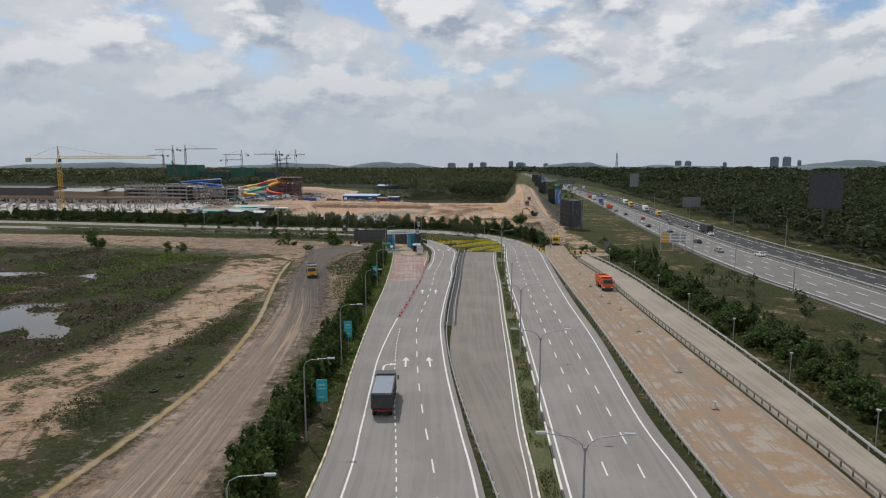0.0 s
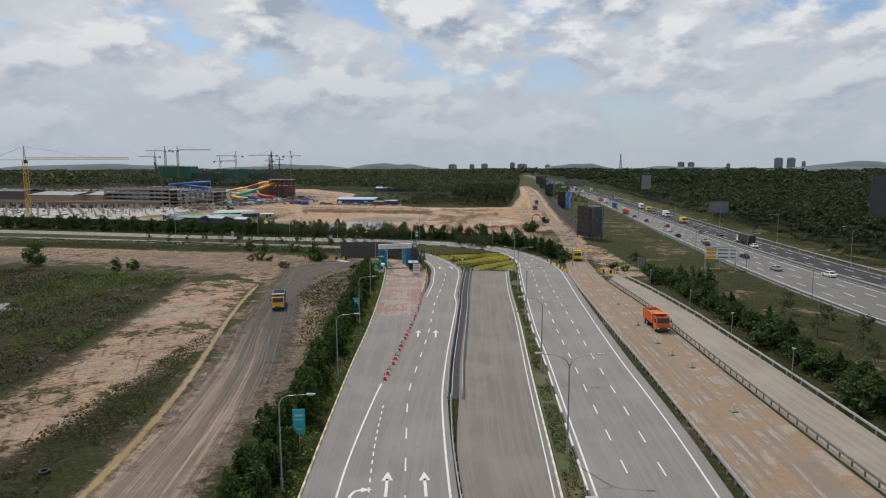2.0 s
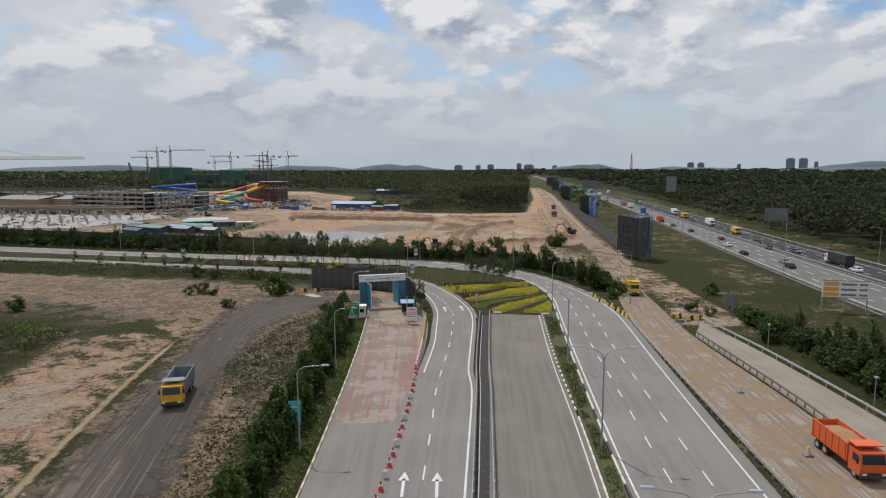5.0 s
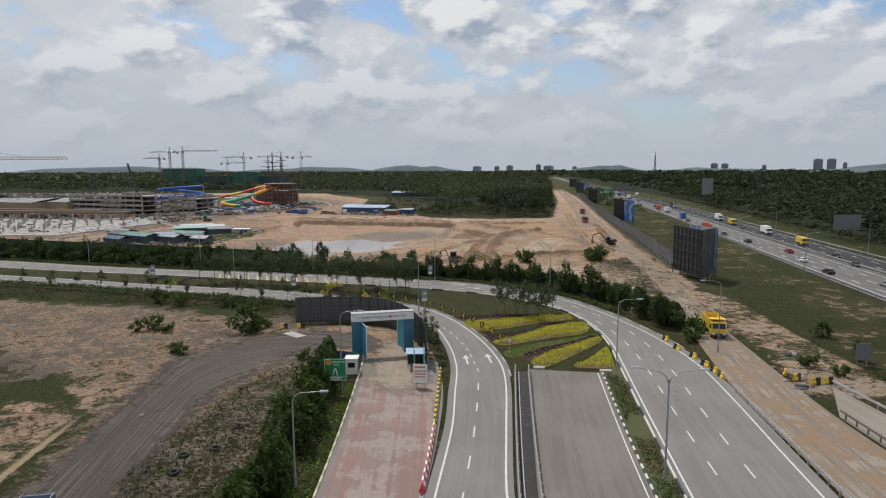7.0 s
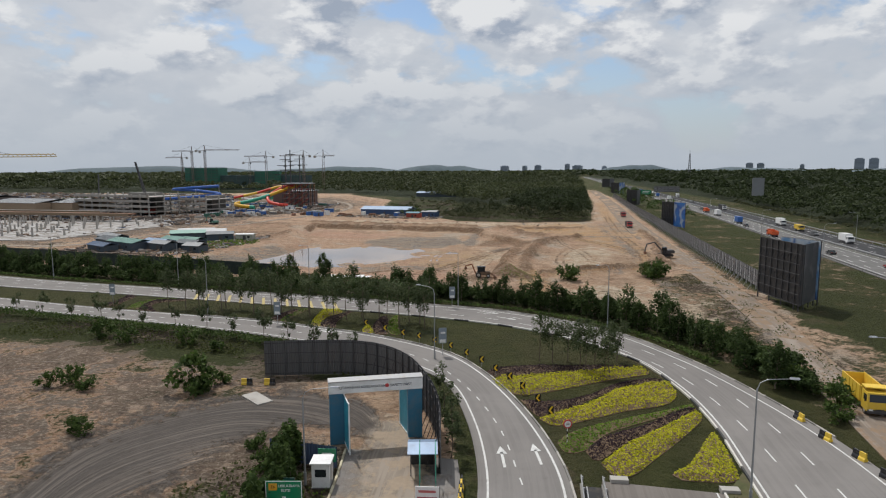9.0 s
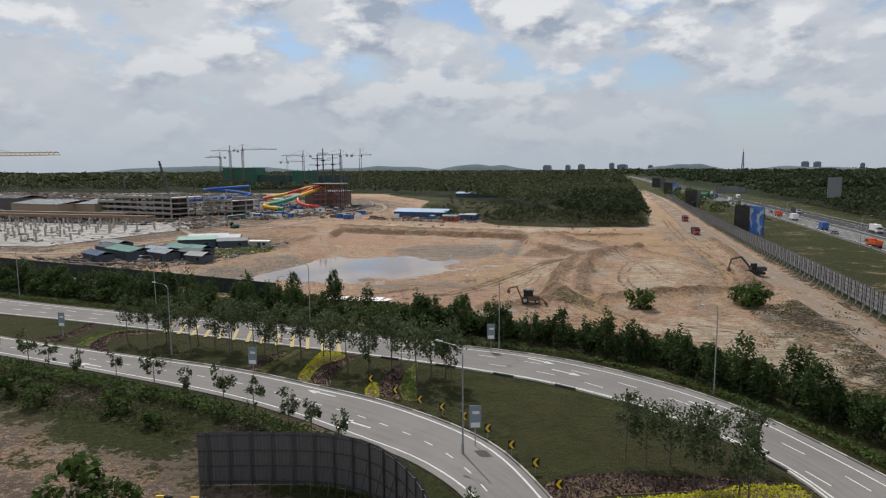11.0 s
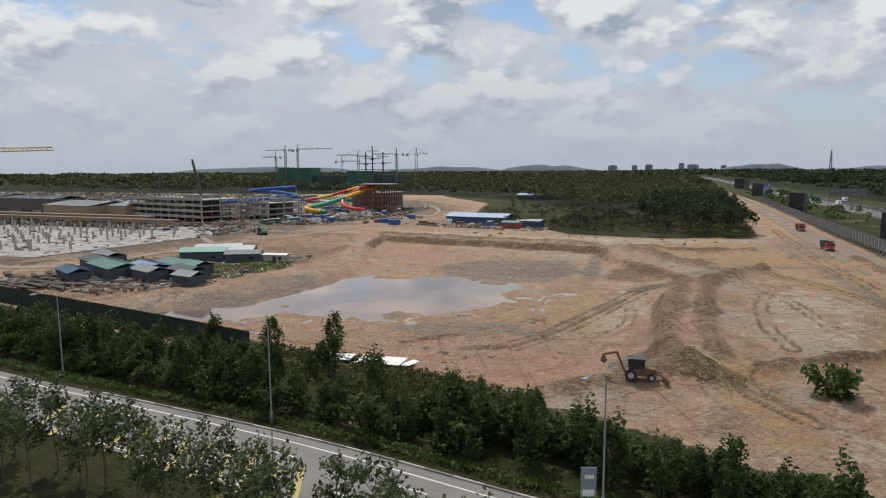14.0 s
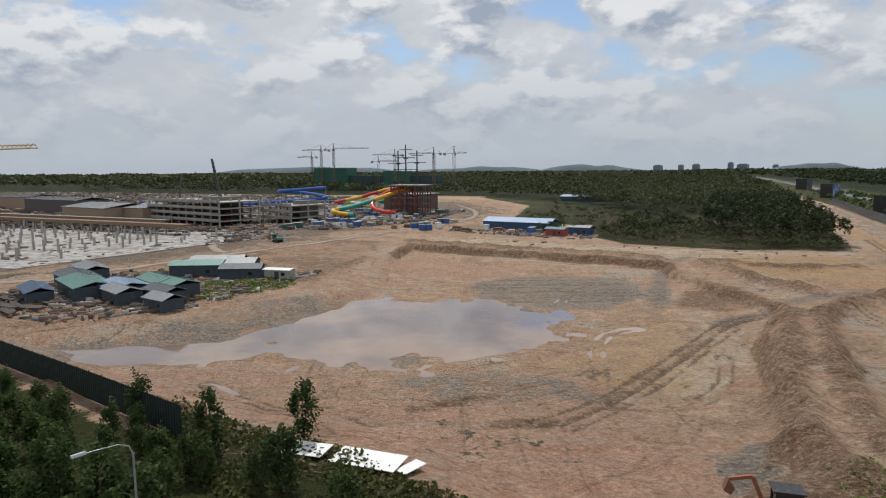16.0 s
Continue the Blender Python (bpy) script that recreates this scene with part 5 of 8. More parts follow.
scatter([make_tree("shrub", "wild green bush on bare sandy ground", "low", 120 + i, "wild bushes", LEAF_HEDGE) for i in range(3)],
        [(-72.5, 223.3, 1.6), (-71.2, 222.6, 1.3), (-89.8, 221.9), (-92, 220, 0.7), (-86, 220.5, 0.7), (-75.7, 208.4, 0.8), (-77.5, 209, 0.6), (-151.8, 202.4, 2), (-173, 225.8, 2), (-123, 198.6, 1.3), (-119, 199.6, 1.2), (-26.6, 314.6, 1.6), (-25.2, 315.4, 1.4), (-5.2, 324.2, 1.9), (-3.2, 325.6, 1.6), (-6.5, 327, 1.4), (-70, 226, 0.8), (-97, 241, 1.1), (-103, 243, 1.2), (-79, 240, 0.9), (-86, 242, 1.0), (6.5, 233, 1.2), (5.2, 229, 1.0), (8.3, 236.5, 0.9), (4.0, 241, 1.2), (19.5, 218, 0.9), (22, 214, 0.8), (28, 236, 0.9), (-49.5, 196, 0.9), (-50.5, 190, 0.8), (-52.5, 205, 0.8), (-55.5, 209.5, 0.7)], rng, 0.9, 1.15)


def stuff(name, v, f, mat, label, category):
    return tagged(new(name, mesh_np(name, v, f, mat)), label, category, "", "stuff")


def low_hedge(line, width, tall, dens, label):
    r = np.random.default_rng(5)
    d = np.r_[0, np.cumsum(np.linalg.norm(np.diff(line, axis=0), axis=1))]
    n = int(d[-1] * width * dens)
    s = r.uniform(0, d[-1], n)
    base = np.column_stack((np.interp(s, d, line[:, 0]), np.interp(s, d, line[:, 1])))
    p = np.column_stack((base + r.uniform(-width / 2, width / 2, (n, 2)), tall * r.uniform(0.1, 1, n) ** 0.5 * (0.8 + 0.4 * vnoise(base[:, 0], base[:, 1], 2.5))))
    v, f = leaf_quads(r, p, 0.20)
    stuff("hedge", v, f, LEAF_HEDGE, label, "hedge")


low_hedge(spline([(-220, 260), (-142, 254), (-120, 251.5), (-99, 249), (-79, 246), (-66, 242.5), (-57, 239.5)]), 2.6, 1.3, 22, "low clipped green hedge beside the loop road")
low_hedge(resample(offset(OUT_R, -2.2), 200)[95:], 1.6, 0.6, 20, "low green hedge along the outer kerb")

# ---- flower beds ----
BEDS = [
    ("purple", [(-36.0, 236.9), (-35.6, 239.5), (-30.4, 242.5), (-24.5, 243.5), (-19.4, 244.8), (-15.6, 244.6), (-18.8, 242.7), (-24.5, 240.6), (-30.0, 238.5), (-33.6, 236.6)]),
    ("yellow", [(-34.9, 235.4), (-31.8, 236.7), (-26.3, 239.0), (-20.7, 242.0), (-15.3, 244.0), (-13.9, 242.0), (-18.9, 238.6), (-23.3, 235.1), (-27.7, 231.6), (-30.7, 230.2), (-33.1, 232.0)]),
    ("purple", [(-30.4, 228.5), (-25.9, 229.0), (-21.9, 232.3), (-18.3, 237.3), (-13.8, 240.1), (-12.1, 239.3), (-16.9, 236.5), (-21.6, 230.9), (-24.8, 226.1), (-27.7, 223.8)]),
    ("yellow", [(-27.7, 223.0), (-24.8, 226.1), (-21.6, 229.5), (-18.4, 234.6), (-14.1, 237.6), (-11.6, 237.9), (-11.3, 234.1), (-13.2, 230.4), (-17.5, 227.7), (-21.4, 224.6), (-25.6, 221.5)]),
    ("green", [(-25.4, 217.2), (-24.4, 219.5), (-22.0, 222.2), (-17.7, 225.5), (-13.7, 228.5), (-9.9, 231.5), (-9.8, 230.2), (-16.0, 224.7), (-20.3, 220.4), (-22.6, 215.8), (-24.5, 215.0)]),
    ("purple", [(-22.6, 215.8), (-20.6, 219.6), (-16.0, 223.9), (-11.9, 228.9), (-9.8, 230.2), (-10.0, 228.8), (-13.7, 224.0), (-18.2, 218.8), (-21.3, 213.9)]),
    ("yellow", [(-21.1, 213.4), (-18.2, 218.4), (-13.7, 224.0), (-10.0, 228.8), (-9.5, 226.9), (-12.3, 221.4), (-15.8, 215.4), (-18.5, 211.2), (-20.2, 211.4)]),
    ("yellow", [(-14.7, 212.4), (-12.8, 214.9), (-9.4, 222.7), (-8.9, 223.2), (-8.6, 217.1), (-8.8, 212.4), (-9.8, 211.9), (-13.9, 211.5)]),
    ("purple", [(-109.3, 261.3), (-111.9, 263.1), (-114.1, 267.1), (-114.1, 271.6), (-109.3, 273.6), (-107.8, 272.9), (-112.1, 269.9), (-111.6, 266.5), (-107.0, 261.7)]),
    ("green", [(-115.0, 263.0), (-116.5, 268.5), (-113.8, 273.6), (-110.2, 273.4), (-114.6, 269.9), (-112.5, 263.5)]),
    ("purple", [(-124.6, 264.5), (-122.4, 268.0), (-124.0, 274.2), (-121.8, 274.6), (-120.5, 269.5), (-119.6, 266.0), (-121.2, 264.0)]),
    ("yellow", [(-71.2, 257.8), (-72.3, 259.5), (-73.9, 266.2), (-73.9, 269.8), (-70.7, 270.3), (-69.8, 268.0), (-71.1, 265.1), (-70.8, 260.8), (-69.7, 257.6)]),
    ("purple", [(-69.6, 257.6), (-70.5, 260.9), (-70.5, 264.9), (-69.2, 267.7), (-69.3, 270.4), (-68.2, 270.2), (-68.3, 266.1), (-67.8, 261.0), (-66.5, 256.9)]),
    ("purple", [(-81.6, 260.4), (-81.5, 262.6), (-81.0, 268.0), (-79.5, 269.1), (-78.8, 268.8), (-79.4, 263.3), (-79.1, 260.2)]),
    ("green", [(-79.0, 260.3), (-79.4, 263.3), (-79.0, 269.8), (-77.8, 270.8), (-77.9, 263.8), (-77.4, 259.6)]),
    ("purple", [(-57.9, 254.6), (-60.1, 259.0), (-61.0, 264.9), (-60.4, 267.8), (-58.6, 264.1), (-57.5, 258.5), (-55.9, 254.8)]),
    ("yellow", [(-60.4, 254.9), (-61.3, 257.2), (-60.9, 259.8), (-59.7, 257.8), (-58.6, 254.8)]),
    ("green", [(-55.3, 255.0), (-57.2, 258.6), (-58.7, 265.7), (-58.3, 269.2), (-56.1, 261.8), (-53.6, 255.1)]),
]


def flower_bed(colour, outline):
    r = np.random.default_rng(len(outline) + int(abs(outline[0][0]) * 7))
    o = spline(outline + outline[:1], 0.7)[:-1]
    lo, hi = o.min(0), o.max(0)
    dens = 44
    n = int(np.prod(hi - lo) * dens)
    q = lo + r.uniform(0, 1, (n, 2)) * (hi - lo)
    d = sdf(q[:, 0], q[:, 1], o)
    q, d = q[d > 0.02], d[d > 0.02]
    tall = {"yellow": 0.75, "purple": 0.42, "green": 0.34}[colour]
    top = tall * np.clip(d / 0.6, 0.25, 1) * (0.75 + 0.5 * vnoise(q[:, 0], q[:, 1], 1.1))
    v, f = leaf_quads(r, np.column_stack((q, top * r.uniform(0.45, 1, len(q)))), 0.125, 0.9)
    words = {"yellow": ("bed of bright yellow-green foliage on the island", LEAF_YELLOW), "purple": ("bed of dark purple foliage on the island", LEAF_PURPLE), "green": ("bed of low bright green ground cover", LEAF_BRIGHT)}[colour]
    bed = thing("flower_bed", words[0], "flower bed", "island flower beds")
    soil = Mesh().prism([tuple(p) for p in o], -0.2, 0.05)
    part("soil", soil, plain("bed_soil", (0.15, 0.10, 0.06), 0.95), bed)
    part("foliage", mesh_np("foliage", v, f, words[1]), words[1], bed)


for colour, outline in BEDS:
    flower_bed(colour, outline)

# ---- weeds, woods and scrub ----


def region(rng, poly, n):
    p = np.array(poly, float)
    lo, hi = p.min(0), p.max(0)
    q = lo + rng.uniform(0, 1, (n, 2)) * (hi - lo)
    return q[sdf(q[:, 0], q[:, 1], p) > 0]


def weeds(poly, n, size, tall, mat, label, seed, gate=0.45, wave=9):
    r = np.random.default_rng(seed)
    q = region(r, poly, n)
    q = q[vnoise(q[:, 0] + seed * 31, q[:, 1], wave) * 0.6 + vnoise(q[:, 0], q[:, 1] + seed * 17, wave / 3) * 0.4 > gate]
    z = height(q[:, 0], q[:, 1])
    q, z = q[z > -0.4], z[z > -0.4]
    p = np.column_stack((q, z + tall * r.uniform(0.1, 1, len(q)) * (0.4 + 1.2 * vnoise(q[:, 0], q[:, 1], 4))))
    v, f = leaf_quads(r, p, size, 0.2)
    stuff("weeds", v, f, mat, label, "weeds")


WILD = [(-260, 60), (-75, 62), (-70, 92), (-80, 130), (-90, 165), (-94, 186), (-130, 194), (-260, 204)]
weeds(WILD, 100000, 0.20, 0.7, LEAF_GRASS, "tall wild grass and weeds over wet ground", 1, 0.50)
weeds(WILD, 80000, 0.22, 1.1, LEAF_BRIGHT, "patches of bright green reeds", 2, 0.56, 16)
weeds(WILD, 90000, 0.22, 0.8, plain("dead_brush", (0.052, 0.040, 0.029), 0.9), "patches of dead brown brush", 3, 0.49, 14)
weeds([(-58, 172), (-59, 196), (-55, 210), (-47, 206), (-42, 178), (-37, 140), (-33, 118), (-42, 128), (-50, 155)], 14000, 0.17, 0.4, LEAF_GRASS, "rough grass between haul road and hedge", 4, 0.35, 5)
weeds([(-47, 60), (-50, 100), (-57, 124), (-63, 146), (-60, 118), (-58, 90), (-62, 62)], 16000, 0.14, 0.3, LEAF_GRASS, "rough grass along the ditch", 5, 0.45, 6)
weeds([(-160, 240), (-104, 240), (-78, 238), (-62, 234), (-48, 230), (-44, 232), (-57, 239), (-79, 246), (-120, 251), (-200, 256), (-220, 248)], 20000, 0.19, 0.6, LEAF_GRASS, "rough grass below the loop road hedge", 6, 0.38, 6)
weeds([(-112, 311), (-106, 300), (-84, 296), (-60, 292), (-58, 302), (-70, 305), (-86, 309)], 9000, 0.26, 0.6, LEAF_GRASS, "rough grass at the edge of the clay pit", 7, 0.30, 5)
weeds([(36, 60), (46, 60), (40, 120), (36, 160), (34, 212), (26, 216), (32, 150), (36, 100)], 9000, 0.28, 0.7, LEAF_GRASS, "rough grass behind the guard rail", 8, 0.30, 5)
weeds([(-16, 272), (4, 244), (13, 240), (13, 330), (5, 332), (-6, 318), (-8, 296)], 12000, 0.14, 0.35, LEAF_GRASS, "rough grass beside the sandy track", 9, 0.52, 6)
weeds([(-48, 313), (-38, 312), (-31, 318), (-42, 322)], 1200, 0.13, 0.15, LEAF_BRIGHT, "grass on the spoil bank", 10, 0.5, 4)
weeds([(-176, 352), (-150, 356), (-148, 378), (-156, 390), (-166, 372)], 2600, 0.35, 0.8, LEAF_BRIGHT, "green weeds beside the workers' sheds", 11, 0.35, 5)
weeds([(-46, 164), (-47, 200), (-44.8, 204), (-40, 178), (-30.6, 118), (-23.4, 74), (-25.6, 74), (-32.5, 118), (-41, 165)], 22000, 0.16, 0.25, LEAF_BRIGHT, "short green verge beside the kerb", 12, 0.25, 4)


med = np.vstack((offset(STRIP_R, -0.5)[::2], offset(MED_R[MED_R[:, 1] <= 208], 0.5)[::-2]))
weeds(med[med[:, 1] > 44].tolist(), 130000, 0.10, 0.55, LEAF_GRASS, "rough grass and weeds on the long median", 13, 0.42, 5)


def woods(poly, n, h0, h1_, spread, mat, label, seed, per=26, leaf=1.0, gap=0.0):
    """Many crowns in one mesh: uneven clumps of leaf sprays, with gaps."""
    r = np.random.default_rng(seed)
    q = region(r, poly, n)
    if gap:
        q = q[vnoise(q[:, 0], q[:, 1], 30) > gap]
    h = r.uniform(h0, h1_, len(q)) * (0.75 + 0.5 * vnoise(q[:, 0], q[:, 1], 60))
    rad = h * spread * r.uniform(0.8, 1.25, len(q))
    i = np.repeat(np.arange(len(q)), per)
    u = r.normal(size=(len(i), 3))
    u /= np.linalg.norm(u, axis=1)[:, None]
    u[:, 2] = np.abs(u[:, 2]) * 1.1 - 0.25
    u *= (r.uniform(0.55, 1.0, len(i)))[:, None]
    p = np.column_stack((q[i] + u[:, :2] * rad[i, None], h[i] * 0.62 + u[:, 2] * h[i] * 0.42))
    v, f = leaf_quads(r, p, 1.0, 0.5)
    k = np.repeat(leaf * rad[i] * 0.36, 4)[:, None]
    c = np.repeat(p, 4, 0)
    stuff("trees", c + (v - c) * k, f, mat, label, "woodland")


woods([(103, 150), (110, 150), (150, 60), (260, 150), (300, 420), (104, 420)], 2600, 5, 9, 0.42, LEAF_FOREST, "dense dark green woodland edge beyond the highway", 21, 70, 0.6)
woods([(104, 420), (300, 420), (420, 120), (700, 200), (700, 900), (100, 900)], 5200, 6, 10, 0.55, LEAF_FOREST, "dense dark green woodland beyond the highway", 22, 44, 0.62)
woods([(100, 900), (700, 900), (1000, 500), (2000, 900), (1600, 2600), (30, 2600)], 5200, 9, 15, 1.0, LEAF_FOREST, "far dark woodland", 23, 36, 0.60)
woods([(30, 2600), (1600, 2600), (3200, 3600), (-100, 4400), (-400, 4400), (-60, 2600)], 2200, 14, 22, 1.8, LEAF_FOREST, "far wooded ridge", 24, 36, 0.55)
woods([(-20, 500), (-54, 490), (-90, 498), (-112, 524), (-100, 640), (-22, 720)], 1700, 1.6, 4.2, 0.45, LEAF_SCRUB, "grey-green scrub and young trees beside the site", 25, 44, 0.65, 0.36)
woods([(-19, 508), (-44, 498), (-66, 540), (-70, 620), (-60, 760), (-22, 800)], 620, 7.5, 13.5, 0.20, LEAF_FOREST, "stand of taller green trees beside the track", 26, 90, 0.6, 0.2)
woods([(-92, 505), (-112, 530), (-108, 600), (-70, 640), (-70, 560)], 70, 4, 7, 0.3, LEAF_WOOD, "scattered green trees in the scrub", 35, 54, 0.8)
woods([(-100, 640), (-22, 720), (-26, 1050), (-200, 1050), (-190, 800)], 1700, 5, 12, 0.40, LEAF_WOOD, "woodland behind the scrub", 27, 44, 0.6)
woods([(-320, 880), (-200, 800), (-190, 1050), (-26, 1050), (-40, 1900), (-900, 1900), (-900, 860)], 5200, 6, 14, 0.6, LEAF_WOOD, "wide dark woodland behind the building site", 28, 36, 0.6)
woods([(-900, 860), (-900, 1900), (-60, 1900), (-110, 4400), (-3000, 4400), (-3400, 1200)], 6200, 10, 22, 1.1, LEAF_WOOD, "far woodland to the horizon", 29, 34, 0.55)
woods([(-130, 560), (-112, 524), (-118, 510), (-132, 520), (-150, 560)], 60, 3, 6, 0.4, LEAF, "dark trees beside the blue-roofed sheds", 30, 50, 0.8)
woods([(-430, 560), (-390, 552), (-380, 580), (-430, 590)], 60, 6, 9, 0.4, LEAF, "clump of trees in the building site", 31, 40, 0.8)
woods([(20, 560), (40, 520), (44, 900), (24, 1000), (8, 1000), (12, 700)], 160, 3, 7, 0.42, LEAF, "bushes between the fence and the highway", 32, 36, 0.8)
woods([(98, 150), (101, 150), (101, 700), (96, 700)], 160, 2, 4, 0.5, LEAF_SCRUB, "bushes at the wood's edge", 33, 36, 0.9)


def litter(poly, n, seed, label, big=1.0):
    """Countless small building materials and rubble, in one mesh."""
    r = np.random.default_rng(seed)
    q = region(r, poly, n)
    k = len(q)
    c = np.array([(x, y, z) for z in (0, 1) for x, y in ((-1, -1), (1, -1), (1, 1), (-1, 1))], float)
    s = np.column_stack((r.uniform(0.3, 3.2, k), r.uniform(0.12, 0.9, k), r.uniform(0.25, 1.25, k) ** 2.0 + 0.2)) * big
    a = r.uniform(0, 3.14, k)
    v = c[None] * s[:, None]
    x = v[..., 0] * np.cos(a)[:, None] - v[..., 1] * np.sin(a)[:, None] + q[:, :1]
    y = v[..., 0] * np.sin(a)[:, None] + v[..., 1] * np.cos(a)[:, None] + q[:, 1:]
    z = v[..., 2] + height(q[:, 0], q[:, 1])[:, None] - 0.15
    f = np.array([(4, 5, 6, 7), (0, 1, 5, 4), (1, 2, 6, 5), (2, 3, 7, 6), (3, 0, 4, 7)])
    stuff("building_materials", np.stack((x, y, z), -1).reshape(-1, 3), (f[None] + 8 * np.arange(k)[:, None, None]).reshape(-1, 4), LITTER, label, "building materials")


def litter_mat():
    n = Nodes("litter")
    geo = n.t.nodes.new("ShaderNodeNewGeometry")
    cr = n.t.nodes.new("ShaderNodeValToRGB")
    cr.color_ramp.interpolation = "CONSTANT"
    stops = ((0.0, (0.10, 0.085, 0.07)), (0.18, (0.20, 0.13, 0.09)), (0.34, (0.045, 0.042, 0.04)), (0.48, (0.26, 0.23, 0.19)), (0.62, (0.13, 0.08, 0.055)), (0.74, (0.42, 0.40, 0.37)), (0.82, (0.05, 0.09, 0.16)), (0.88, (0.22, 0.19, 0.16)), (0.95, (0.60, 0.59, 0.57)))
    while len(cr.color_ramp.elements) < len(stops):
        cr.color_ramp.elements.new(0.5)
    for e, (p_, c_) in zip(cr.color_ramp.elements, stops):
        e.position, e.color = p_, (*c_, 1)
    n.put(cr.inputs[0], geo.outputs["Random Per Island"])
    return n.done(n.bsdf(n.mix(n.math("MULTIPLY", n.noise(2.0, 5), 0.6), cr.outputs[0], (0.12, 0.09, 0.07)), 0.85))


woods([(-112, 524), (-124, 562), (-170, 604), (-190, 760), (-100, 640)], 420, 1.5, 4.0, 0.5, LEAF_SCRUB, "low scrub behind the blue-roofed shed", 34, 30, 0.8, 0.5)
LITTER = litter_mat()
litter([(-345, 474), (-290, 468), (-222, 500), (-204, 560), (-222, 650), (-350, 660), (-350, 550)], 5200, 61, "stacked materials, formwork and rubble round the slides", 0.9)
litter([(-900, 470), (-350, 470), (-350, 700), (-420, 800), (-900, 800)], 6500, 62, "spread of low structures and materials on the far site", 1.5)
litter([(-400, 440), (-262, 462), (-232, 430), (-222, 470), (-300, 488), (-420, 480)], 1800, 63, "timber and steel along the slab edge", 0.8)
litter([(-238, 370), (-234, 436), (-262, 466), (-330, 450), (-460, 436), (-460, 376), (-330, 356)], 700, 70, "formwork and rubble lying on the wet slab", 0.6)
litter([(-900, 545), (-420, 545), (-430, 800), (-900, 820)], 3000, 71, "low rubble and materials on the far site", 1.1)
litter([(-206, 330), (-166, 330), (-150, 346), (-150, 392), (-168, 398), (-204, 376)], 1500, 64, "scrap timber and sheets round the workers' sheds", 0.55)
litter([(-172, 510), (-106, 498), (-104, 520), (-126, 528), (-172, 530)], 420, 65, "materials in front of the blue-roofed shed", 0.6)
litter([(-150, 468), (-60, 466), (-20, 482), (-20, 490), (-60, 486), (-150, 490)], 50, 66, "scattered debris along the pit rim", 0.4)
litter([(12, 205), (24, 205), (22, 228), (13, 240)], 60, 68, "broken kerb rubble beside the dirt track", 0.3)
litter([(-78, 110), (-50, 110), (-66, 170), (-58, 200), (-74, 196)], 60, 69, "rubble beside the haul road", 0.2)

# ---- fences, walls and signs ----


def text_mesh(words, size, mat, name="lettering"):
    c = bpy.data.curves.new(name, "FONT")
    c.body, c.size, c.align_x, c.align_y, c.extrude = words, size, "CENTER", "CENTER", 0.01
    o = bpy.data.objects.new(name, c)
    me = bpy.data.meshes.new_from_object(o)
    bpy.data.objects.remove(o)
    me.materials.append(mat)
    return me


def lettering(words, size, mat, parent, x, y, z, label=""):
    """Upright lettering that faces -y in its parent's frame."""
    ob = part("lettering", text_mesh(words, size, mat), mat, parent, label)
    ob.matrix_basis = pose(x, y, z, 90, 0, 0)
    return ob


def bars(parent, rows, mat, y):
    """Unreadable lines of writing as plain bars: (x0, x1, z, height)."""
    m = Mesh()
    for x0, x1, z, h in rows:
        m.box(x0, y - 0.02, z, x1, y, z + h)
    return part("writing", m, mat, parent)


def site_gate():
    a, b = Vector((-47.9, 212.4, 0)), Vector((-40.4, 215.6, 0))
    d = b - a
    g = thing("site_gate", "teal gate portal with a white lettered beam", "gate", at=Matrix.Translation(a) @ pose(0, 0, 0, 0, 0, math.degrees(math.atan2(d.y, d.x))))
    w = d.length
    for x in (0.0, w):
        part("post", Mesh().box(x - 0.75, -0.5, 0, x + 0.75, 0.5, 5.5), TEAL_DARK, g, "dark teal clad gate post")
    part("beam", Mesh().box(-0.8, -0.62, 5.5, w + 0.8, 0.62, 6.7), WHITE, g, "white beam with dark lettering")
    part("cap", Mesh().box(-0.85, -0.68, 6.7, w + 0.85, 0.68, 6.82), GALV, g)
    for x0, x1, y0, y1 in ((0.75, 1.15, -0.5, -3.4), (w - 0.75, w - 1.2, 0.5, 3.3)):
        m = Mesh()
        m.add([(x0, y0, 0.2), (x1, y1, 0.2), (x1 + 0.08, y1, 0.2), (x0 + 0.08, y0, 0.2), (x0, y0, 5.3), (x1, y1, 5.3), (x1 + 0.08, y1, 5.3), (x0 + 0.08, y0, 5.3)], ((0, 3, 2, 1), (4, 5, 6, 7), (0, 1, 5, 4), (1, 2, 6, 5), (2, 3, 7, 6), (3, 0, 4, 7)))
        leaf = part("gate_leaf", m, TEAL, g, "bright teal open gate leaf")
        part("frame", Mesh().bar((x1, y1, 0.1), (x1, y1, 5.4), 0.14).bar((x0, y0, 5.35), (x1, y1, 5.35), 0.1).bar((x0, y0, 0.25), (x1, y1, 0.25), 0.1), WHITE, leaf)
    dk = plain("dark_lettering", (0.03, 0.04, 0.06), 0.6)
    lettering("UTAMAKAN KESELAMATAN", 0.38, dk, g, w * 0.33, -0.64, 6.08)
    lettering("SAFETY FIRST", 0.38, dk, g, w * 0.82, -0.64, 6.08)
    part("emblem", Mesh().tube([(w * 0.64, -0.62, 6.1), (w * 0.64, -0.66, 6.1)], 0.2, 14), RED, g)


site_gate()


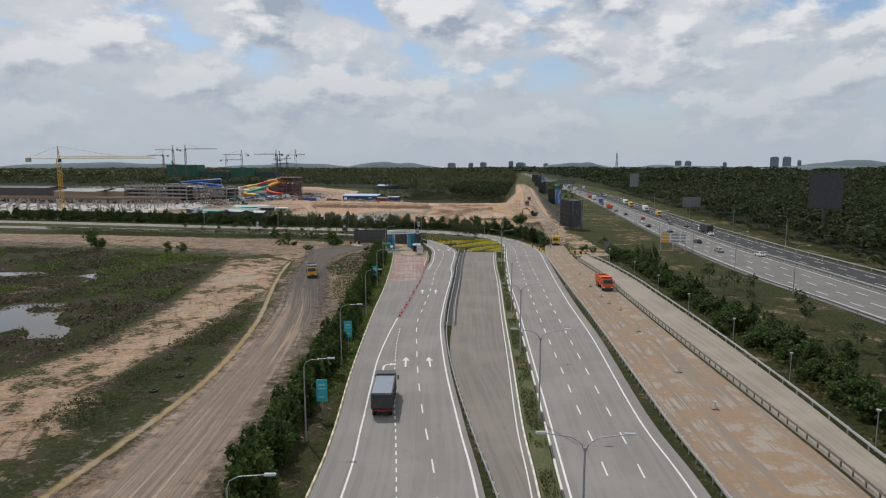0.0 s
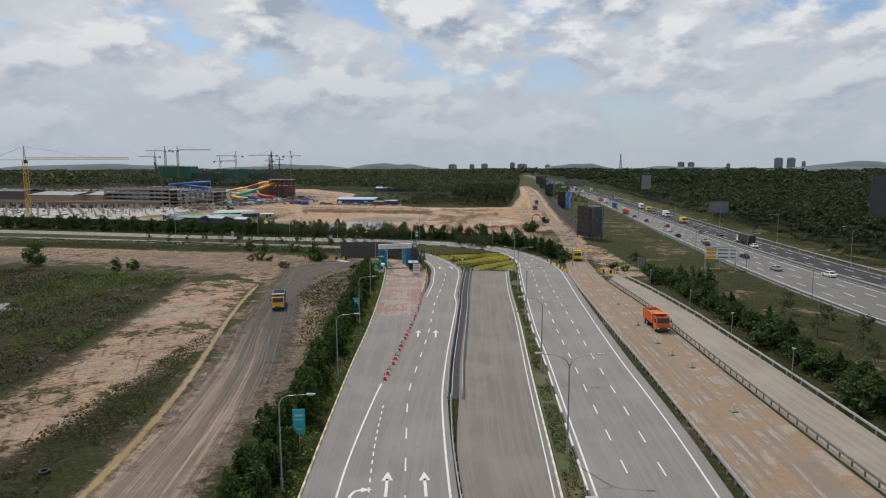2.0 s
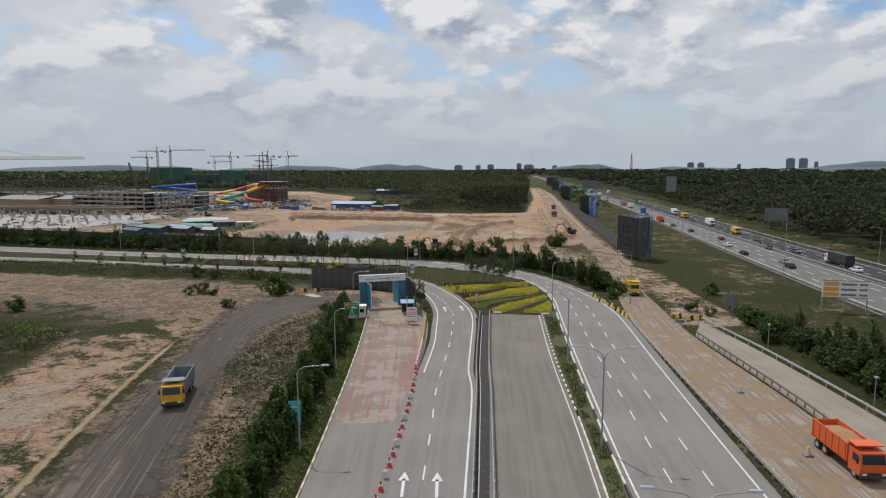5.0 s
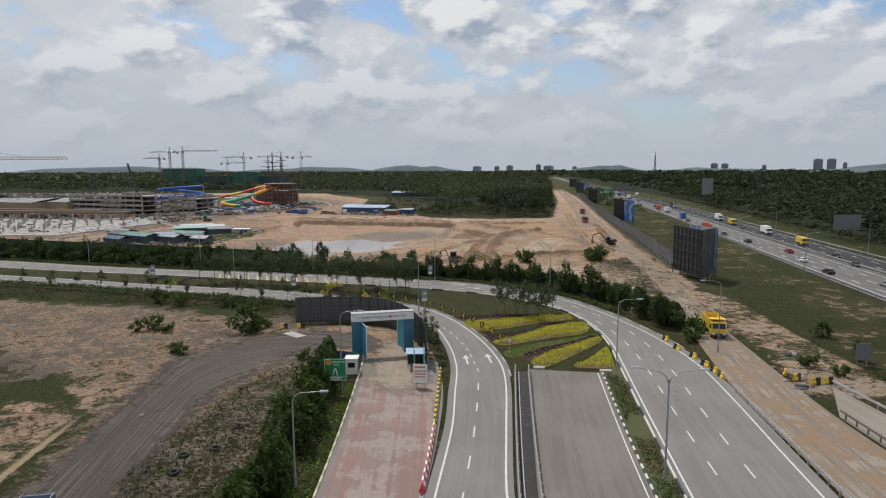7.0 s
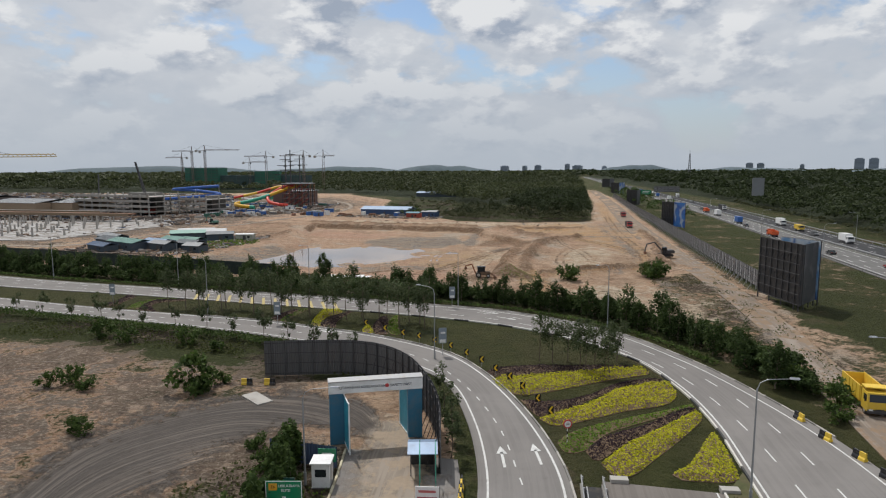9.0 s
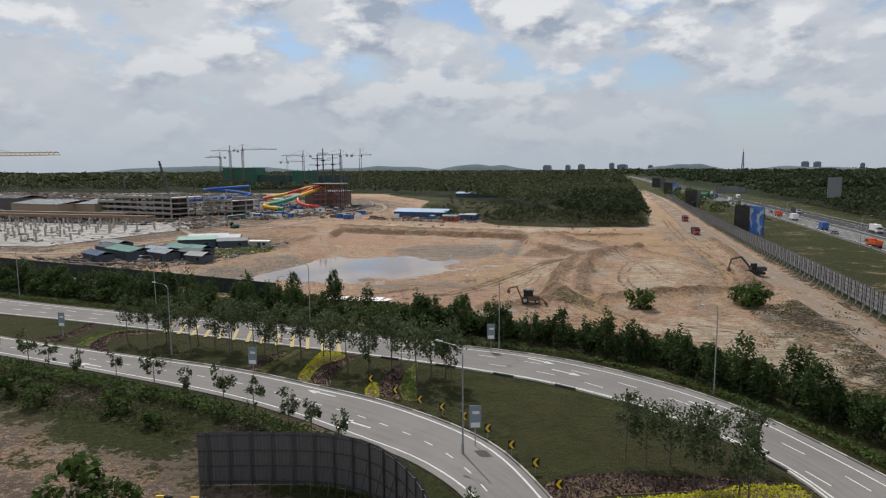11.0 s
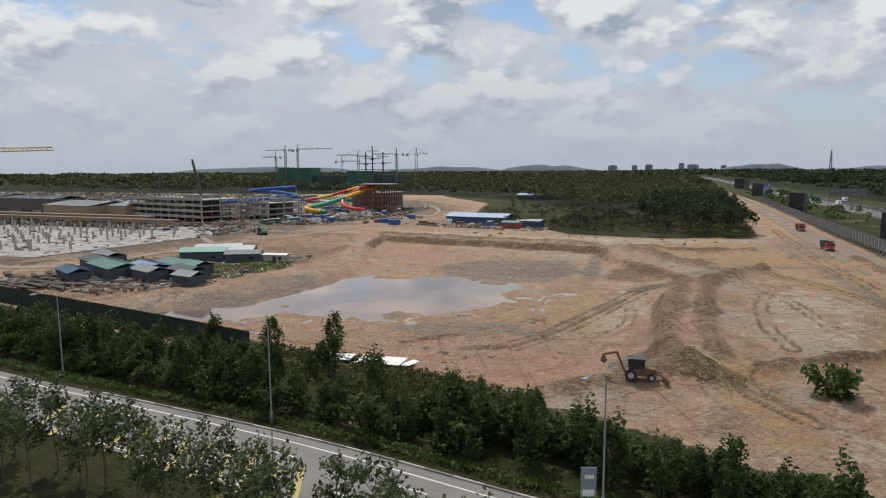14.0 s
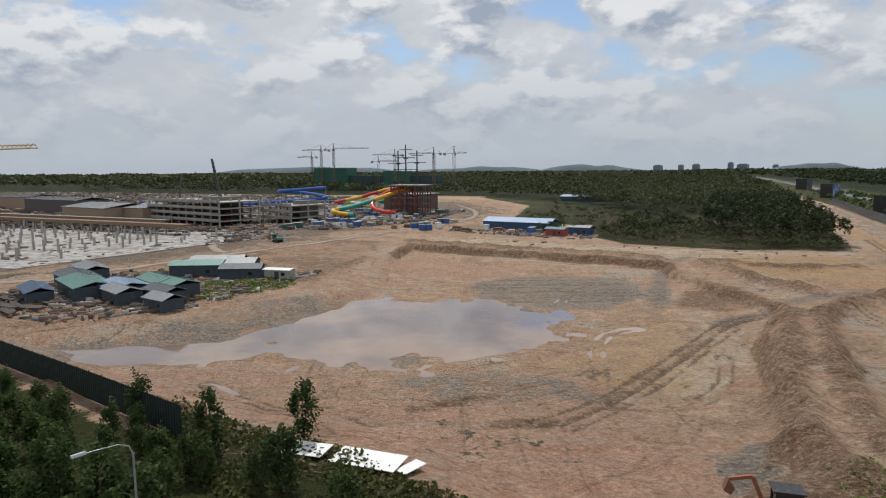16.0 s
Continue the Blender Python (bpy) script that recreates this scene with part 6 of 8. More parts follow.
def sheet_fence(line, tall, step, mat, label, side=1, group=""):
    """A hoarding of ribbed sheets on posts and rails."""
    f = thing("fence", label, "fence", group)
    n = 10
    sheet = None
    pts = along(line, step)
    for i, (x, y, a) in enumerate(pts):
        if sheet is None:
            m = Mesh()
            k = 12
            vs = [(step * (j / k - 0.5), 0.035 * (1 if j % 2 else -1), z) for z in (0.05, tall) for j in range(k + 1)]
            vs += [(p[0], p[1] + 0.02, p[2]) for p in vs]
            fs = [(j, j + 1, k + 2 + j, k + 1 + j) for j in range(k)] + [(2 * k + 3 + j, 2 * k + 2 + j, 3 * k + 3 + j, 3 * k + 4 + j) for j in range(k)]
            sheet = m.add(vs, fs).data("panel", mat)
            post = Mesh().box(-0.06, side * 0.14 - 0.06, -0.2, 0.06, side * 0.14 + 0.06, tall + 0.05).bar((0, side * 0.2, tall * 0.7), (0, side * 1.5, 0), 0.06).data("post", DARK_STEEL)
            rail = Mesh()
            for z in np.linspace(0.4, tall - 0.3, 4):
                rail.box(-step / 2, side * 0.08 - 0.03, z - 0.05, step / 2, side * 0.08 + 0.03, z + 0.05)
            rail = rail.data("rail", DARK_STEEL)
        for me, nm in ((sheet, "panel"), (post, "post"), (rail, "rail")):
            ob = part(nm, me, mat, f)
            ob.matrix_basis = pose(x, y, 0, 0, 0, a)


sheet_fence(spline([(-64.9, 230.5), (-60.1, 232), (-54.5, 233.2), (-49.5, 232.2), (-44.5, 228.0), (-40, 220.5), (-37.2, 213.5), (-35.6, 207)], 1), 5.0, 1.9, FENCE_GREY, "curved tall grey ribbed steel hoarding", -1)
sheet_fence(spline([(-300, 334), (-215, 322), (-158, 313.2), (-133, 309.4), (-120, 307.3), (-103, 304.3)], 3), 3.6, 3.0, FENCE_BLACKGREEN, "long dark green sheet hoarding round the site")
sheet_fence(spline([(-52, 207.3), (-46.4, 207.0)], 1), 2.2, 1.8, plain("blue_grey_sheet", (0.06, 0.09, 0.16), 0.6), "low blue-grey sheet fence by the gate")


def lattice_fence(line, tall, step):
    """The back of a roadside display fence: pale panels in a steel grid with posts."""
    f = thing("fence", "long pale panelled display fence in a steel grid", "fence")
    p = Mesh().box(-step / 2, 0.05, 0.8, step / 2, 0.12, tall).data("panel", FENCE_PALE)
    g = Mesh()
    for z in np.linspace(0.8, tall, 5):
        g.box(-step / 2, -0.06, z - 0.05, step / 2, 0.04, z + 0.05)
    for x in (-step / 4, step / 4):
        g.box(x - 0.04, -0.061, 0.75, x + 0.04, 0.041, tall + 0.05)
    g = g.data("grid", DARK_STEEL)
    q = Mesh().box(-0.09, -0.10, -0.2, 0.09, 0.08, tall + 0.1).bar((0, -0.1, tall * 0.75), (0, -1.8, 0), 0.1).data("post", GALV)
    for x, y, a in along(line, step):
        for nm, me in (("panel", p), ("grid", g), ("post", q)):
            part(nm, me, GALV, f).matrix_basis = pose(x, y, 0, 0, 0, a)


lattice_fence(spline([(7.0, 800), (9.5, 620), (11.5, 540), (14, 440), (15.8, 376), (16.6, 340), (17.2, 312)], 4), 4.6, 4.0)


def billboard(corners, z0, z1, faces, label, group="display boards"):
    """A big V of display panels on a steel lattice."""
    b = thing("billboard", label, "billboard", group)
    for (p, q), mat, open_back in zip(zip(corners, corners[1:]), faces, (True, False)):
        p, q = Vector((*p, 0)), Vector((*q, 0))
        d = (q - p).length
        m = pose(p.x, p.y, 0, 0, 0, math.degrees(math.atan2((q - p).y, (q - p).x)))
        part("panel", Mesh().box(0, 0.12, z0, d, 0.3, z1, m), mat, b)
        g = Mesh()
        if open_back:
            for i in range(8):
                x = d * i / 7
                g.box(x - 0.09, -0.1, 0 if i % 2 == 0 else z0, x + 0.09, 0.1, z1, m)
            for k in range(7):
                z = z0 + (z1 - z0) * k / 6
                g.box(0, -0.14, z - 0.08, d, 0.0, z + 0.08, m)
            for i in range(7):
                for k in range(0, 6, 2):
                    za, zb = z0 + (z1 - z0) * k / 6, z0 + (z1 - z0) * (k + 1) / 6
                    g.bar(m @ Vector((d * i / 7, -0.05, za)), m @ Vector((d * (i + 1) / 7, -0.05, zb)), 0.09)
        else:
            for i in range(4):
                g.box(d * i / 3 - 0.1, 0.3, 0, d * i / 3 + 0.1, 0.5, z1, m)
        part("lattice", g, DARK_STEEL, b)
    return b


def image_panel(name, a, b, c):
    """A printed board: soft blocks of colour."""
    n = Nodes(name)
    v = n.t.nodes.new("ShaderNodeTexVoronoi")
    n.put(v.inputs["Vector"], n.scaled(n.co.outputs["Object"], (0.3, 0.3, 0.25)))
    v.inputs["Scale"].default_value = 1.0
    f = n.noise(0.25, 3)
    col = n.mix(n.ramp(f, 0.40, 0.6), a, b)
    col = n.mix(n.ramp(v.outputs["Distance"], 0.55, 0.75), col, c)
    return n.done(n.bsdf(col, 0.5))


PIC_BLUE = image_panel("print_blue", (0.02, 0.07, 0.26), (0.03, 0.14, 0.40), (0.30, 0.34, 0.40))
PIC_DARK = image_panel("print_dark", (0.03, 0.035, 0.04), (0.05, 0.05, 0.055), (0.09, 0.09, 0.10))
PIC_SKY = image_panel("print_sky", (0.12, 0.26, 0.45), (0.45, 0.50, 0.55), (0.05, 0.12, 0.30))
billboard([(15.3, 303), (19.3, 288), (24.3, 295)], 1.2, 13.4, (BLACK, PIC_DARK), "tall black display board on an open steel lattice")
billboard([(24.8, 295.4), (19.7, 303.5)], 1.2, 13.4, (PIC_SKY,), "display board with a blue sky print")
billboard([(14.6, 474), (19.2, 468), (23.0, 460)], 1.2, 12.6, (BLACK, PIC_BLUE), "tall display board with a blue print")
billboard([(10.4, 660), (17, 650), (20.5, 660)], 1.2, 12.4, (BLACK, PIC_DARK), "smaller dark display board along the fence")
billboard([(9, 905), (17, 890), (24, 905)], 1, 13, (BLACK, PIC_BLUE), "far display board beside the highway")
billboard([(6, 1150), (16, 1130), (24, 1150)], 1, 14, (BLACK, PIC_DARK), "tall dark display board beside the highway")
billboard([(28, 640), (46, 640)], 11.5, 15.5, (FENCE_PALE,), "wide pale board on posts beside the highway")


def pylon_board(x, y, z0, z1, w, turn, mat, label):
    b = thing("billboard", label, "billboard", "pylon boards", pose(x, y, 0, 0, 0, turn))
    part("panel", Mesh().box(-w / 2, -0.25, z0, w / 2, 0.25, z1), mat, b)
    part("pole", Mesh().tube([(0, 0.6, -0.3), (0, 0.6, z1 - 1)], 0.55, 10), DARK_STEEL, b)
    g = Mesh()
    for i in range(6):
        g.box(-w / 2 + w * i / 5 - 0.08, 0.25, z0, -w / 2 + w * i / 5 + 0.08, 0.45, z1)
    part("frame", g, DARK_STEEL, b)


pylon_board(111, 687, 7, 21.2, 9, 8, plain("grey_board", (0.20, 0.21, 0.22), 0.6), "plain grey pylon board above the trees")
pylon_board(117.5, 268, 12.1, 26.4, 11.5, -20, plain("slate_board", (0.055, 0.058, 0.065), 0.6), "huge dark pylon board above the trees")


def road_sign_board():
    s = thing("road_sign", "wide white road sign with amber blocks beside the highway", "road sign", at=pose(45.2, 221.2, 0, 0, 0, -4))
    for x in (0.2, 4.2, 8.3):
        part("post", Mesh().box(x - 0.12, 0.15, -0.2, x + 0.12, 0.4, 6.2), GALV, s)
    part("panel", Mesh().box(0, 0, 3.0, 8.5, 0.14, 6.4), WHITE, s)
    for i in range(3):
        z = 3.25 + i * 1.06
        part("amber_block", Mesh().box(0.25, -0.05, z, 3.0, -0.01, z + 0.75), AMBER, s)
        bars(s, [(3.4, 6.2, z + 0.12, 0.4), (6.7, 8.2, z + 0.12, 0.4)], plain("sign_grey", (0.16, 0.17, 0.18), 0.6), -0.01)
    part("frame", Mesh().box(-0.06, -0.06, 2.94, 8.56, 0.1, 3.02).box(-0.06, -0.06, 6.38, 8.56, 0.1, 6.46), DARK_STEEL, s)


road_sign_board()


def post_sign(x, y, turn, w, z0, z1, mat, label, rows=(), ink=None, words=(), legs=2, name="road_sign", group=""):
    s = thing(name, label, "sign", group, pose(x, y, 0, 0, 0, turn))
    for lx in ((-w * 0.3, w * 0.3) if legs == 2 else (0.0,)):
        part("post", Mesh().tube([(lx, 0.1, -0.2), (lx, 0.1, z1 - 0.1)], 0.055, 8), POLE, s)
    part("panel", Mesh().box(-w / 2, -0.03, z0, w / 2, 0.03, z1), mat, s)
    if rows:
        bars(s, rows, ink or WHITE, -0.035)
    for text, size, tx, tz in words:
        lettering(text, size, WHITE, s, tx, -0.045, tz)
    return s


g = post_sign(-45.3, 195.4, 12, 2.8, 1.9, 4.75, SIGN_GREEN, "green highway direction sign on two posts", [(-0.9, 0.9, 2.2, 0.14), (-0.6, 0.6, 1.98, 0.12)], None, [("LEBUHRAYA", 0.30, 0.42, 4.35), ("ELITE", 0.30, 0.15, 3.98)])
part("badge", Mesh().box(-1.15, -0.06, 4.0, -0.5, -0.03, 4.55), AMBER, g, "amber route badge")
lettering("E6", 0.32, CAR_BLACK, g, -0.82, -0.07, 4.28)
part("emblem", Mesh().bar((-0.3, -0.05, 2.6), (-0.05, -0.05, 3.5), 0.12).bar((0.3, -0.05, 2.6), (0.05, -0.05, 3.5), 0.12), WHITE, g)
part("border", Mesh().box(-1.4, -0.04, 1.9, 1.4, -0.032, 1.96).box(-1.4, -0.04, 4.69, 1.4, -0.032, 4.75).box(-1.4, -0.04, 1.9, -1.34, -0.032, 4.75).box(1.34, -0.04, 1.9, 1.4, -0.032, 4.75).box(-1.4, -0.04, 2.42, 1.4, -0.032, 2.46), WHITE, g)
post_sign(-46.4, 206.2, 10, 1.7, 1.0, 2.3, SIGN_GREEN, "small green sign on two posts", [(-0.5, 0.5, 1.7, 0.2), (-0.6, 0.6, 1.3, 0.15)])
post_sign(-47.3, 199.5, 10, 1.6, 0.8, 2.7, SIGN_DARK, "dark green notice board on two posts", [(-0.4, 0.4, 2.3, 0.12), (-0.4, 0.4, 2.0, 0.12), (-0.5, 0.5, 1.7, 0.12), (-0.4, 0.4, 1.4, 0.12)])
post_sign(-35.0, 199.5, 8, 1.9, 0.7, 3.3, WHITE, "white notice board with red lines of writing", [(-0.7, 0.7, 2.8, 0.2), (-0.8, 0.8, 2.3, 0.14), (-0.8, 0.8, 1.9, 0.14), (-0.7, 0.7, 1.5, 0.14)], plain("faded_red", (0.45, 0.12, 0.12), 0.6))
for x, y in ((-23.2, 66.5), (-28.0, 93.4), (-37.2, 147.5)):
    post_sign(x, y, 12, 1.25, 2.1, 4.75, CYAN, "teal roadside banner panel on a pole", [(-0.4, 0.4, 4.0, 0.22), (-0.45, 0.45, 3.6, 0.12), (-0.4, 0.3, 2.6, 0.12)], plain("pale_teal", (0.30, 0.52, 0.55), 0.6), (), 1, "banner_sign", "roadside banners")
for x, y, a in ((-43.8, 244.6, 20), (-77.7, 256.9, 10), (-121, 266.5, 8), (-49.2, 277.8, 20)):
    post_sign(x, y, a, 1.2, 2.0, 4.4, plain("print_grey", (0.20, 0.24, 0.28), 0.5), "grey printed banner panel on a pole", [(-0.45, 0.45, 2.1, 0.5), (-0.3, 0.4, 3.5, 0.3)], WHITE, (), 1, "banner_sign", "island banners")
sp = thing("speed_sign", "round red and white speed sign on a striped pole", "road sign", at=pose(-24.4, 216.8, 0, 0, 0, 20))
for i in range(7):
    part("pole_band", Mesh().tube([(0, 0.06, i * 0.3), (0, 0.06, i * 0.3 + 0.3)], 0.045, 8), WHITE if i % 2 else CAR_BLACK, sp)
part("disc", Mesh().tube([(0, -0.02, 2.3), (0, 0.02, 2.3)], 0.48, 20), RED, sp)
part("face", Mesh().tube([(0, -0.035, 2.3), (0, -0.02, 2.3)], 0.34, 20), WHITE, sp)
lettering("60", 0.32, CAR_BLACK, sp, 0, -0.045, 2.3)
post_sign(27.2, 219.5, 12, 2.2, 0.9, 3.4, plain("sign_back", (0.16, 0.17, 0.18), 0.6), "back of a grey road sign in the grass")
post_sign(98, 395, 10, 11, 4.5, 10.5, plain("sign_back", (0.16, 0.17, 0.18), 0.6), "back of a wide grey highway sign")
post_sign(34, 760, -5, 9, 5, 9, SIGN_GREEN, "green overhead highway sign", [(-3, 3, 7.5, 0.5), (-3, 2, 6.2, 0.5)])

chev = thing("chevron_sign", "black and yellow curve chevron board on a short post", "road sign", "curve chevrons")
part("post", Mesh().tube([(0, 0.05, -0.2), (0, 0.05, 1.5)], 0.04, 6), POLE, chev)
part("panel", Mesh().box(-0.36, -0.02, 0.65, 0.36, 0.02, 1.6), CAR_BLACK, chev)
part("arrow", Mesh().add([(0.04, -0.03, 1.56), (0.30, -0.03, 1.56), (-0.02, -0.03, 1.125), (-0.30, -0.03, 1.125), (0.30, -0.03, 0.69), (0.04, -0.03, 0.69)], ((0, 3, 2, 1), (3, 5, 4, 2))), plain("chevron_yellow", (0.75, 0.50, 0.03), 0.5), chev, "yellow chevron")
C_SPOTS = [(-61.0, 258.2), (-56.4, 255.1), (-52.5, 252.9), (-49.3, 251.4), (-46.2, 249.4), (-43.0, 246.9), (-39.9, 243.7), (-37.1, 240.6), (-34.6, 237.1), (-32.3, 234.1), (-30.3, 230.7), (-28.1, 226.8), (-26.4, 223.2)]
for i, (x, y) in enumerate(C_SPOTS):
    m = pose(x, y, 0, 0, 0, 5 + i * 2)
    if i == 0:
        chev.matrix_basis = m
    else:
        copy_thing(chev, m)

# ---- street lamps ----


def lamp_double():
    l = thing("street_lamp", "grey steel street lamp with two curved arms", "street lamp", "median lamps")
    part("pole", Mesh().tube([(0, 0, -0.2), (0, 0, 5), (0, 0, 10)], 0.11, 10, 0.07), POLE, l)
    part("base_box", Mesh().tube([(0, 0, -0.1), (0, 0, 1.3)], 0.15, 10), POLE, l)
    for s in (-1, 1):
        arm = part("arm", Mesh().tube([(0, 0, 9.6), (s * 0.25, 0, 10.3), (s * 0.9, 0, 10.75), (s * 2.7, 0, 11.0)], 0.05, 8, 0.035), POLE, l)
        part("lamp_head", Mesh().profile([(-0.14, 10.98), (0.14, 10.98), (0.10, 11.12), (-0.10, 11.12)], s * 2.6, s * 3.35), SILVER, arm, "flat pale lamp head")
    return l


def lamp_single(label, group, tall=9.0, reach=2.6):
    l = thing("street_lamp", label, "street lamp", group)
    part("pole", Mesh().tube([(0, 0, -0.2), (0, 0, tall * 0.5), (0, 0, tall - 0.8)], 0.10, 10, 0.06), POLE, l)
    part("base_box", Mesh().tube([(0, 0, -0.1), (0, 0, 1.2)], 0.14, 10), POLE, l)
    arm = part("arm", Mesh().tube([(0, 0, tall - 0.9), (0.2, 0, tall - 0.3), (0.8, 0, tall), (reach, 0, tall + 0.12)], 0.045, 8, 0.03), POLE, l)
    part("lamp_head", Mesh().profile([(-0.13, tall + 0.08), (0.13, tall + 0.08), (0.09, tall + 0.22), (-0.09, tall + 0.22)], reach - 0.1, reach + 0.65), SILVER, arm, "flat pale lamp head")
    return l


def set_out(proto, places):
    for i, (x, y, a) in enumerate(places):
        m = pose(x, y, 0, 0, 0, a)
        if i == 0:
            proto.matrix_basis = m
        else:
            copy_thing(proto, m)


set_out(lamp_double(), [(4.1, 41.2, 5), (1.6, 68.5, 5), (-0.9, 95.5, 4), (-3.0, 122.2, 4), (-5.3, 150.4, 3), (-7.4, 178.2, 3)])
set_out(lamp_single("grey steel street lamp with one arm beside the hedge", "hedge lamps", 9.0), [(-19.2, 36, 8), (-23.0, 60.5, 8), (-26.9, 86, 8), (-31.2, 116.5, 10), (-36.2, 146, 10), (-40.8, 172, 10), (-47.4, 203.5, 14)])
set_out(lamp_single("grey steel street lamp with one arm on the island", "island lamps", 11.0), [(-8.9, 208.5, 5), (-44.6, 242.6, 160), (-96, 263, 170)])
set_out(lamp_single("grey steel street lamp in front of the boundary trees", "boundary lamps", 11.5), [(-48.3, 279.6, 245), (-84.0, 284.6, 255), (-120, 287.5, 262), (-18.5, 267.5, 225), (-160, 291, 265), (8.0, 223, 190)])
set_out(lamp_single("tall grey highway lamp with one arm", "highway lamps", 11.0), [(60.5, 150, 10), (57, 180, 8), (54.5, 215, 6), (53, 262, 4), (52, 310, 3), (51.6, 372, 3), (51, 440, 2), (49, 540, 0), (93, 240, 185), (90, 290, 185), (86, 350, 183), (83, 430, 182)])
pl = thing("path_lamp", "short grey path lamp behind the guard rail", "path lamp", "path lamps")
part("pole", Mesh().tube([(0, 0, -0.2), (0, 0, 4.3)], 0.06, 8, 0.05), POLE, pl)
part("lamp_head", Mesh().tube([(0, 0, 4.25), (0, 0, 4.4), (0, 0, 4.5)], 0.16, 10, 0.26), GALV, pl)
set_out(pl, [(35.6, 66, 0), (34.9, 85.6, 0), (33.5, 104.5, 0), (31.2, 124, 0), (29.6, 145, 0), (27.6, 165, 0), (24.4, 190, 0)])

# ---- guard rails and barriers ----


def guard_rail(line, label, tall=0.78, gap=2.0, mat=None, post_mat=None):
    r = thing("guard_rail", label, "guard rail", "guard rails")
    beam = Mesh()
    prof = [(0.0, -0.16), (0.05, -0.10), (0.0, 0.0), (0.05, 0.10), (0.0, 0.16), (-0.03, 0.16), (0.02, 0.10), (-0.03, 0.0), (0.02, -0.10), (-0.03, -0.16)]
    n = len(prof)
    left = offset(line, 1.0) - line
    vs = [(p[0] + w[0] * a, p[1] + w[1] * a, tall + b) for p, w in zip(line, left) for a, b in prof]
    fs = [(i * n + j, i * n + (j + 1) % n, (i + 1) * n + (j + 1) % n, (i + 1) * n + j) for i in range(len(line) - 1) for j in range(n)]
    part("beam", beam.add(vs, fs), mat or GALV, r)
    pm = Mesh().box(-0.07, -0.16, -0.2, 0.07, -0.04, tall + 0.16).data("post", post_mat or GALV)
    for x, y, a in along(line, gap):
        part("post", pm, GALV, r).matrix_basis = pose(x, y, 0, 0, 0, a)


guard_rail(BAR_D, "galvanised guard rail beside the closed strip", 0.85, 2.0)
guard_rail(BAR_R, "dusty galvanised guard rail beside the dirt lane", 0.85, 2.0)
guard_rail(GUARD_I, "weathered guard rail with close posts", 0.85, 2.0, plain("rail_weathered", (0.17, 0.15, 0.125), 0.7, 0.2), plain("rail_post", (0.12, 0.11, 0.095), 0.8))
guard_rail(GUARD_J, "pale galvanised guard rail beside the path", 0.85, 4.0)
guard_rail(offset(HWY_E, 0.4)[8:60], "guard rail on the highway shoulder", 0.8, 8.0, plain("rail_dark", (0.10, 0.10, 0.10), 0.6), plain("rail_post", (0.12, 0.11, 0.095), 0.8))
guard_rail(offset(HWY_F, -0.4)[8:60], "guard rail on the far highway shoulder", 0.8, 8.0)
b_line = resample(offset(HWY_M, -0.8), 120)
strip("median_barrier", offset(b_line, 0.7), offset(b_line, -0.7), 0.16, plain("median_fill", (0.13, 0.13, 0.11), 0.9), "low concrete highway median", "median")
guard_rail(offset(HWY_M, -0.25)[6:70], "galvanised rail on the highway median", 0.85, 8.0, plain("rail_dark", (0.10, 0.10, 0.10), 0.6))
guard_rail(offset(HWY_M, -1.35)[6:70], "galvanised rail on the highway median", 0.85, 8.0)
# open drain between the carriageways, with a rail on each side
mid = (resample(DRAIN_L, 60) + resample(DRAIN_R, 60)) / 2
strip("drain", offset(mid, 0.95), offset(mid, -0.95), 0.02, plain("drain_dark", (0.030, 0.030, 0.032), 0.9), "dark open concrete drain between two rails", "drain", 0.3)
for side in (1, -1):
    strip("drain_wall", offset(mid, side * 0.95 + 0.1), offset(mid, side * 0.95 - 0.1), 0.32, CONC_DARK, "low concrete drain wall", "drain", 0.4)
guard_rail(offset(mid, 0.95), "guard rail on the drain wall", 1.0, 2.0)
guard_rail(offset(mid, -0.95), "guard rail on the drain wall", 1.0, 2.0)
lane_line(offset(mid, 0.42), 0.1, GALV, 0.05)


def kerb(line, colours, label, tall=0.16, step=1.0, wide=0.22):
    k = tagged(new("kerb"), label, "kerb", "", "structure")
    ms = [Mesh().profile([(-wide / 2, -0.1), (wide / 2, -0.1), (wide / 2, tall - 0.03), (wide / 2 - 0.03, tall), (-wide / 2 + 0.03, tall), (-wide / 2, tall - 0.03)], -step / 2 + 0.01, step / 2 - 0.01).data("kerb_stone", c) for c in colours]
    for i, (x, y, a) in enumerate(along(line, step)):
        part("kerb_stone", ms[i % len(ms)], colours[0], k).matrix_basis = pose(x, y, Z, 0, 0, a)


kerb(offset(KERB_L, 0.1)[KERB_L[:, 1] > 44], (KERB_BUFF, plain("kerb_dirty", (0.33, 0.29, 0.20), 0.85)), "buff painted kerb, worn and dirty", 0.16, 1.25)
kerb(offset(STRIP_R, -0.1)[(STRIP_R[:, 1] > 46) & (STRIP_R[:, 1] < 160)], (KERB_WHITE, plain("kerb_worn", (0.44, 0.42, 0.37), 0.85)), "worn white painted kerb of the median")
kerb(offset(STRIP_R, -0.1)[STRIP_R[:, 1] >= 160], (KERB_WHITE, KERB_BLACK), "black and white painted kerb")
kerb(offset(MED_R, 0.1)[(MED_R[:, 1] > 46) & (MED_R[:, 0] > -70)], (KERB_WHITE, KERB_WHITE, KERB_BLACK), "pale painted kerb of the island", 0.16, 3.0)
kerb(offset(LOOP_R, -0.1)[(LOOP_R[:, 1] > 206) & (LOOP_R[:, 0] > -100)], (CONCRETE, CONC_DARK), "plain concrete kerb of the island", 0.16, 3.0)
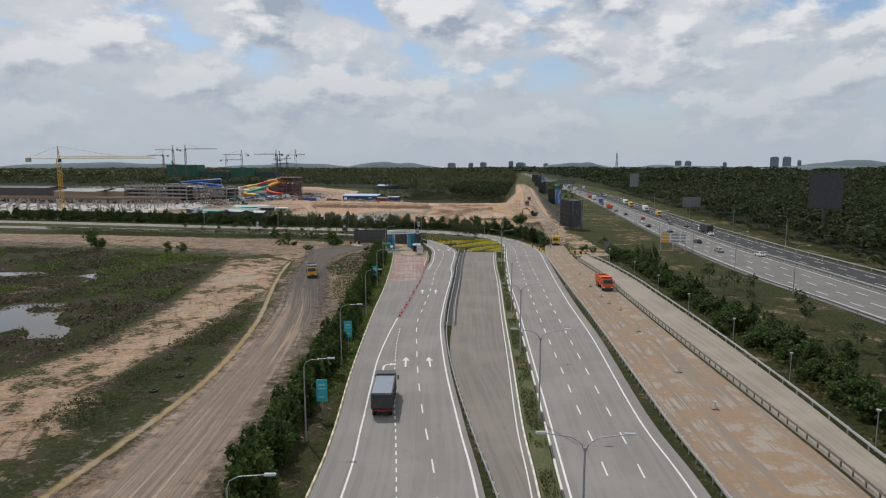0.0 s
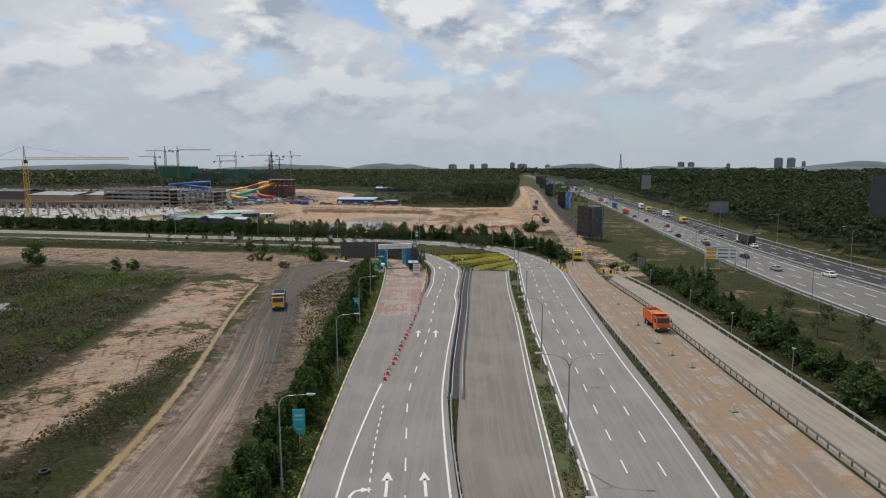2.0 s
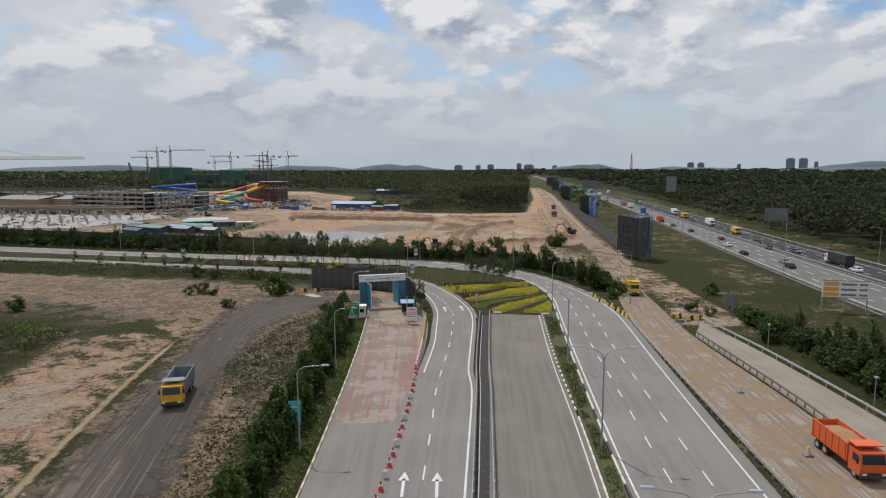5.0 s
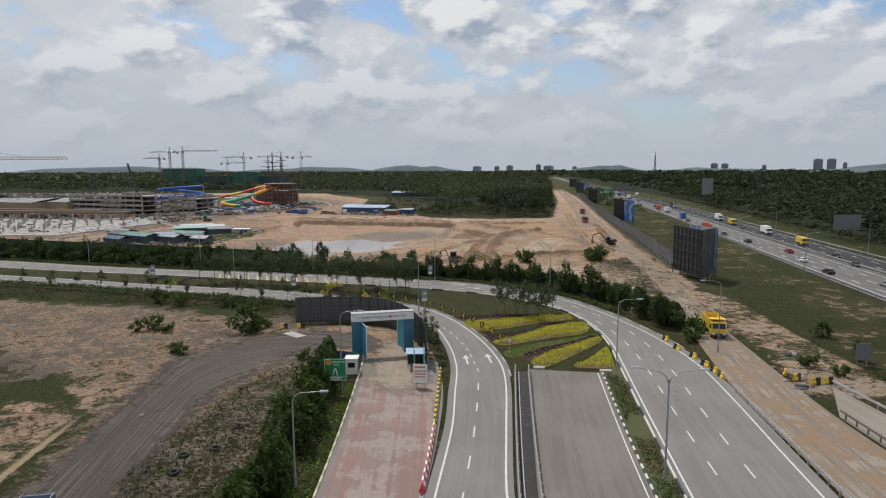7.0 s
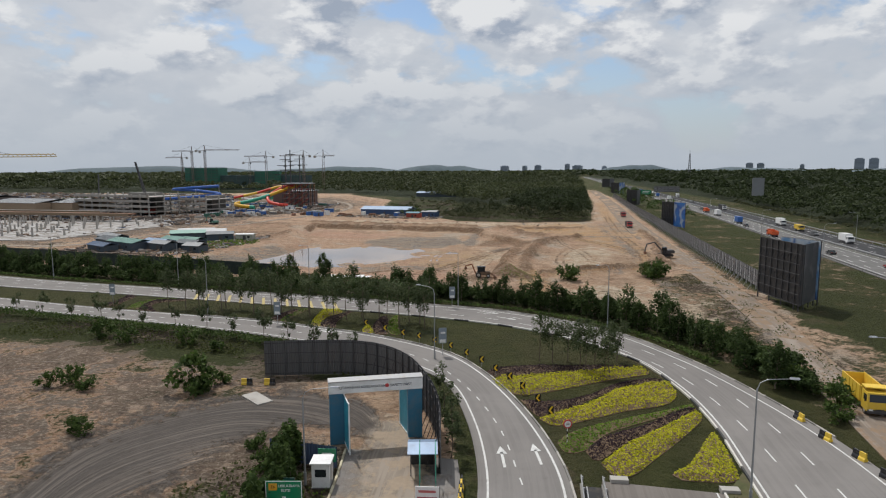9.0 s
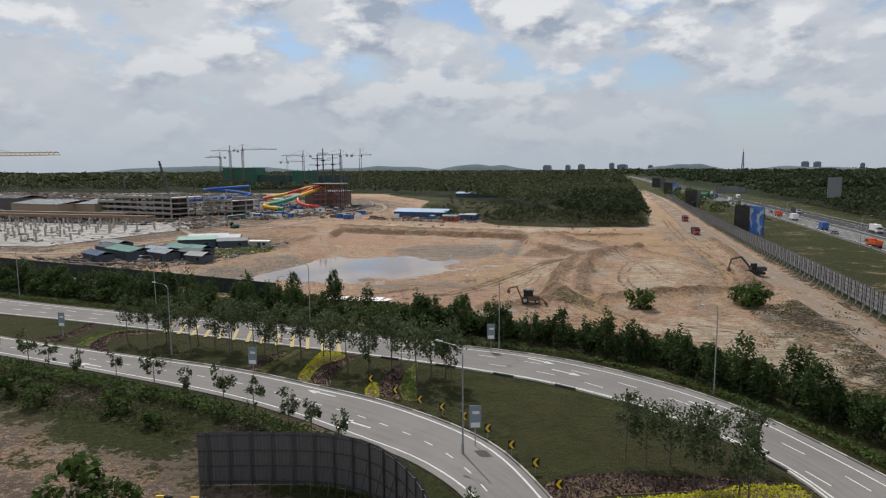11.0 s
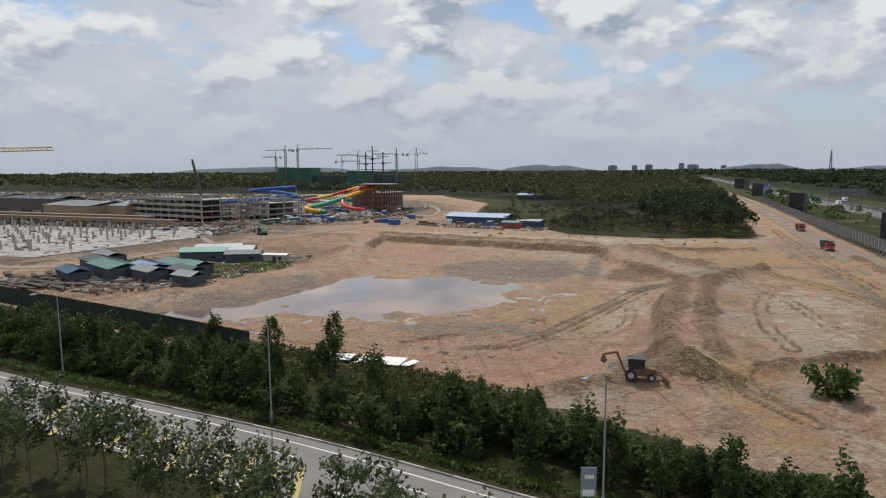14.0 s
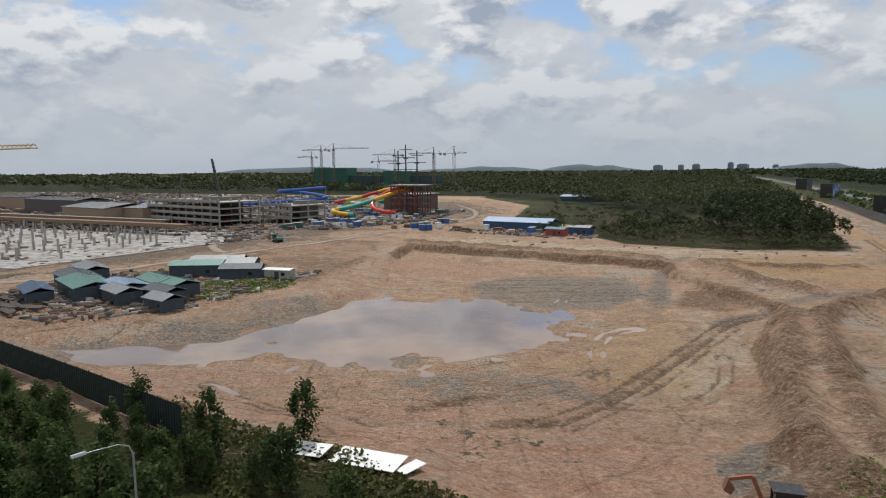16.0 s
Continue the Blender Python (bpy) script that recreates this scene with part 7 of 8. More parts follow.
kerb(offset(OUT_R, -0.1)[(OUT_R[:, 1] > 224) & (OUT_R[:, 0] > -110)], (CONCRETE, CONC_DARK), "plain concrete kerb of the outer loop", 0.16, 3.0)
# raised brick-red edge of the ditch, left of the haul road
DITCH = spline([(-41.8, 40), (-42.3, 66), (-44.2, 83), (-49.7, 107), (-54.7, 123), (-61.4, 143), (-68, 165), (-73.5, 186)])
strip("ditch_edge", offset(DITCH, 0.9), offset(DITCH, -0.9), 0.10, OCHRE, "broken ochre earth edge along the ditch", "kerb", 0, 6, height)

# ---- cones, barriers and small things on the road ----
cone = thing("traffic_cone", "red plastic traffic cone with a pale band", "traffic cone", "lane cones")
part("body", Mesh().tube([(0, 0, 0.03), (0, 0, 0.42), (0, 0, 0.95)], 0.26, 12, 0.06), RED, cone)
part("base", Mesh().box(-0.32, -0.32, 0, 0.32, 0.32, 0.06), RED, cone)
part("band", Mesh().tube([(0, 0, 0.45), (0, 0, 0.62)], 0.19, 12, 0.15), WHITE, cone)
white_cone = thing("traffic_cone", "white plastic traffic barrel between red cones", "traffic cone", "lane barrels")
part("body", Mesh().tube([(0, 0, 0.02), (0, 0, 0.35), (0, 0, 0.7)], 0.26, 12, 0.22), KERB_WHITE, white_cone)
part("cap", Mesh().tube([(0, 0, 0.7), (0, 0, 0.78)], 0.2, 12, 0.12), GALV, white_cone)
CONES = spline([(-24.4, 116.2), (-24.8, 124), (-25.6, 134.8), (-26.3, 146), (-27.5, 160), (-28.9, 172)])
cpts = along(CONES, 2.3)
set_out(cone, [(x, y, 0) for x, y, _ in cpts[0::3]] + [(x, y, 20) for x, y, _ in cpts[1::3]])
for o in list(scene.objects):
    if o.name.startswith("traffic_cone"):
        o.location.z = Z
set_out(white_cone, [(x, y, 0) for x, y, _ in cpts[2::3]])
for o in list(scene.objects):
    if o.name.startswith("traffic_cone"):
        o.location.z = Z


def water_barrier(mat_a, mat_b, label, group):
    b = thing("road_barrier", label, "road barrier", group)
    prof = [(-0.25, 0), (0.25, 0), (0.22, 0.25), (0.10, 0.4), (0.08, 0.85), (-0.08, 0.85), (-0.10, 0.4), (-0.22, 0.25)]
    part("body", Mesh().profile(prof, -0.72, 0.0), mat_a, b)
    part("block", Mesh().profile(prof, 0.004, 0.72), mat_b, b)
    return b


BARR = spline([(-29.2, 173.5), (-30.2, 183), (-31.6, 193.5), (-33.6, 207)])
bp = along(BARR, 1.55)
set_out(water_barrier(RED, WHITE, "red and white plastic road barrier", "red barriers"), [(x, y, a) for x, y, a in bp[:9]])
set_out(water_barrier(YELLOW, CAR_BLACK, "yellow and black concrete road barrier", "yellow barriers"), [(x, y, a) for x, y, a in bp[9:]] + [(4.4, 215.4, 120), (5.0, 212.6, 110), (5.4, 210.3, 100), (3.6, 219.4, 115), (2.0, 223.6, 115), (1.1, 228.8, 110), (17.2, 209.8, 20), (19.0, 210.4, 20), (15.4, 211.2, 40), (14.6, 213.5, 80), (-66.5, 226.6, 10), (-63.5, 227.2, 10)])
dirt_cone = thing("marker_block", "worn concrete marker block with a dark foot", "marker", "dirt lane markers")
part("block", Mesh().tube([(0, 0, 0.12), (0, 0, 0.5), (0, 0, 0.95)], 0.24, 8, 0.12), KERB_BUFF, dirt_cone)
part("foot", Mesh().box(-0.4, -0.4, 0, 0.4, 0.4, 0.14), CONC_DARK, dirt_cone)
set_out(dirt_cone, [(22.6, 75.5, 0), (21.4, 88.9, 30), (19.6, 110.8, 10), (17.3, 133.4, 0), (16.4, 140, 40), (15.2, 152, 0), (18.8, 127.5, 20), (14.2, 170, 0)])
for o in list(scene.objects):
    if o.name.startswith(("road_barrier", "marker_block")):
        o.location.z = 0.08 if o.location.x > 6 else (Z if o.location.x > -40 else 0.0)
tyre = thing("tyre", "old tyre lying in rough grass", "tyre", "dumped tyres")
ring = []
for k in range(16):
    a = k * math.pi / 8
    ring.append((0.42 * math.cos(a), 0.42 * math.sin(a), 0.14))
part("tread", Mesh().tube(ring + ring[:1], 0.15, 8), RUBBER, tyre)
set_out(tyre, [(-47.9, 72.2, 0), (-47.7, 78, 0), (-51, 86.2, 0), (-53.4, 172.5, 0), (-54.6, 176, 0), (-52.6, 183.6, 0), (-52.2, 178, 0)])

# ---- guard house and shelters at the gate ----
k = thing("guard_booth", "small white guard booth with a flat roof", "guard booth", at=pose(-45.9, 203.9, 0, 0, 0, 12))
part("body", Mesh().box(-0.8, -0.8, 0.1, 0.8, 0.8, 2.3), WHITE, k)
part("roof", Mesh().box(-0.95, -0.95, 2.3, 0.95, 0.95, 2.42), WHITE, k)
part("window", Mesh().box(-0.5, -0.83, 1.1, 0.5, -0.8, 1.8), GLASS, k)
part("door", Mesh().box(0.8, -0.4, 0.1, 0.83, 0.35, 2.0), GALV, k)
part("base", Mesh().box(-0.85, -0.85, 0, 0.85, 0.85, 0.1), CONC_DARK, k)
k = thing("shelter", "blue-roofed open shelter beside the gate", "shelter", at=pose(-37.6, 208.2, 0.1, 0, 0, 14))
for x, y in ((-1.1, -1.2), (1.1, -1.2), (-1.1, 1.2), (1.1, 1.2)):
    part("post", Mesh().box(x - 0.05, y - 0.05, 0, x + 0.05, y + 0.05, 2.4), DARK_STEEL, k)
part("roof", Mesh().profile([(-1.6, 2.3), (0, 2.75), (1.6, 2.3), (1.6, 2.36), (0, 2.82), (-1.6, 2.36)], -1.4, 1.4), BLUE_ROOF, k)
part("wall", Mesh().box(-1.1, 1.1, 0, 1.1, 1.18, 2.3).box(1.04, -1.2, 0, 1.1, 1.1, 1.4), BLACK, k)
k = thing("crate", "red wooden crate beside the lane", "crate", at=pose(-35.8, 201.8, Z, 0, 0, 15))
part("box", Mesh().box(-0.6, -0.5, 0, 0.6, 0.5, 0.8), RED, k)
part("lid", Mesh().box(-0.65, -0.55, 0.8, 0.65, 0.55, 0.88), RUST, k)
k = thing("scaffold", "green painted scaffold frame at the gate", "scaffold", at=pose(-36.2, 204.5, 0, 0, 0, 14))
fr = Mesh()
for x in (-0.7, 0.7):
    for y in (-1.5, 1.5):
        fr.bar((x, y, 0), (x, y, 4.2), 0.07)
    for z in (1.4, 2.8, 4.1):
        fr.bar((x, -1.5, z), (x, 1.5, z), 0.06)
    fr.bar((x, -1.5, 1.4), (x, 1.5, 2.8), 0.05)
part("frame", fr, plain("scaffold_green", (0.03, 0.24, 0.17), 0.6), k)
k = thing("drain_cover", "pale concrete slab lying on the haul road", "slab", at=pose(-62.5, 222.0, 0.06, 0, 0, -35))
part("slab", Mesh().box(-2.2, -1.0, 0, 2.2, 1.0, 0.12), CONCRETE, k)
for x, y in ((-19.6, 209.9), (-10.2, 210.0)):
    k = thing("concrete_block", "low concrete block at the end of the strip", "block", "strip end blocks", pose(x, y, 0.05, 0, 0, 6))
    part("block", Mesh().box(-0.8, -0.4, 0, 0.8, 0.4, 0.4), CONCRETE, k)
r2 = np.random.default_rng(4)
for x, y, w, d, a in ((-89.4, 307.2, 4.4, 2.6, 6), (-82.9, 307.9, 7.0, 3.1, 2), (-78.5, 308.2, 1.4, 2.6, -20)):
    k = thing("roof_sheet", "white metal sheet lying by the clay pit", "sheet", "dumped sheets", pose(x, y, h1(x, y) + 0.35, 3, -2, a))
    part("sheet", Mesh().box(-w / 2, -d / 2, 0, w / 2, d / 2, 0.06), WHITE, k)
    part("batten", Mesh().box(-w / 2, -0.08, -0.5, w / 2, 0.08, 0), WOOD, k)

# ---- vehicles ----


def wheel(parent, x, y, r, w=0.24):
    t = part("wheel", Mesh().tube([(x - w / 2, y, r), (x + w / 2, y, r)], r, 16), RUBBER, parent)
    part("rim", Mesh().tube([(x - w / 2 - 0.01, y, r), (x + w / 2 + 0.01, y, r)], r * 0.55, 12), SILVER, t)


def car(paint, label, group="highway traffic"):
    """A saloon that drives along +y."""
    c = thing("car", label, "car", group)
    body = [(-2.15, 0.32), (2.1, 0.32), (2.2, 0.55), (2.1, 0.78), (1.15, 0.92), (-1.6, 0.95), (-2.15, 0.88), (-2.22, 0.6)]
    part("body", Mesh().profile(body, -0.86, 0.86), paint, c)
    part("cabin", Mesh().profile([(1.05, 0.90), (0.35, 1.40), (-0.95, 1.43), (-1.7, 0.93)], -0.72, 0.72), paint, c)
    part("windscreen", Mesh().add([(-0.66, 1.0, 0.95), (0.66, 1.0, 0.95), (0.6, 0.42, 1.37), (-0.6, 0.42, 1.37)], ((0, 1, 2, 3),)).add([(-0.66, 1.03, 0.96), (0.66, 1.03, 0.96), (0.6, 0.45, 1.39), (-0.6, 0.45, 1.39)], ((0, 1, 2, 3),)), GLASS, c)
    part("rear_window", Mesh().add([(-0.6, -1.04, 1.41), (0.6, -1.04, 1.41), (0.66, -1.66, 0.99), (-0.66, -1.66, 0.99)], ((0, 1, 2, 3),)), GLASS, c)
    for s in (-1, 1):
        part("side_window", Mesh().profile([(0.85, 0.96), (0.30, 1.34), (-0.9, 1.36), (-1.4, 0.97)], s * 0.725 - 0.005, s * 0.725 + 0.005), GLASS, c)
        part("tail_light", Mesh().box(s * 0.7 - 0.15, -2.23, 0.65, s * 0.7 + 0.15, -2.19, 0.82), CAR_RED, c)
        part("headlight", Mesh().box(s * 0.66 - 0.18, 2.1, 0.6, s * 0.66 + 0.18, 2.18, 0.74), WHITE, c)
        for y in (1.35, -1.35):
            wheel(c, s * 0.78, y, 0.32)
    return c


def lorry(cab, load, label, group="highway traffic", box=True, long=8.0, tall=3.4):
    """A lorry that drives along +y, with a closed body or an open tipper."""
    c = thing("lorry" if box else "tipper_truck", label, "truck", group)
    h = long / 2
    part("chassis", Mesh().box(-0.5, -h, 0.65, 0.5, h, 0.95), DARK_STEEL, c)
    part("cab", Mesh().profile([(h - 1.9, 0.6), (h, 0.6), (h, 1.7), (h - 0.25, 2.75), (h - 1.9, 2.8)], -1.2, 1.2), cab, c)
    part("windscreen", Mesh().add([(-1.05, h + 0.02, 1.75), (1.05, h + 0.02, 1.75), (1.0, h - 0.2, 2.6), (-1.0, h - 0.2, 2.6)], ((0, 1, 2, 3),)), GLASS, c)
    part("bumper", Mesh().box(-1.22, h - 0.1, 0.45, 1.22, h + 0.15, 0.85), DARK_STEEL, c)
    for s in (-1, 1):
        part("side_window", Mesh().box(s * 1.2 - 0.012, h - 1.3, 1.75, s * 1.2 + 0.012, h - 0.4, 2.45), GLASS, c)
        part("mirror", Mesh().box(s * 1.42 - 0.08, h - 0.25, 1.8, s * 1.42 + 0.08, h - 0.1, 2.4), CAR_BLACK, c)
        part("headlight", Mesh().box(s * 0.9 - 0.2, h + 0.15, 0.75, s * 0.9 + 0.2, h + 0.18, 0.95), WHITE, c)
        for y in (h - 1.0, -h + 1.0, -h + 2.35):
            wheel(c, s * 1.0, y, 0.5, 0.34)
    if box:
        part("cargo_box", Mesh().box(-1.25, -h, 1.0, 1.25, h - 2.05, tall), load, c)
    else:
        y0, y1, z0, z1 = -h, h - 2.05, 1.05, tall - 0.6
        bed = part("tipper_body", Mesh().box(-1.25, y0, z0, 1.25, y1, z0 + 0.12).box(-1.25, y0, z0, -1.15, y1, z1).box(1.15, y0, z0, 1.25, y1, z1).box(-1.15, y1 - 0.1, z0, 1.15, y1, z1 + 0.35).box(-1.15, y0, z0, 1.15, y0 + 0.1, z1 - 0.1).box(-1.25, y1, z1 + 0.25, 1.25, y1 + 1.3, z1 + 0.35), load, c)
        for s in (-1, 1):
            for y in np.linspace(y0 + 0.3, y1 - 0.3, 6):
                part("rib", Mesh().box(s * 1.25 - 0.05, y - 0.06, z0, s * 1.25 + 0.05, y + 0.06, z1), load, bed)
        part("tailboard_lights", Mesh().box(-1.1, y0 - 0.06, 0.85, 1.1, y0, 1.0), CAR_RED, c, "red and white tail strip")
    return c


def drive(proto, places, z=0.10):
    for i, (x, y, a) in enumerate(places):
        m = pose(x, y, z, 0, 0, a)
        if i == 0:
            proto.matrix_basis = m
        else:
            copy_thing(proto, m)


t1 = lorry(plain("charcoal_paint", (0.045, 0.046, 0.050), 0.4), plain("charcoal_paint", (0.045, 0.046, 0.050), 0.4), "charcoal tipper truck with a tarpaulin-covered load on the road", "works trucks", False, 8.2, 3.5)
part("tarpaulin", Mesh().profile([(-4.0, 2.75), (1.95, 2.80), (1.9, 3.02), (0, 3.10), (-2, 3.06), (-3.95, 2.95)], -1.14, 1.14), TARP, t1, "grey-blue tarpaulin over the load")
drive(t1, [(-17.0, 71.5, 8.5)], Z)
t2 = lorry(ORANGE, ORANGE, "orange-red tipper truck on the dirt lane", "works trucks", False, 8.2, 3.5)
part("load", Mesh().profile([(-4.0, 1.2), (1.9, 1.2), (1.2, 2.5), (-1, 2.75), (-3.4, 2.4)], -1.1, 1.1), SOIL_HEAP, t2, "heap of soil in the tipper")
drive(t2, [(18.3, 151, 186)], 0.08)
t3 = lorry(AMBER, TARP, "amber-cabbed tipper truck on the haul road", "works trucks", False, 8.2, 3.5)
drive(t3, [(-57.2, 158.5, 200)], 0.05)
t4 = lorry(YELLOW, YELLOW, "yellow tipper truck on the dirt track", "works trucks", False, 8.2, 3.5)
drive(t4, [(10.3, 235.5, 178)], 0.08)
t5 = lorry(RED, DARK_STEEL, "red tipper truck on the sandy track", "works trucks", False, 8.2, 3.5)
drive(t5, [(-1.0, 470, 184), (0.6, 540, 182)], 0.08)
drive(car(WHITE, "white saloon car on the highway"), [(76.3, 274, 2), (58.5, 330, 3), (74.6, 212, 7)])
drive(car(SILVER, "silver saloon car on the highway"), [(64.5, 221, 6), (62.7, 288, 3), (60, 520, 2)])
drive(car(CAR_BLACK, "black saloon car on the highway"), [(61, 279, 3), (72.3, 340, 182), (57, 307, 3), (70.5, 322, 182), (57.5, 382, 2), (64, 246, 5), (82, 300, 184)])
drive(car(CAR_GREY, "dark grey saloon car on the highway"), [(76, 314, 182), (55.8, 411, 2), (55.3, 484, 2), (73.5, 446, 182), (58, 620, 2), (56, 700, 2), (69, 720, 183)])
drive(car(CAR_RED, "dark red saloon car on the highway"), [(62.2, 352, 2), (58.5, 455, 2)])
l1 = lorry(WHITE, BLACK, "long lorry with a black covered body on the highway", "highway lorries", True, 12.0, 3.6)
drive(l1, [(77.5, 287, 4), (72.0, 620, 183)])
l2 = lorry(WHITE, WHITE, "white box lorry on the highway", "highway lorries", True, 8.0, 3.6)
drive(l2, [(75.2, 418, 182), (74, 495, 182), (57, 560, 2), (54.5, 760, 2), (70, 820, 183), (56, 900, 3)])
l3 = lorry(YELLOW, YELLOW, "yellow box van on the highway", "highway lorries", True, 6.0, 2.9)
drive(l3, [(75.3, 377, 182), (73.5, 466, 182)])
l4 = lorry(ORANGE, ORANGE, "orange tipper lorry on the highway", "highway lorries", False, 7.5, 3.2)
drive(l4, [(54.8, 438, 2), (56, 590, 2)])
l5 = lorry(WHITE, BLUE, "blue box lorry on the highway", "highway lorries", True, 8.0, 3.6)
drive(l5, [(56.3, 505, 2), (52, 830, 3), (47, 960, 3)])


def backhoe(at, label, bucket=1):
    b = thing("backhoe_loader", label, "digger", "diggers", at)
    part("body", Mesh().profile([(-1.6, 0.6), (1.8, 0.6), (2.2, 1.0), (2.1, 1.5), (0.9, 1.6), (-1.6, 1.3)], -0.7, 0.7), plain("digger_mud", (0.13, 0.085, 0.055), 0.8), b)
    cab = Mesh()
    for x in (-0.7, 0.7):
        for y in (-1.1, 0.7):
            cab.bar((x, y, 1.3), (x, y, 2.7), 0.1)
    part("cab_frame", cab, CAR_BLACK, b)
    part("cab_glass", Mesh().box(-0.66, -1.05, 1.35, 0.66, 0.65, 2.6), GLASS, b)
    part("cab_roof", Mesh().box(-0.85, -1.3, 2.66, 0.85, 0.9, 2.8), CAR_BLACK, b)
    for s in (-1, 1):
        wheel(b, s * 0.85, -0.9, 0.72, 0.42)
        wheel(b, s * 0.80, 1.6, 0.5, 0.34)
    part("boom", Mesh().bar((0, -1.6, 1.0), (0, -2.6, 3.4), 0.3).bar((0, -2.6, 3.4), (0, -4.2, 3.0), 0.25), plain("digger_orange", (0.26, 0.09, 0.04), 0.7), b)
    part("bucket", Mesh().profile([(-4.3, 3.1), (-4.6, 2.2), (-4.1, 1.9), (-3.8, 2.4)], -0.4, 0.4), RUST, b)
    part("loader_arm", Mesh().bar((-0.5, 1.0, 1.2), (-0.5, 3.0, 0.7), 0.16).bar((0.5, 1.0, 1.2), (0.5, 3.0, 0.7), 0.16), RUST, b)
    part("loader_bucket", Mesh().profile([(2.9, 0.9), (3.0, 0.2), (3.8, 0.1), (3.3, 0.6)], -1.15, 1.15), RUST, b)


backhoe(pose(-48.3, 311.4, h1(-48.3, 311.4) + 0.05, 0, 0, -80), "muddy orange backhoe loader on a soil heap")


def excavator(at, label, paint):
    b = thing("excavator", label, "digger", "diggers", at)
    for s in (-1, 1):
        part("track", Mesh().profile([(-2.0, 0.15), (-1.7, 0), (1.7, 0), (2.0, 0.15), (2.1, 0.5), (1.7, 0.85), (-1.7, 0.85), (-2.1, 0.5)], s * 1.1 - 0.3, s * 1.1 + 0.3), RUBBER, b)
    part("body", Mesh().profile([(-2.3, 1.0), (1.3, 1.0), (1.3, 1.9), (-2.0, 2.1), (-2.4, 1.7)], -1.3, 1.3), paint, b)
    part("cab", Mesh().profile([(0.1, 1.2), (1.5, 1.2), (1.4, 2.9), (0.1, 2.95)], -1.3, -0.3), GLASS, b)
    part("boom", Mesh().bar((0.3, 1.2, 1.6), (0.3, 3.6, 4.4), 0.4).bar((0.3, 3.6, 4.4), (0.3, 6.0, 3.8), 0.36), paint, b)
    part("dipper", Mesh().bar((0.3, 6.0, 3.9), (0.3, 6.6, 1.4), 0.3), paint, b)
    part("bucket", Mesh().profile([(6.3, 1.5), (6.9, 1.4), (6.7, 0.5), (6.0, 0.7)], -0.3, 0.9), RUST, b)


excavator(pose(-213.6, 449, 0, 0, 0, 70), "green excavator beside the site road", plain("digger_green", (0.05, 0.16, 0.12), 0.6))
excavator(pose(-405, 512, 0, 0, 0, -60), "orange excavator on the building site", ORANGE)
excavator(pose(-318, 478, 0, 0, 0, -120), "orange excavator beside the concrete frame", ORANGE)
excavator(pose(3.0, 362, h1(3, 362), 0, 0, 100), "dark excavator beside the display fence", DARK_STEEL)

# ---- the building site ----


def tower_crane(x, y, tall, jib, counter, turn, paint, label, group="tower cranes", fine=True):
    c = thing("tower_crane", label, "crane", group, pose(x, y, 0, 0, 0, turn))
    w = 0.9 if fine else 1.2
    t = 0.24 if fine else 0.36
    m = Mesh()
    for sx in (-w, w):
        for sy in (-w, w):
            m.bar((sx, sy, 0), (sx, sy, tall), t)
    n = int(tall / 3)
    for i in range(n):
        z0, z1 = tall * i / n, tall * (i + 1) / n
        s = 1 if i % 2 else -1
        m.bar((-w * s, -w, z0), (w * s, -w, z1), t * 0.6)
        m.bar((-w, w * s, z0), (-w, -w * s, z1), t * 0.6)
        m.bar((w, w * s, z0), (w, -w * s, z1), t * 0.6)
    part("mast", m, paint, c)
    j = Mesh()
    k = int(jib / 2.5)
    j.bar((0, -0.7, tall), (jib, -0.5, tall), t).bar((0, 0.7, tall), (jib, 0.5, tall), t).bar((0, 0, tall + 1.6), (jib, 0, tall + 0.9), t)
    for i in range(k):
        x0, x1 = jib * i / k, jib * (i + 1) / k
        j.bar((x0, -0.6, tall), ((x0 + x1) / 2, 0, tall + 1.4), t * 0.5).bar(((x0 + x1) / 2, 0, tall + 1.4), (x1, 0.6, tall), t * 0.5)
    part("jib", j, paint, c)
    part("counter_jib", Mesh().bar((0, -0.6, tall), (-counter, -0.6, tall), t).bar((0, 0.6, tall), (-counter, 0.6, tall), t).box(-counter, -0.6, tall - 0.1, 0, 0.6, tall + 0.1), paint, c)
    part("counterweight", Mesh().box(-counter, -0.8, tall - 2.2, -counter + 3.2, 0.8, tall + 0.6), CONCRETE, c)
    part("tower_head", Mesh().bar((-0.6, 0, tall), (0, 0, tall + 8), t * 1.3).bar((0.8, 0, tall), (0, 0, tall + 8), t * 1.3), paint, c)
    part("tie_rod", Mesh().bar((0, 0, tall + 8), (jib * 0.65, 0, tall + 1.3), t * 0.4), DARK_STEEL, c)
    part("tie_rod", Mesh().bar((0, 0, tall + 8), (-counter + 1, 0, tall + 0.3), t * 0.4), DARK_STEEL, c)
    part("cab", Mesh().box(0.8, -1.6, tall - 2.2, 2.4, -0.3, tall - 0.2), GLASS, c)


tower_crane(-309, 379, 34.3, 71, 25, -3, plain("crane_yellow", (0.50, 0.32, 0.05), 0.5), "yellow lattice tower crane with a long level jib")
CR = plain("crane_rust", (0.16, 0.12, 0.10), 0.6)
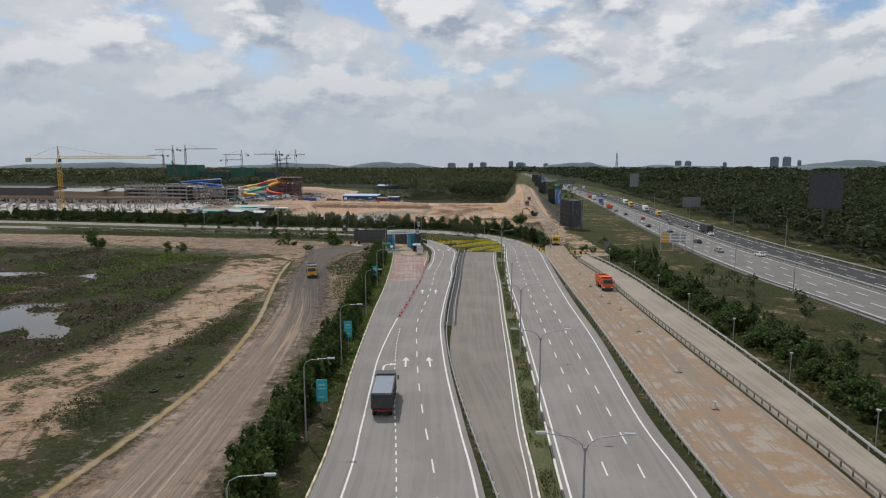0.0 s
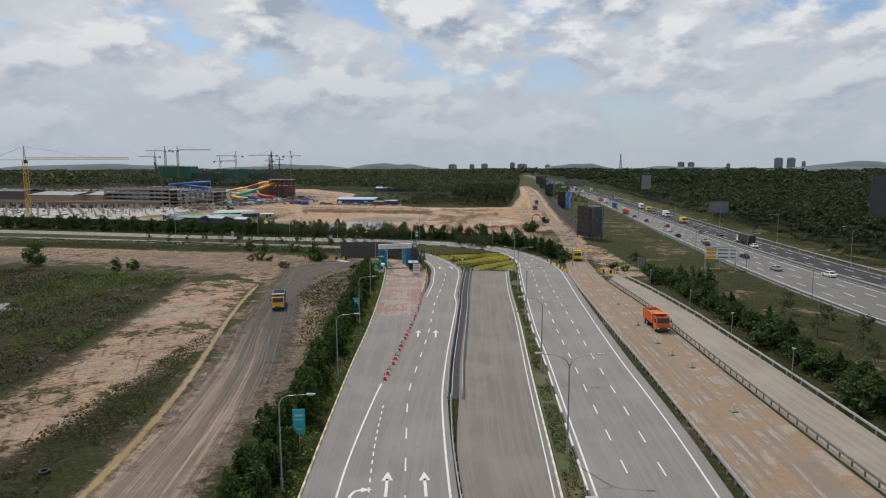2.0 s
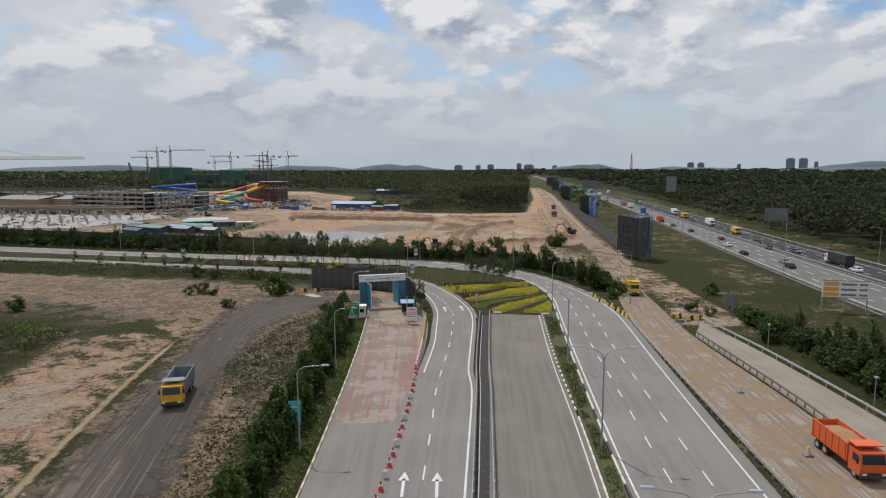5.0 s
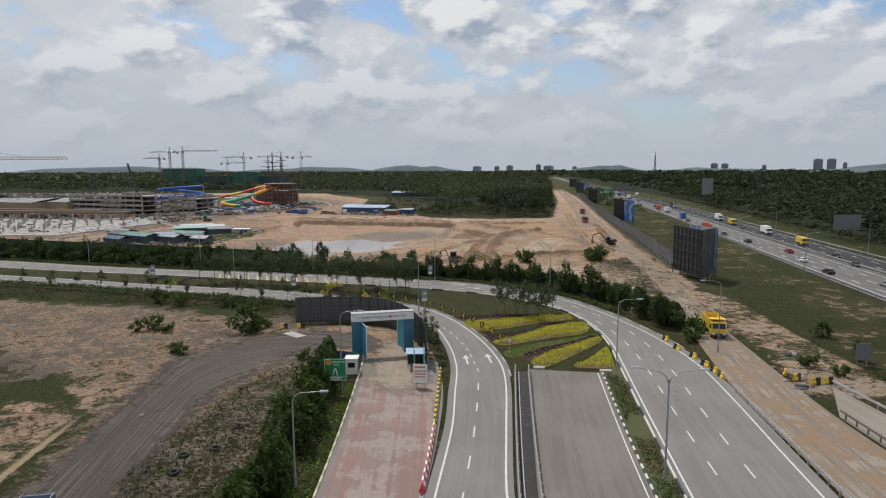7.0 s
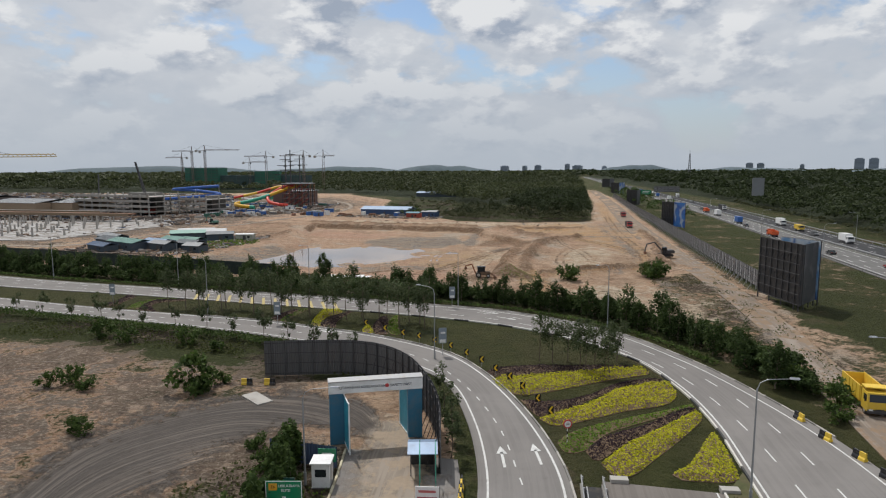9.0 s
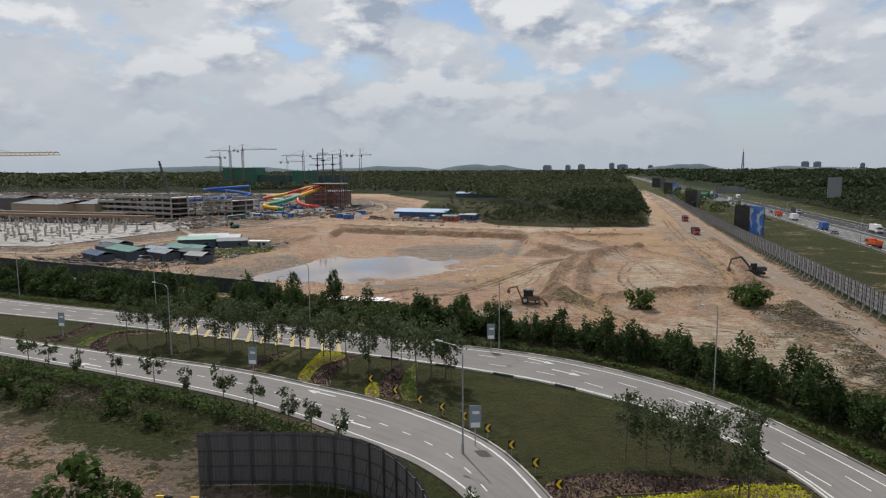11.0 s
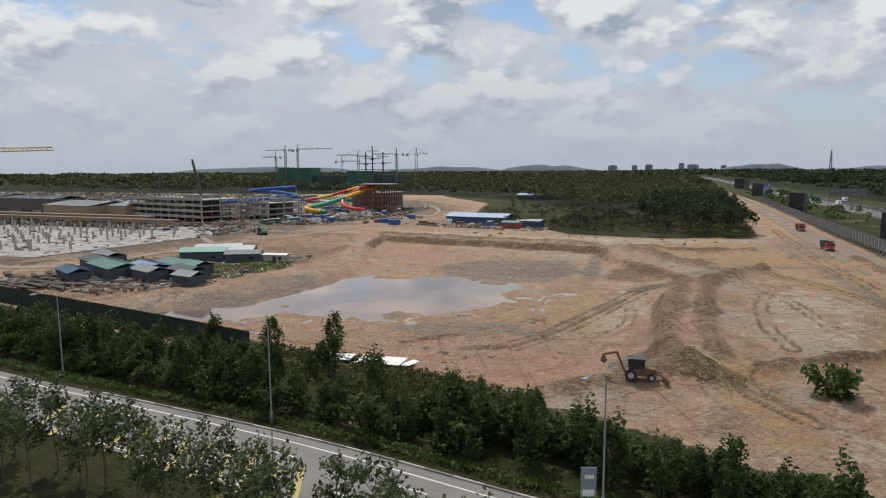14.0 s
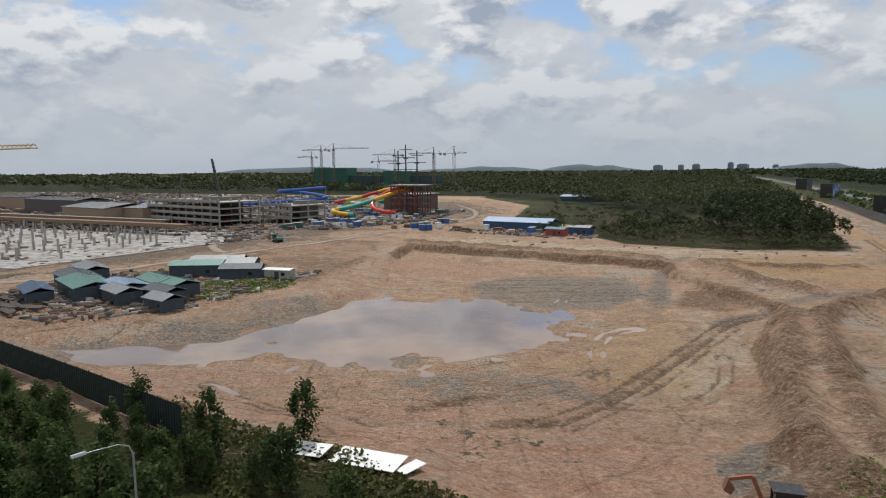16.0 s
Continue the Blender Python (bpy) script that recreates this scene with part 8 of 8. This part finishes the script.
for x, y, tall, j, cj, a, lab in ((-626, 1012, 48, 40, 14, 160, "far rusty tower crane with a level jib"), (-600, 1000, 57, 30, 14, 190, "far rusty tower crane above the green netting"), (-575, 995, 58, 55, 15, 5, "far tower crane with a long level jib"), (-470, 985, 48, 30, 12, 200, "far tower crane behind the slides"), (-505, 1000, 40, 26, 10, 30, "far low tower crane"), (-400, 960, 48, 40, 12, 170, "far tower crane beside the masts"), (-345, 900, 46, 14, 12, 20, "far short-jibbed tower crane")):
    tower_crane(x, y, tall, j, cj, a, CR, lab, "far tower cranes", False)


def netted_block(x0, y0, x1, y1, tall, mat, label, floors):
    b = thing("building", label, "building", "netted buildings")
    part("wall", Mesh().box(x0, y0, 0, x1, y1, tall), mat, b)
    dark = plain("scaffold_dark", (0.05, 0.09, 0.08), 0.8)
    for i in range(1, floors):
        z = tall * i / floors
        part("scaffold_deck", Mesh().box(x0 - 0.3, y0 - 0.3, z - 0.3, x1 + 0.3, y0, z + 0.3), dark, b)
    for i in range(int((x1 - x0) / 9) + 1):
        part("scaffold_pole", Mesh().box(x0 + 9 * i - 0.2, y0 - 0.36, 0, x0 + 9 * i + 0.2, y0 - 0.06, tall + 2.5), dark, b)


netted_block(-616, 1004, -560, 1030, 32, NET_GREEN, "tall building wrapped in green safety netting", 8)
netted_block(-560, 1010, -420, 1030, 21, NET_DARK, "long concrete building under dark netting", 5)
netted_block(-500, 1005, -460, 1012, 27, NET_GREEN, "stair tower under green netting", 6)


def concrete_frame(x0, y0, x1, y1, floors, storey, label, bays=7):
    b = thing("building", label, "building", "concrete frames", pose(x0, y0, 0, 0, 0, math.degrees(math.atan2(y1 - y0, x1 - x0))))
    w, d = math.hypot(x1 - x0, y1 - y0), 26
    for i in range(1, floors + 1):
        part("floor_slab", Mesh().box(-0.6, -0.6, i * storey - 0.5, w + 0.6, d, i * storey), CONCRETE, b)
        part("parapet", Mesh().box(-0.7, -0.75, i * storey, w + 0.6, -0.55, i * storey + 1.0), CONCRETE, b)
    cm = Mesh().box(-0.35, -0.35, 0, 0.35, 0.35, floors * storey + 1.6).data("column", CONCRETE)
    for i in range(bays + 1):
        for j in range(3):
            part("column", cm, CONCRETE, b).matrix_basis = pose(w * i / bays, 0.4 + j * d / 2.2, 0)
    part("core", Mesh().box(w * 0.55, d * 0.4, 0, w * 0.8, d * 0.9, floors * storey + 2), CONC_DARK, b)


concrete_frame(-346, 500, -283, 488, 4, 3.1, "unfinished four-storey concrete frame with open floors", 9)
concrete_frame(-284, 520, -262, 516, 3, 3.2, "small unfinished concrete frame", 4)


def shed(x, y, w, d, h, turn, roof, wall, label, group="", pitch=0.9, door=True):
    s = thing("shed", label, "shed", group, pose(x, y, h1(x, y) if y < 480 else 0, 0, 0, turn))
    part("wall", Mesh().box(-w / 2, -d / 2, -0.3, w / 2, d / 2, h), wall, s)
    part("roof", Mesh().profile([(-d / 2 - 0.4, h - 0.1), (0, h + pitch), (d / 2 + 0.4, h - 0.1), (d / 2 + 0.4, h), (0, h + pitch + 0.1), (-d / 2 - 0.4, h)], -w / 2 - 0.4, w / 2 + 0.4), roof, s)
    ribs = Mesh()
    for i in range(int(w / 1.2) + 1):
        x0 = -w / 2 + i * 1.2
        ribs.bar((x0, -d / 2 - 0.35, h + 0.02), (x0, 0, h + pitch + 0.12), 0.07).bar((x0, 0, h + pitch + 0.12), (x0, d / 2 + 0.35, h + 0.02), 0.07)
    part("roof_ribs", ribs, roof, s)
    if door:
        part("door", Mesh().box(-0.6, -d / 2 - 0.03, 0, 0.6, -d / 2, min(2.1, h - 0.2)), DARK_STEEL, s)
        part("window", Mesh().box(w * 0.25 - 0.5, -d / 2 - 0.03, 1.1, w * 0.25 + 0.5, -d / 2, 1.9), GLASS, s)
    return s


GR = "workers' sheds"
DW = plain("shed_wall", (0.05, 0.07, 0.09), 0.8)
for a in ((-185, 351, 17, 8, 3.0, -22, GREEN_ROOF, DW, "workers' shed with a faded green sheet roof"), (-197, 357, 14, 7, 2.8, -22, plain("dark_roof", (0.07, 0.085, 0.10), 0.6), DW, "workers' shed with a dark sheet roof"), (-174, 352, 11, 8, 3.0, -20, BLUE_ROOF, DW, "workers' shed with a dull blue sheet roof"), (-169, 348, 9, 5, 2.8, -18, GREY_ROOF, DW, "small workers' shed with a pale sheet roof"), (-172, 360, 12, 6, 3.0, -20, GREEN_ROOF, DW, "long workers' shed with a green roof"), (-206, 367, 14, 6, 2.8, -25, GREY_ROOF, DW, "workers' shed with a grey sheet roof"),
          (-181, 380, 13, 7, 3.2, 28, GREEN_ROOF, DW, "workers' shed with a dark green roof"), (-174, 386, 11, 7, 3.2, 28, GREY_ROOF, DW, "workers' shed with a grey ribbed roof"), (-184, 390, 14, 6, 3.0, 28, GREY_ROOF, DW, "workers' shed behind the green roofs"), (-161, 352, 9, 5, 2.6, -14, plain("dark_roof", (0.07, 0.085, 0.10), 0.6), DW, "low workers' shed with a dark patched roof"), (-155.5, 347, 7, 4.5, 2.5, -10, GREY_ROOF, DW, "small lean-to shed with a grey roof"), (-190, 343, 12, 5, 2.5, -24, plain("blue_sheet", (0.05, 0.09, 0.16), 0.6), DW, "low workers' shed with a dark blue roof"), (-164, 358, 8, 6, 2.9, -16, GREEN_ROOF, DW, "workers' shed with a mossy green roof"), (-167, 381, 10, 5, 2.8, 28, plain("dark_roof", (0.07, 0.085, 0.10), 0.6), DW, "low dark-roofed workers' shed")):
    shed(*a, GR)
shed(-157.5, 384, 7, 3.2, 2.6, 10, WHITE, plain("cabin_wall", (0.34, 0.35, 0.30), 0.7), "pale site cabin with a flat white roof", "", 0.15)
shed(-144.5, 536, 33, 12, 3.6, -6, BLUE_ROOF, plain("blue_wall", (0.03, 0.07, 0.16), 0.7), "long shed with a pale blue metal roof", "", 1.6)
shed(-121, 512, 8, 5, 3.0, -6, plain("teal_roof", (0.06, 0.17, 0.22), 0.6), plain("red_wall", (0.30, 0.06, 0.04), 0.7), "small red and teal site hut", "", 0.6)
shed(-113, 521, 9, 6, 3.2, -6, GREY_ROOF, plain("blue_wall", (0.03, 0.07, 0.16), 0.7), "small dark blue site hut", "", 0.7)
for i, (x, y, w) in enumerate(((-395, 507, 22), (-372, 503, 22), (-352, 512, 20))):
    shed(x, y, w, 34, 8.0, -6, GREY_ROOF, BROWN_WALL, "tan warehouse with a grey pitched roof", "warehouses", 2.0, False)
shed(-470, 535, 66, 22, 9.5, -6, plain("slate_roof", (0.10, 0.105, 0.115), 0.7), plain("slate_wall", (0.10, 0.085, 0.085), 0.8), "long dark site building", "", 1.5, False)
shed(-560, 560, 60, 22, 9.5, -6, plain("slate_roof", (0.10, 0.105, 0.115), 0.7), BROWN_WALL, "long tan site building", "", 1.5, False)
shed(-175, 800, 40, 12, 4, -6, BLUE_ROOF, DW, "far blue-roofed shed beside the woods", "", 1.5, False)

# wet slab with rows of column stubs
def slab_mat():
    n = Nodes("wet_slab")
    mid, broad, fine = n.noise(0.22, 7, 0.7), n.noise(0.06, 5, 0.6), n.noise(2.0, 6, 0.7)
    c = n.mix(fine, (0.22, 0.208, 0.195), (0.36, 0.348, 0.33))
    c = n.mix(n.ramp(mid, 0.50, 0.62), c, n.mix(fine, (0.075, 0.058, 0.045), (0.20, 0.155, 0.12)))
    c = n.mix(n.ramp(broad, 0.52, 0.62, 0, 0.8), c, n.mix(fine, (0.12, 0.10, 0.085), (0.24, 0.205, 0.17)))
    return n.done(n.bsdf(c, n.ramp(mid, 0.3, 0.6, 0.25, 0.9), 0.0, n.bump(fine, 0.2, 0.05)))


sl = Mesh().prism([(-238, 366), (-232, 440), (-262, 470), (-330, 452), (-470, 440), (-470, 372), (-330, 352)], -0.3, 0.22)
ob = setting("foundation_slab", sl, slab_mat(), "pale wet foundation slab with standing water", "slab")
r3 = np.random.default_rng(9)
cols_ = [Mesh().box(-0.3, -0.3, 0, 0.3, 0.3, h).data("column", CONCRETE) for h in (2.2, 3.0, 4.2)]
grid = thing("column_grid", "rows of bare concrete column stubs on the slab", "columns")
for i in range(26):
    for j in range(9):
        x, y = -246 - i * 8.2, 376 + j * 9.2 + i * 0.4
        if sdf(np.array([x]), np.array([y]), [(-236, 366), (-230, 440), (-262, 470), (-330, 456), (-470, 444), (-470, 372), (-330, 352)])[0] > 0 and r3.random() < 0.75:
            part("column", cols_[int(r3.integers(0, 3))], CONC_DARK, grid).matrix_basis = pose(x + r3.normal(0, 0.4), y + r3.normal(0, 0.4), 0.15)
for y0, x0, x1 in ((452, -470, -268), (468, -450, -300)):
    d = thing("deck", "raised concrete deck on columns with brown formwork", "deck", "raised decks")
    part("slab", Mesh().box(x0, y0, 4.0, x1, y0 + 6, 4.7), RUST if y0 == 452 else CONC_DARK, d)
    part("formwork", Mesh().box(x0, y0 - 0.4, 3.4, x1, y0, 4.9), WOOD, d)
    for i in range(int((x1 - x0) / 7)):
        part("column", cols_[2], CONC_DARK, d).matrix_basis = pose(x0 + 3 + 7 * i, y0 + 0.5, 0)

# water slides, their tower and the ship-like masts
tw = thing("slide_tower", "steel-framed water slide tower under construction", "tower", at=pose(-244, 588, 0, 0, 0, 8))
for i in range(5):
    for j in range(4):
        part("column", Mesh().box(i * 5 - 0.3, j * 5 - 0.3, 0, i * 5 + 0.3, j * 5 + 0.3, 18), RUST if (i + j) % 2 else DARK_STEEL, tw)
for kz in range(1, 6):
    part("floor", Mesh().box(-0.5, -0.5, kz * 3.6 - 0.3, 20.5, 15.5, kz * 3.6), plain("tower_floor", (0.16, 0.10, 0.09), 0.8), tw)
part("roof", Mesh().box(-1, -1, 18.2, 21, 16, 18.6), GREY_ROOF, tw)
brc = Mesh()
for i in range(4):
    for kz in range(5):
        brc.bar((i * 5, -0.4, kz * 3.6), (i * 5 + 5, -0.4, kz * 3.6 + 3.6), 0.3)
part("bracing", brc, CAR_RED, tw)


def slide(path, r, mats, label):
    s = thing("water_slide", label, "water slide", "water slides")
    p = spline([q[:2] for q in path], 3)
    z = np.interp(np.linspace(0, 1, len(p)), np.linspace(0, 1, len(path)), [q[2] for q in path])
    p3 = [(a[0], a[1], b) for a, b in zip(p, z)]
    for i in range(0, len(p3) - 1, 3):
        part("tube_section", Mesh().tube(p3[i:i + 4], r, 10), mats[(i // 3) % len(mats)], s)
    for i in range(0, len(p3), 6):
        x, y, h = p3[i]
        part("support", Mesh().tube([(x, y, 0), (x, y, h)], 0.25, 6), GALV, s)


S_GREEN = plain("slide_green", (0.02, 0.30, 0.20), 0.4)
S_YEL = plain("slide_yellow", (0.70, 0.40, 0.02), 0.4)
S_RED = plain("slide_red", (0.60, 0.05, 0.03), 0.4)
S_BLUE = plain("slide_blue", (0.02, 0.10, 0.38), 0.4)
S_LIME = plain("slide_lime", (0.30, 0.50, 0.05), 0.4)
slide([(-236, 597, 16.8), (-246, 586, 13.5), (-256, 576, 9.5), (-263, 568, 6.5), (-268, 562, 4.5), (-262, 556, 3.2), (-250, 556, 2.4)], 1.3, (S_YEL, S_YEL, S_GREEN, S_GREEN), "yellow and green tube water slide")
slide([(-238, 594, 16.5), (-247, 588, 15), (-252, 580, 10), (-246, 572, 6), (-238, 570, 4), (-234, 575, 3)], 1.1, (S_RED,), "red tube water slide winding below the tower")
slide([(-240, 600, 17), (-252, 598, 15.5), (-266, 590, 11), (-280, 580, 8)], 1.0, (S_RED, S_YEL), "red and yellow open slide")
slide([(-330, 640, 15), (-350, 636, 13.5), (-372, 640, 12), (-380, 650, 11), (-366, 656, 9.5), (-345, 650, 8), (-330, 640, 6), (-350, 630, 4.5), (-390, 620, 3)], 1.3, (S_BLUE,), "deep blue spiral water slide")
slide([(-300, 650, 9), (-312, 640, 6), (-318, 650, 4), (-306, 656, 3)], 1.0, (S_LIME, WHITE), "lime and white curled water slide")
slide([(-276, 660, 8), (-288, 650, 5.5), (-296, 660, 4), (-284, 668, 3)], 1.0, (S_LIME, S_GREEN), "lime green curled water slide")
mt = thing("ship_masts", "three tall dark masts with cross yards", "masts")
for x, y, h in ((-257, 620, 40), (-263, 641, 45), (-259, 650, 41)):
    m_ = part("mast", Mesh().tube([(x, y, 0), (x, y, h * 0.6), (x, y, h)], 0.75, 8, 0.4), DARK_STEEL, mt)
    for z, w in ((h * 0.62, 8), (h * 0.8, 6), (h * 0.92, 4)):
        part("yard", Mesh().bar((x - w, y - w * 0.4, z), (x + w, y + w * 0.4, z), 0.45), DARK_STEEL, m_)
    part("top_platform", Mesh().tube([(x, y, h * 0.78), (x, y, h * 0.80)], 1.5, 8, 2.0), DARK_STEEL, m_)
hull = thing("building", "brown-red unfinished hall below the masts", "building")
part("wall", Mesh().box(-272, 626, 0, -246, 656, 11), plain("hull_brown", (0.13, 0.085, 0.075), 0.85), hull)
part("roof", Mesh().box(-273, 625, 11, -245, 657, 11.5), GREY_ROOF, hull)
part("formwork", Mesh().box(-272, 625.5, 11.5, -255, 626, 17), WOOD, hull)

cc = thing("crawler_crane", "red crawler crane with a long raised lattice boom", "crane")
part("body", Mesh().box(-294, 498, 1.2, -288, 502, 4.4), plain("crane_red", (0.30, 0.05, 0.04), 0.6), cc)
for y in (497.2, 501.6):
    part("track", Mesh().box(-295, y, 0, -286, y + 1.2, 1.4), RUBBER, cc)
bm_ = Mesh()
a_, b_ = Vector((-291, 500, 3.5)), Vector((-307, 509, 34))
for dx, dy in ((-0.7, -0.7), (0.7, -0.7), (0.7, 0.7), (-0.7, 0.7)):
    bm_.bar(a_ + Vector((dx, dy, 0)), b_ + Vector((dx * 0.3, dy * 0.3, 0)), 0.4)
for i in range(14):
    p0, p1 = a_.lerp(b_, i / 14), a_.lerp(b_, (i + 1) / 14)
    bm_.bar(p0 + Vector((-0.6, -0.6, 0)), p1 + Vector((0.6, -0.6, 0)), 0.12).bar(p0 + Vector((0.6, 0.6, 0)), p1 + Vector((-0.6, -0.6, 0)), 0.12)
part("boom", bm_, DARK_STEEL, cc)
part("stay_rope", Mesh().bar((-288, 498, 4.6), tuple(b_), 0.1), DARK_STEEL, cc)
cc2 = thing("crawler_crane", "far dark crane with a raised boom", "crane")
part("body", Mesh().box(-352, 520, 0, -346, 524, 4), DARK_STEEL, cc2)
part("boom", Mesh().bar((-348, 522, 3), (-354, 530, 26), 0.8, 0.8), DARK_STEEL, cc2)

# stacks of materials, skips and huts over the site
STACK = [("material_stack", "stack of reddish blocks on the site", BRICK_STACK), ("material_stack", "stack of grey steel forms on the site", CONC_DARK), ("container", "dark blue steel site container", BLUE), ("material_stack", "pile of pale boards on the site", plain("pale_boards", (0.42, 0.36, 0.28), 0.8)), ("container", "dark green steel site container", plain("container_green", (0.03, 0.12, 0.09), 0.6)), ("material_stack", "rusty stack of reinforcing steel", RUST), ("cabin", "small white site cabin on the ground", WHITE), ("material_stack", "grey concrete pipes and forms", CONCRETE)]
protos = []
for nm, lab, mt_ in STACK:
    s = thing(nm, lab, nm.replace("_", " "), lab)
    if nm == "material_stack":
        for i in range(2):
            part("layer", Mesh().box(-2.2 + 0.3 * i, -1.2, i * 0.8, 2.2 - 0.2 * i, 1.2 - 0.1 * i, i * 0.8 + 0.75), mt_, s)
    else:
        part("body", Mesh().box(-3, -1.2, 0, 3, 1.2, 2.5), mt_, s)
        part("roof", Mesh().box(-3.05, -1.25, 2.5, 3.05, 1.25, 2.6), GREY_ROOF, s)
        part("door", Mesh().box(-0.5, -1.24, 0.1, 0.5, -1.2, 2.1), DARK_STEEL, s)
    protos.append(s)
spots = []
while len(spots) < 150:
    x, y = r3.uniform(-335, -215), r3.uniform(488, 640)
    if sdf(np.array([x]), np.array([y]), [(-335, 480), (-285, 470), (-222, 500), (-206, 560), (-225, 640), (-330, 640)])[0] > 2 and not (-252 < x < -218 and 580 < y < 610) and not (-350 < x < -258 and 484 < y < 546):
        spots.append((x, y))
spots += [(-195 + r3.uniform(-8, 8), 540 + r3.uniform(-25, 25)) for _ in range(8)] + [(-160 + r3.uniform(-25, 40), 520 + r3.uniform(-6, 6)) for _ in range(12)] + [(r3.uniform(-600, -330), r3.uniform(560, 780)) for _ in range(70)] + [(r3.uniform(-470, -350), r3.uniform(475, 495)) for _ in range(14)]
for i, (x, y) in enumerate(spots):
    p = protos[i % len(protos)] if i < len(protos) else protos[int(r3.integers(0, len(protos)))]
    m = pose(x, y, 0.05, 0, 0, r3.uniform(0, 180))
    if i < len(protos):
        p.matrix_basis = m
    else:
        copy_thing(p, m)
# dark timber by the sheds
for i in range(44):
    t_ = thing("timber_pile", "dark weathered timber lying beside the sheds", "timber", "timber piles", pose(-197 + r3.uniform(-20, 18), 336 + r3.uniform(-8, 6), h1(-195, 336) + r3.uniform(0, 0.5), 0, r3.uniform(-4, 4), r3.uniform(-35, 10)))
    for q in range(4):
        part("beam", Mesh().box(-4, -0.6 + 0.3 * q, 0, 4 + r3.uniform(-1, 1), -0.35 + 0.3 * q, 0.25), DARK_WOOD, t_)

# ---- roads through the site ----
strip("road", *(lambda l: (offset(l, 3.2), offset(l, -3.2)))(spline([(-330, 330), (-222, 352), (-210, 378), (-205, 415), (-198, 453), (-192, 503), (-188, 540), (-190, 580), (-202, 620), (-222, 660), (-262, 720)])), 0.10, SITE_ROAD, "pale dusty road through the building site", across=6, thick=0, height=height)
strip("road", *(lambda l: (offset(l, 3.0), offset(l, -3.0)))(spline([(-205, 415), (-230, 432), (-260, 476), (-330, 486), (-420, 500)])), 0.10, SITE_ROAD, "dirt road past the concrete frame", across=6, thick=0, height=height)


# ---- far things ----
tm = thing("radio_mast", "tall lattice radio mast above the woods", "mast", at=pose(295, 2200, 0))
m = Mesh()
for sx, sy in ((-4, -4), (4, -4), (4, 4), (-4, 4)):
    m.bar((sx, sy, 0), (sx * 0.2, sy * 0.2, 74), 0.9)
for i in range(12):
    k0, k1 = 1 - 0.8 * i / 12, 1 - 0.8 * (i + 1) / 12
    m.bar((-4 * k0, -4 * k0, 74 * i / 12), (4 * k1, -4 * k1, 74 * (i + 1) / 12), 0.6).bar((4 * k0, -4 * k0, 74 * i / 12), (-4 * k1, -4 * k1, 74 * (i + 1) / 12), 0.6)
part("lattice", m, DARK_STEEL, tm)
part("aerial", Mesh().tube([(0, 0, 74), (0, 0, 84)], 0.4, 6), DARK_STEEL, tm)


def tower_block(x, y, w, tall, label):
    t = thing("tower_block", label, "building", "far tower blocks", pose(x, y, 0, 0, 0, -20))
    part("wall", Mesh().box(-w / 2, -w / 3, 0, w / 2, w / 3, tall), HAZE_TOWER, t)
    part("roof", Mesh().box(-w / 3, -w / 4, tall, w / 3, w / 4, tall + 5), HAZE_TOWER, t)
    m = Mesh()
    for i in range(8):
        m.box(-w * 0.46, -w / 3 - 0.6, tall * 0.3 + tall * 0.085 * i, w * 0.46, -w / 3, tall * 0.3 + tall * 0.085 * i + tall * 0.03)
    part("window_band", m, plain("far_glass", (0.13, 0.16, 0.20), 0.6), t)


for x, y, w, h in ((1560, 4290, 50, 84), (1625, 4265, 48, 84), (1690, 4240, 22, 62), (1010, 4480, 40, 62), (1070, 4460, 40, 60), (-60, 4600, 60, 52), (-130, 4600, 30, 62), (-330, 4580, 40, 54), (-420, 4570, 30, 50), (120, 4600, 30, 46), (-560, 4560, 50, 50), (1290, 4400, 24, 50)):
    tower_block(x, y, w, h, "pale far tower block on the horizon")


def hill(x, y, w, d, tall, turn):
    n = 24
    vs, fs = [], []
    for j in range(7):
        for i in range(n + 1):
            u, v = i / n * 2 - 1, j / 6 * 2 - 1
            z = tall * max(0, (1 - u * u)) ** 1.3 * max(0, 1 - v * v) * (0.8 + 0.4 * float(vnoise(i + x, j + y, 2.3)))
            vs.append((u * w, v * d, z - 2))
    for j in range(6):
        for i in range(n):
            a = j * (n + 1) + i
            fs.append((a, a + 1, a + n + 2, a + n + 1))
    o = setting("hill", Mesh().add(vs, fs), HAZE_HILL, "low hill on the horizon, blue haze put into its colour", "hill", True)
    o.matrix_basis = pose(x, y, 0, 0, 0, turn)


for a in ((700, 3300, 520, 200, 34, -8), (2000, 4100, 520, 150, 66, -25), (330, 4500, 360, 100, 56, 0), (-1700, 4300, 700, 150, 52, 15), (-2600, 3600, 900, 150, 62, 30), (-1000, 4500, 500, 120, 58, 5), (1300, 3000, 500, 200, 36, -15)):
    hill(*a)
